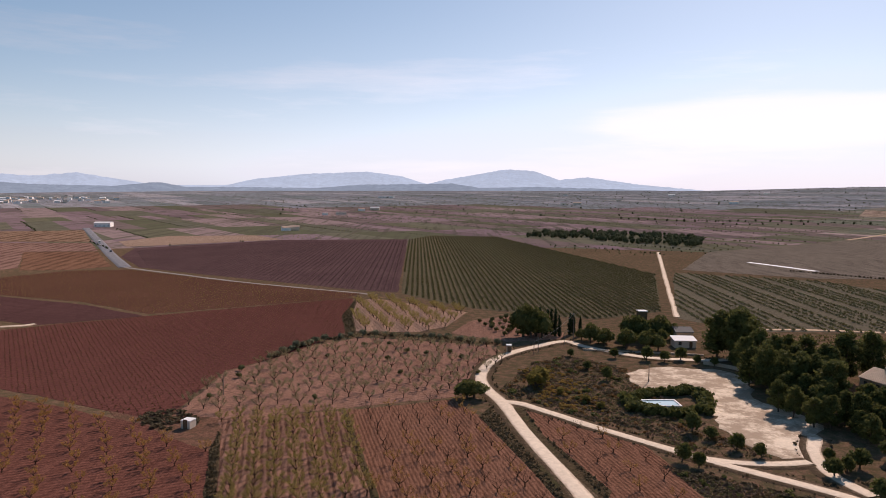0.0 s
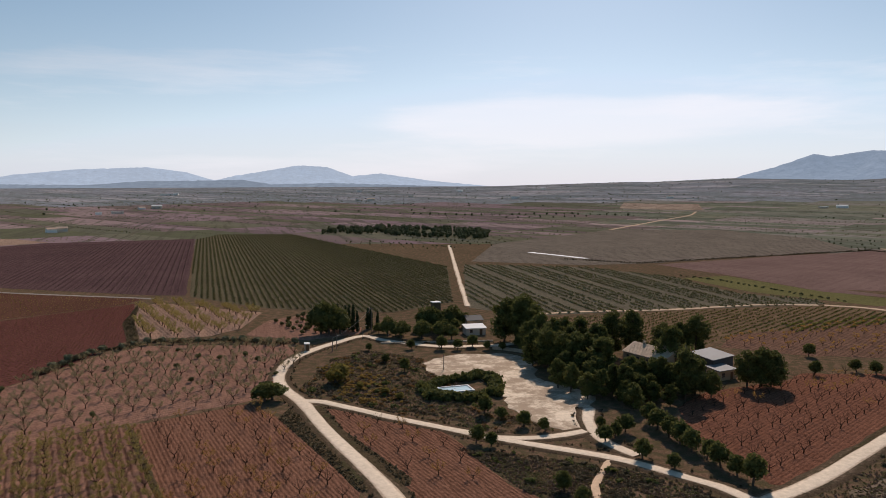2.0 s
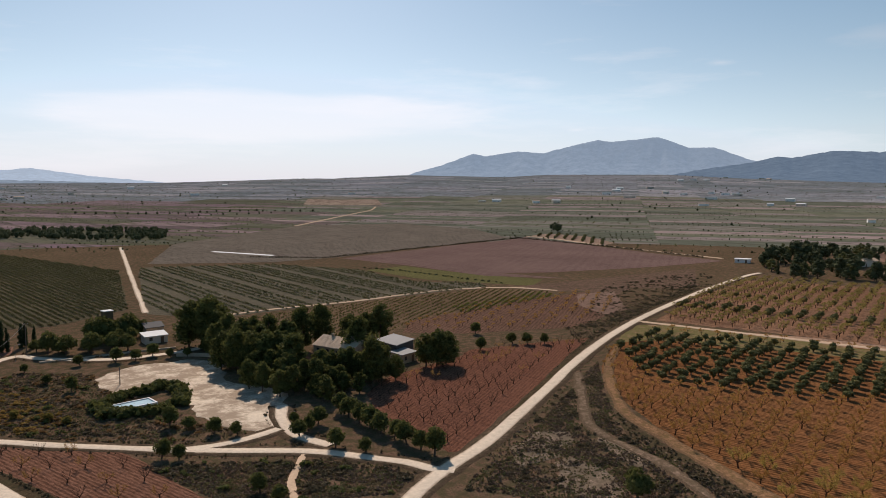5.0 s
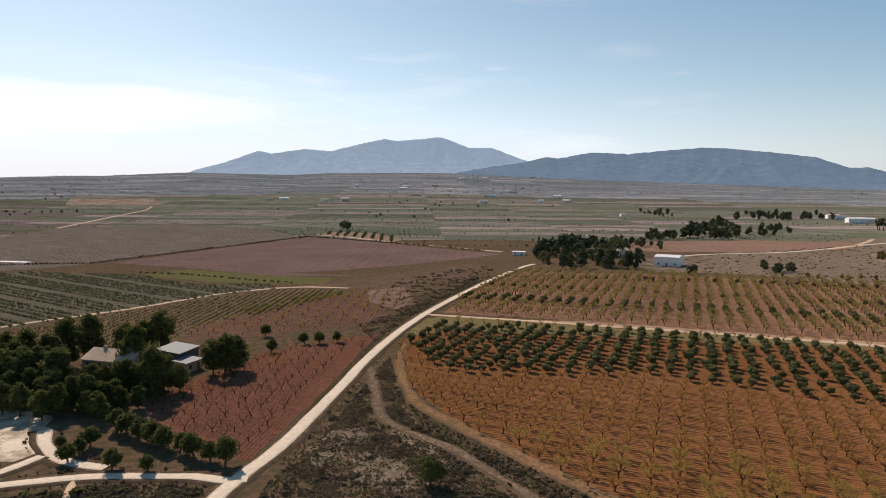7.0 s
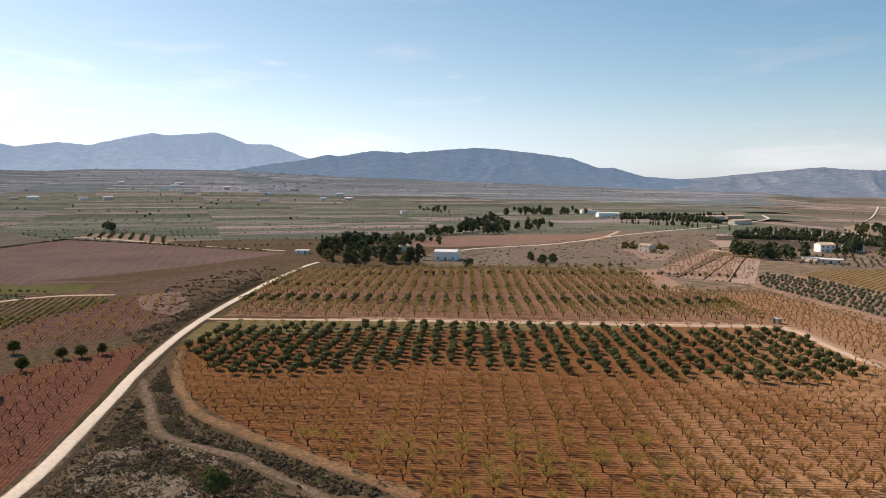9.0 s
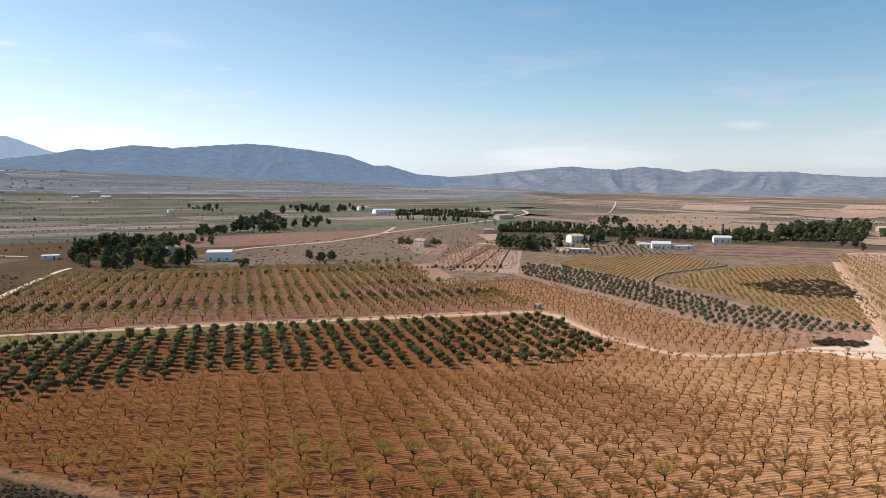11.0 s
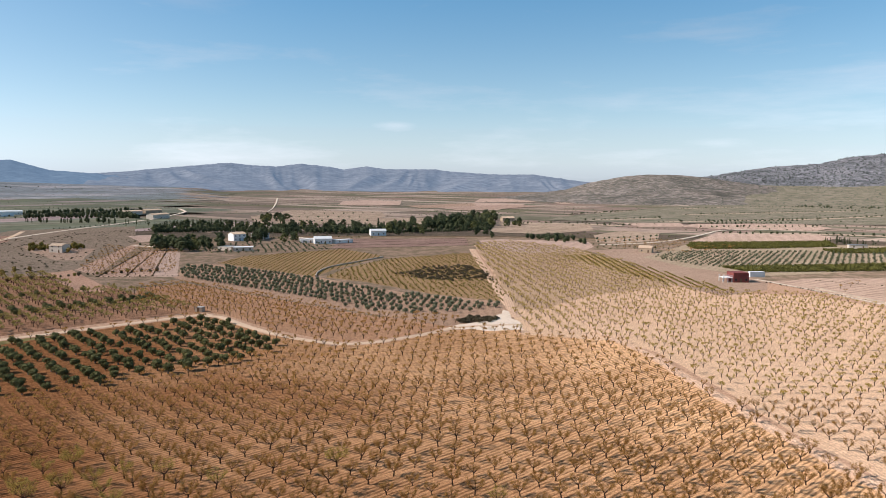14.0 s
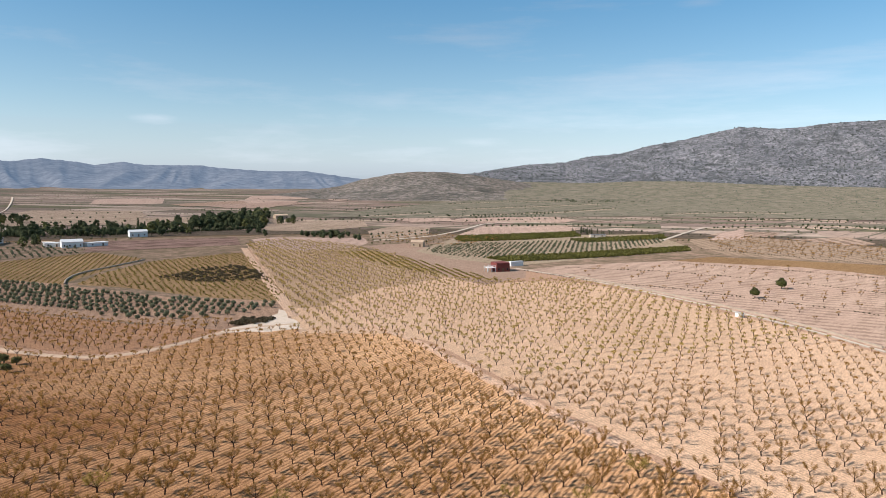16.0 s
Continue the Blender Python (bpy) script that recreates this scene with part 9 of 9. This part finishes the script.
def marker_post(base):
    e = new("marker_post")
    e.matrix_basis = pose(*base, 0)
    tagged(e, "red and white striped marker post at the bend", "post")
    red = plain("red_paint", (0.5, 0.05, 0.04), 0.5, 0.1, 2)
    for i in range(5):
        V, T, M = limb((0, 0, i * 0.4 - 0.05), (0, 0, i * 0.4 + 0.35), 0.07, 0.07, 8)
        mesh_obj("band", V, T, [red if i % 2 else M_WHITEWALL], parent=e)


marker_post((8.9, 182.7))


# ---- vehicles ----
def wheel_bm(x, y, r, w):
    bm = bmesh.new()
    bmesh.ops.create_cone(bm, cap_ends=True, segments=14, radius1=r, radius2=r, depth=w, matrix=Matrix.Translation((x, y, r)) @ Matrix.Rotation(math.pi / 2, 4, 'X'))
    return bm


def vehicle(name, at, towards, kind, label):
    a, b = Vector((*at, 0)), Vector((*towards, 0))
    u = b - a
    e = new(name)
    e.matrix_basis = pose(a.x, a.y, terrain(a.x, a.y) + 0.22, 0, 0, math.degrees(math.atan2(u.y, u.x)))
    tagged(e, label, "vehicle")
    paint = M_WHITEROOF if kind == "van" else plain("dark_paint", (0.06, 0.065, 0.08), 0.3, 0.05, 0.5, 0.5)
    L, W, H = (5.2, 1.95, 2.3) if kind == "van" else (4.2, 1.75, 1.45)
    part("body", box_bm(-L / 2, -W / 2, 0.3, L / 2, W / 2, H * (0.55 if kind == "car" else 0.5), 0.12), paint, e)
    cab = box_bm(-L / 2 + (0.1 if kind == "van" else 0.8), -W / 2 + 0.08, H * 0.5, L / 2 - 1.2, W / 2 - 0.08, H, 0.15)
    part("cabin", cab, paint, e)
    part("windscreen", box_bm(L / 2 - 1.24, -W / 2 + 0.2, H * 0.58, L / 2 - 1.17, W / 2 - 0.2, H * 0.9), M_GLASS, e)
    for x in (-L * 0.32, L * 0.32):
        for y in (-W / 2 + 0.1, W / 2 - 0.1):
            part("wheel", wheel_bm(x, y, 0.33, 0.22), M_DARKTIN, e)


vehicle("van", (-307.2, 634.0), (-232.3, 498.3), "van", "white delivery van on the country road")
vehicle("car", (-256.2, 546.3), (-446.5, 884.8), "car", "dark car on the country road")
# plastic-covered strip and long white line on the plain
ribbon("plastic_strip", [(222.9, 513.8), (233.1, 487.7), (243.5, 457.6)], 4.0, M_WHITEROOF, 0.3, 0.5, "long strip of white plastic mulch", "mulch")
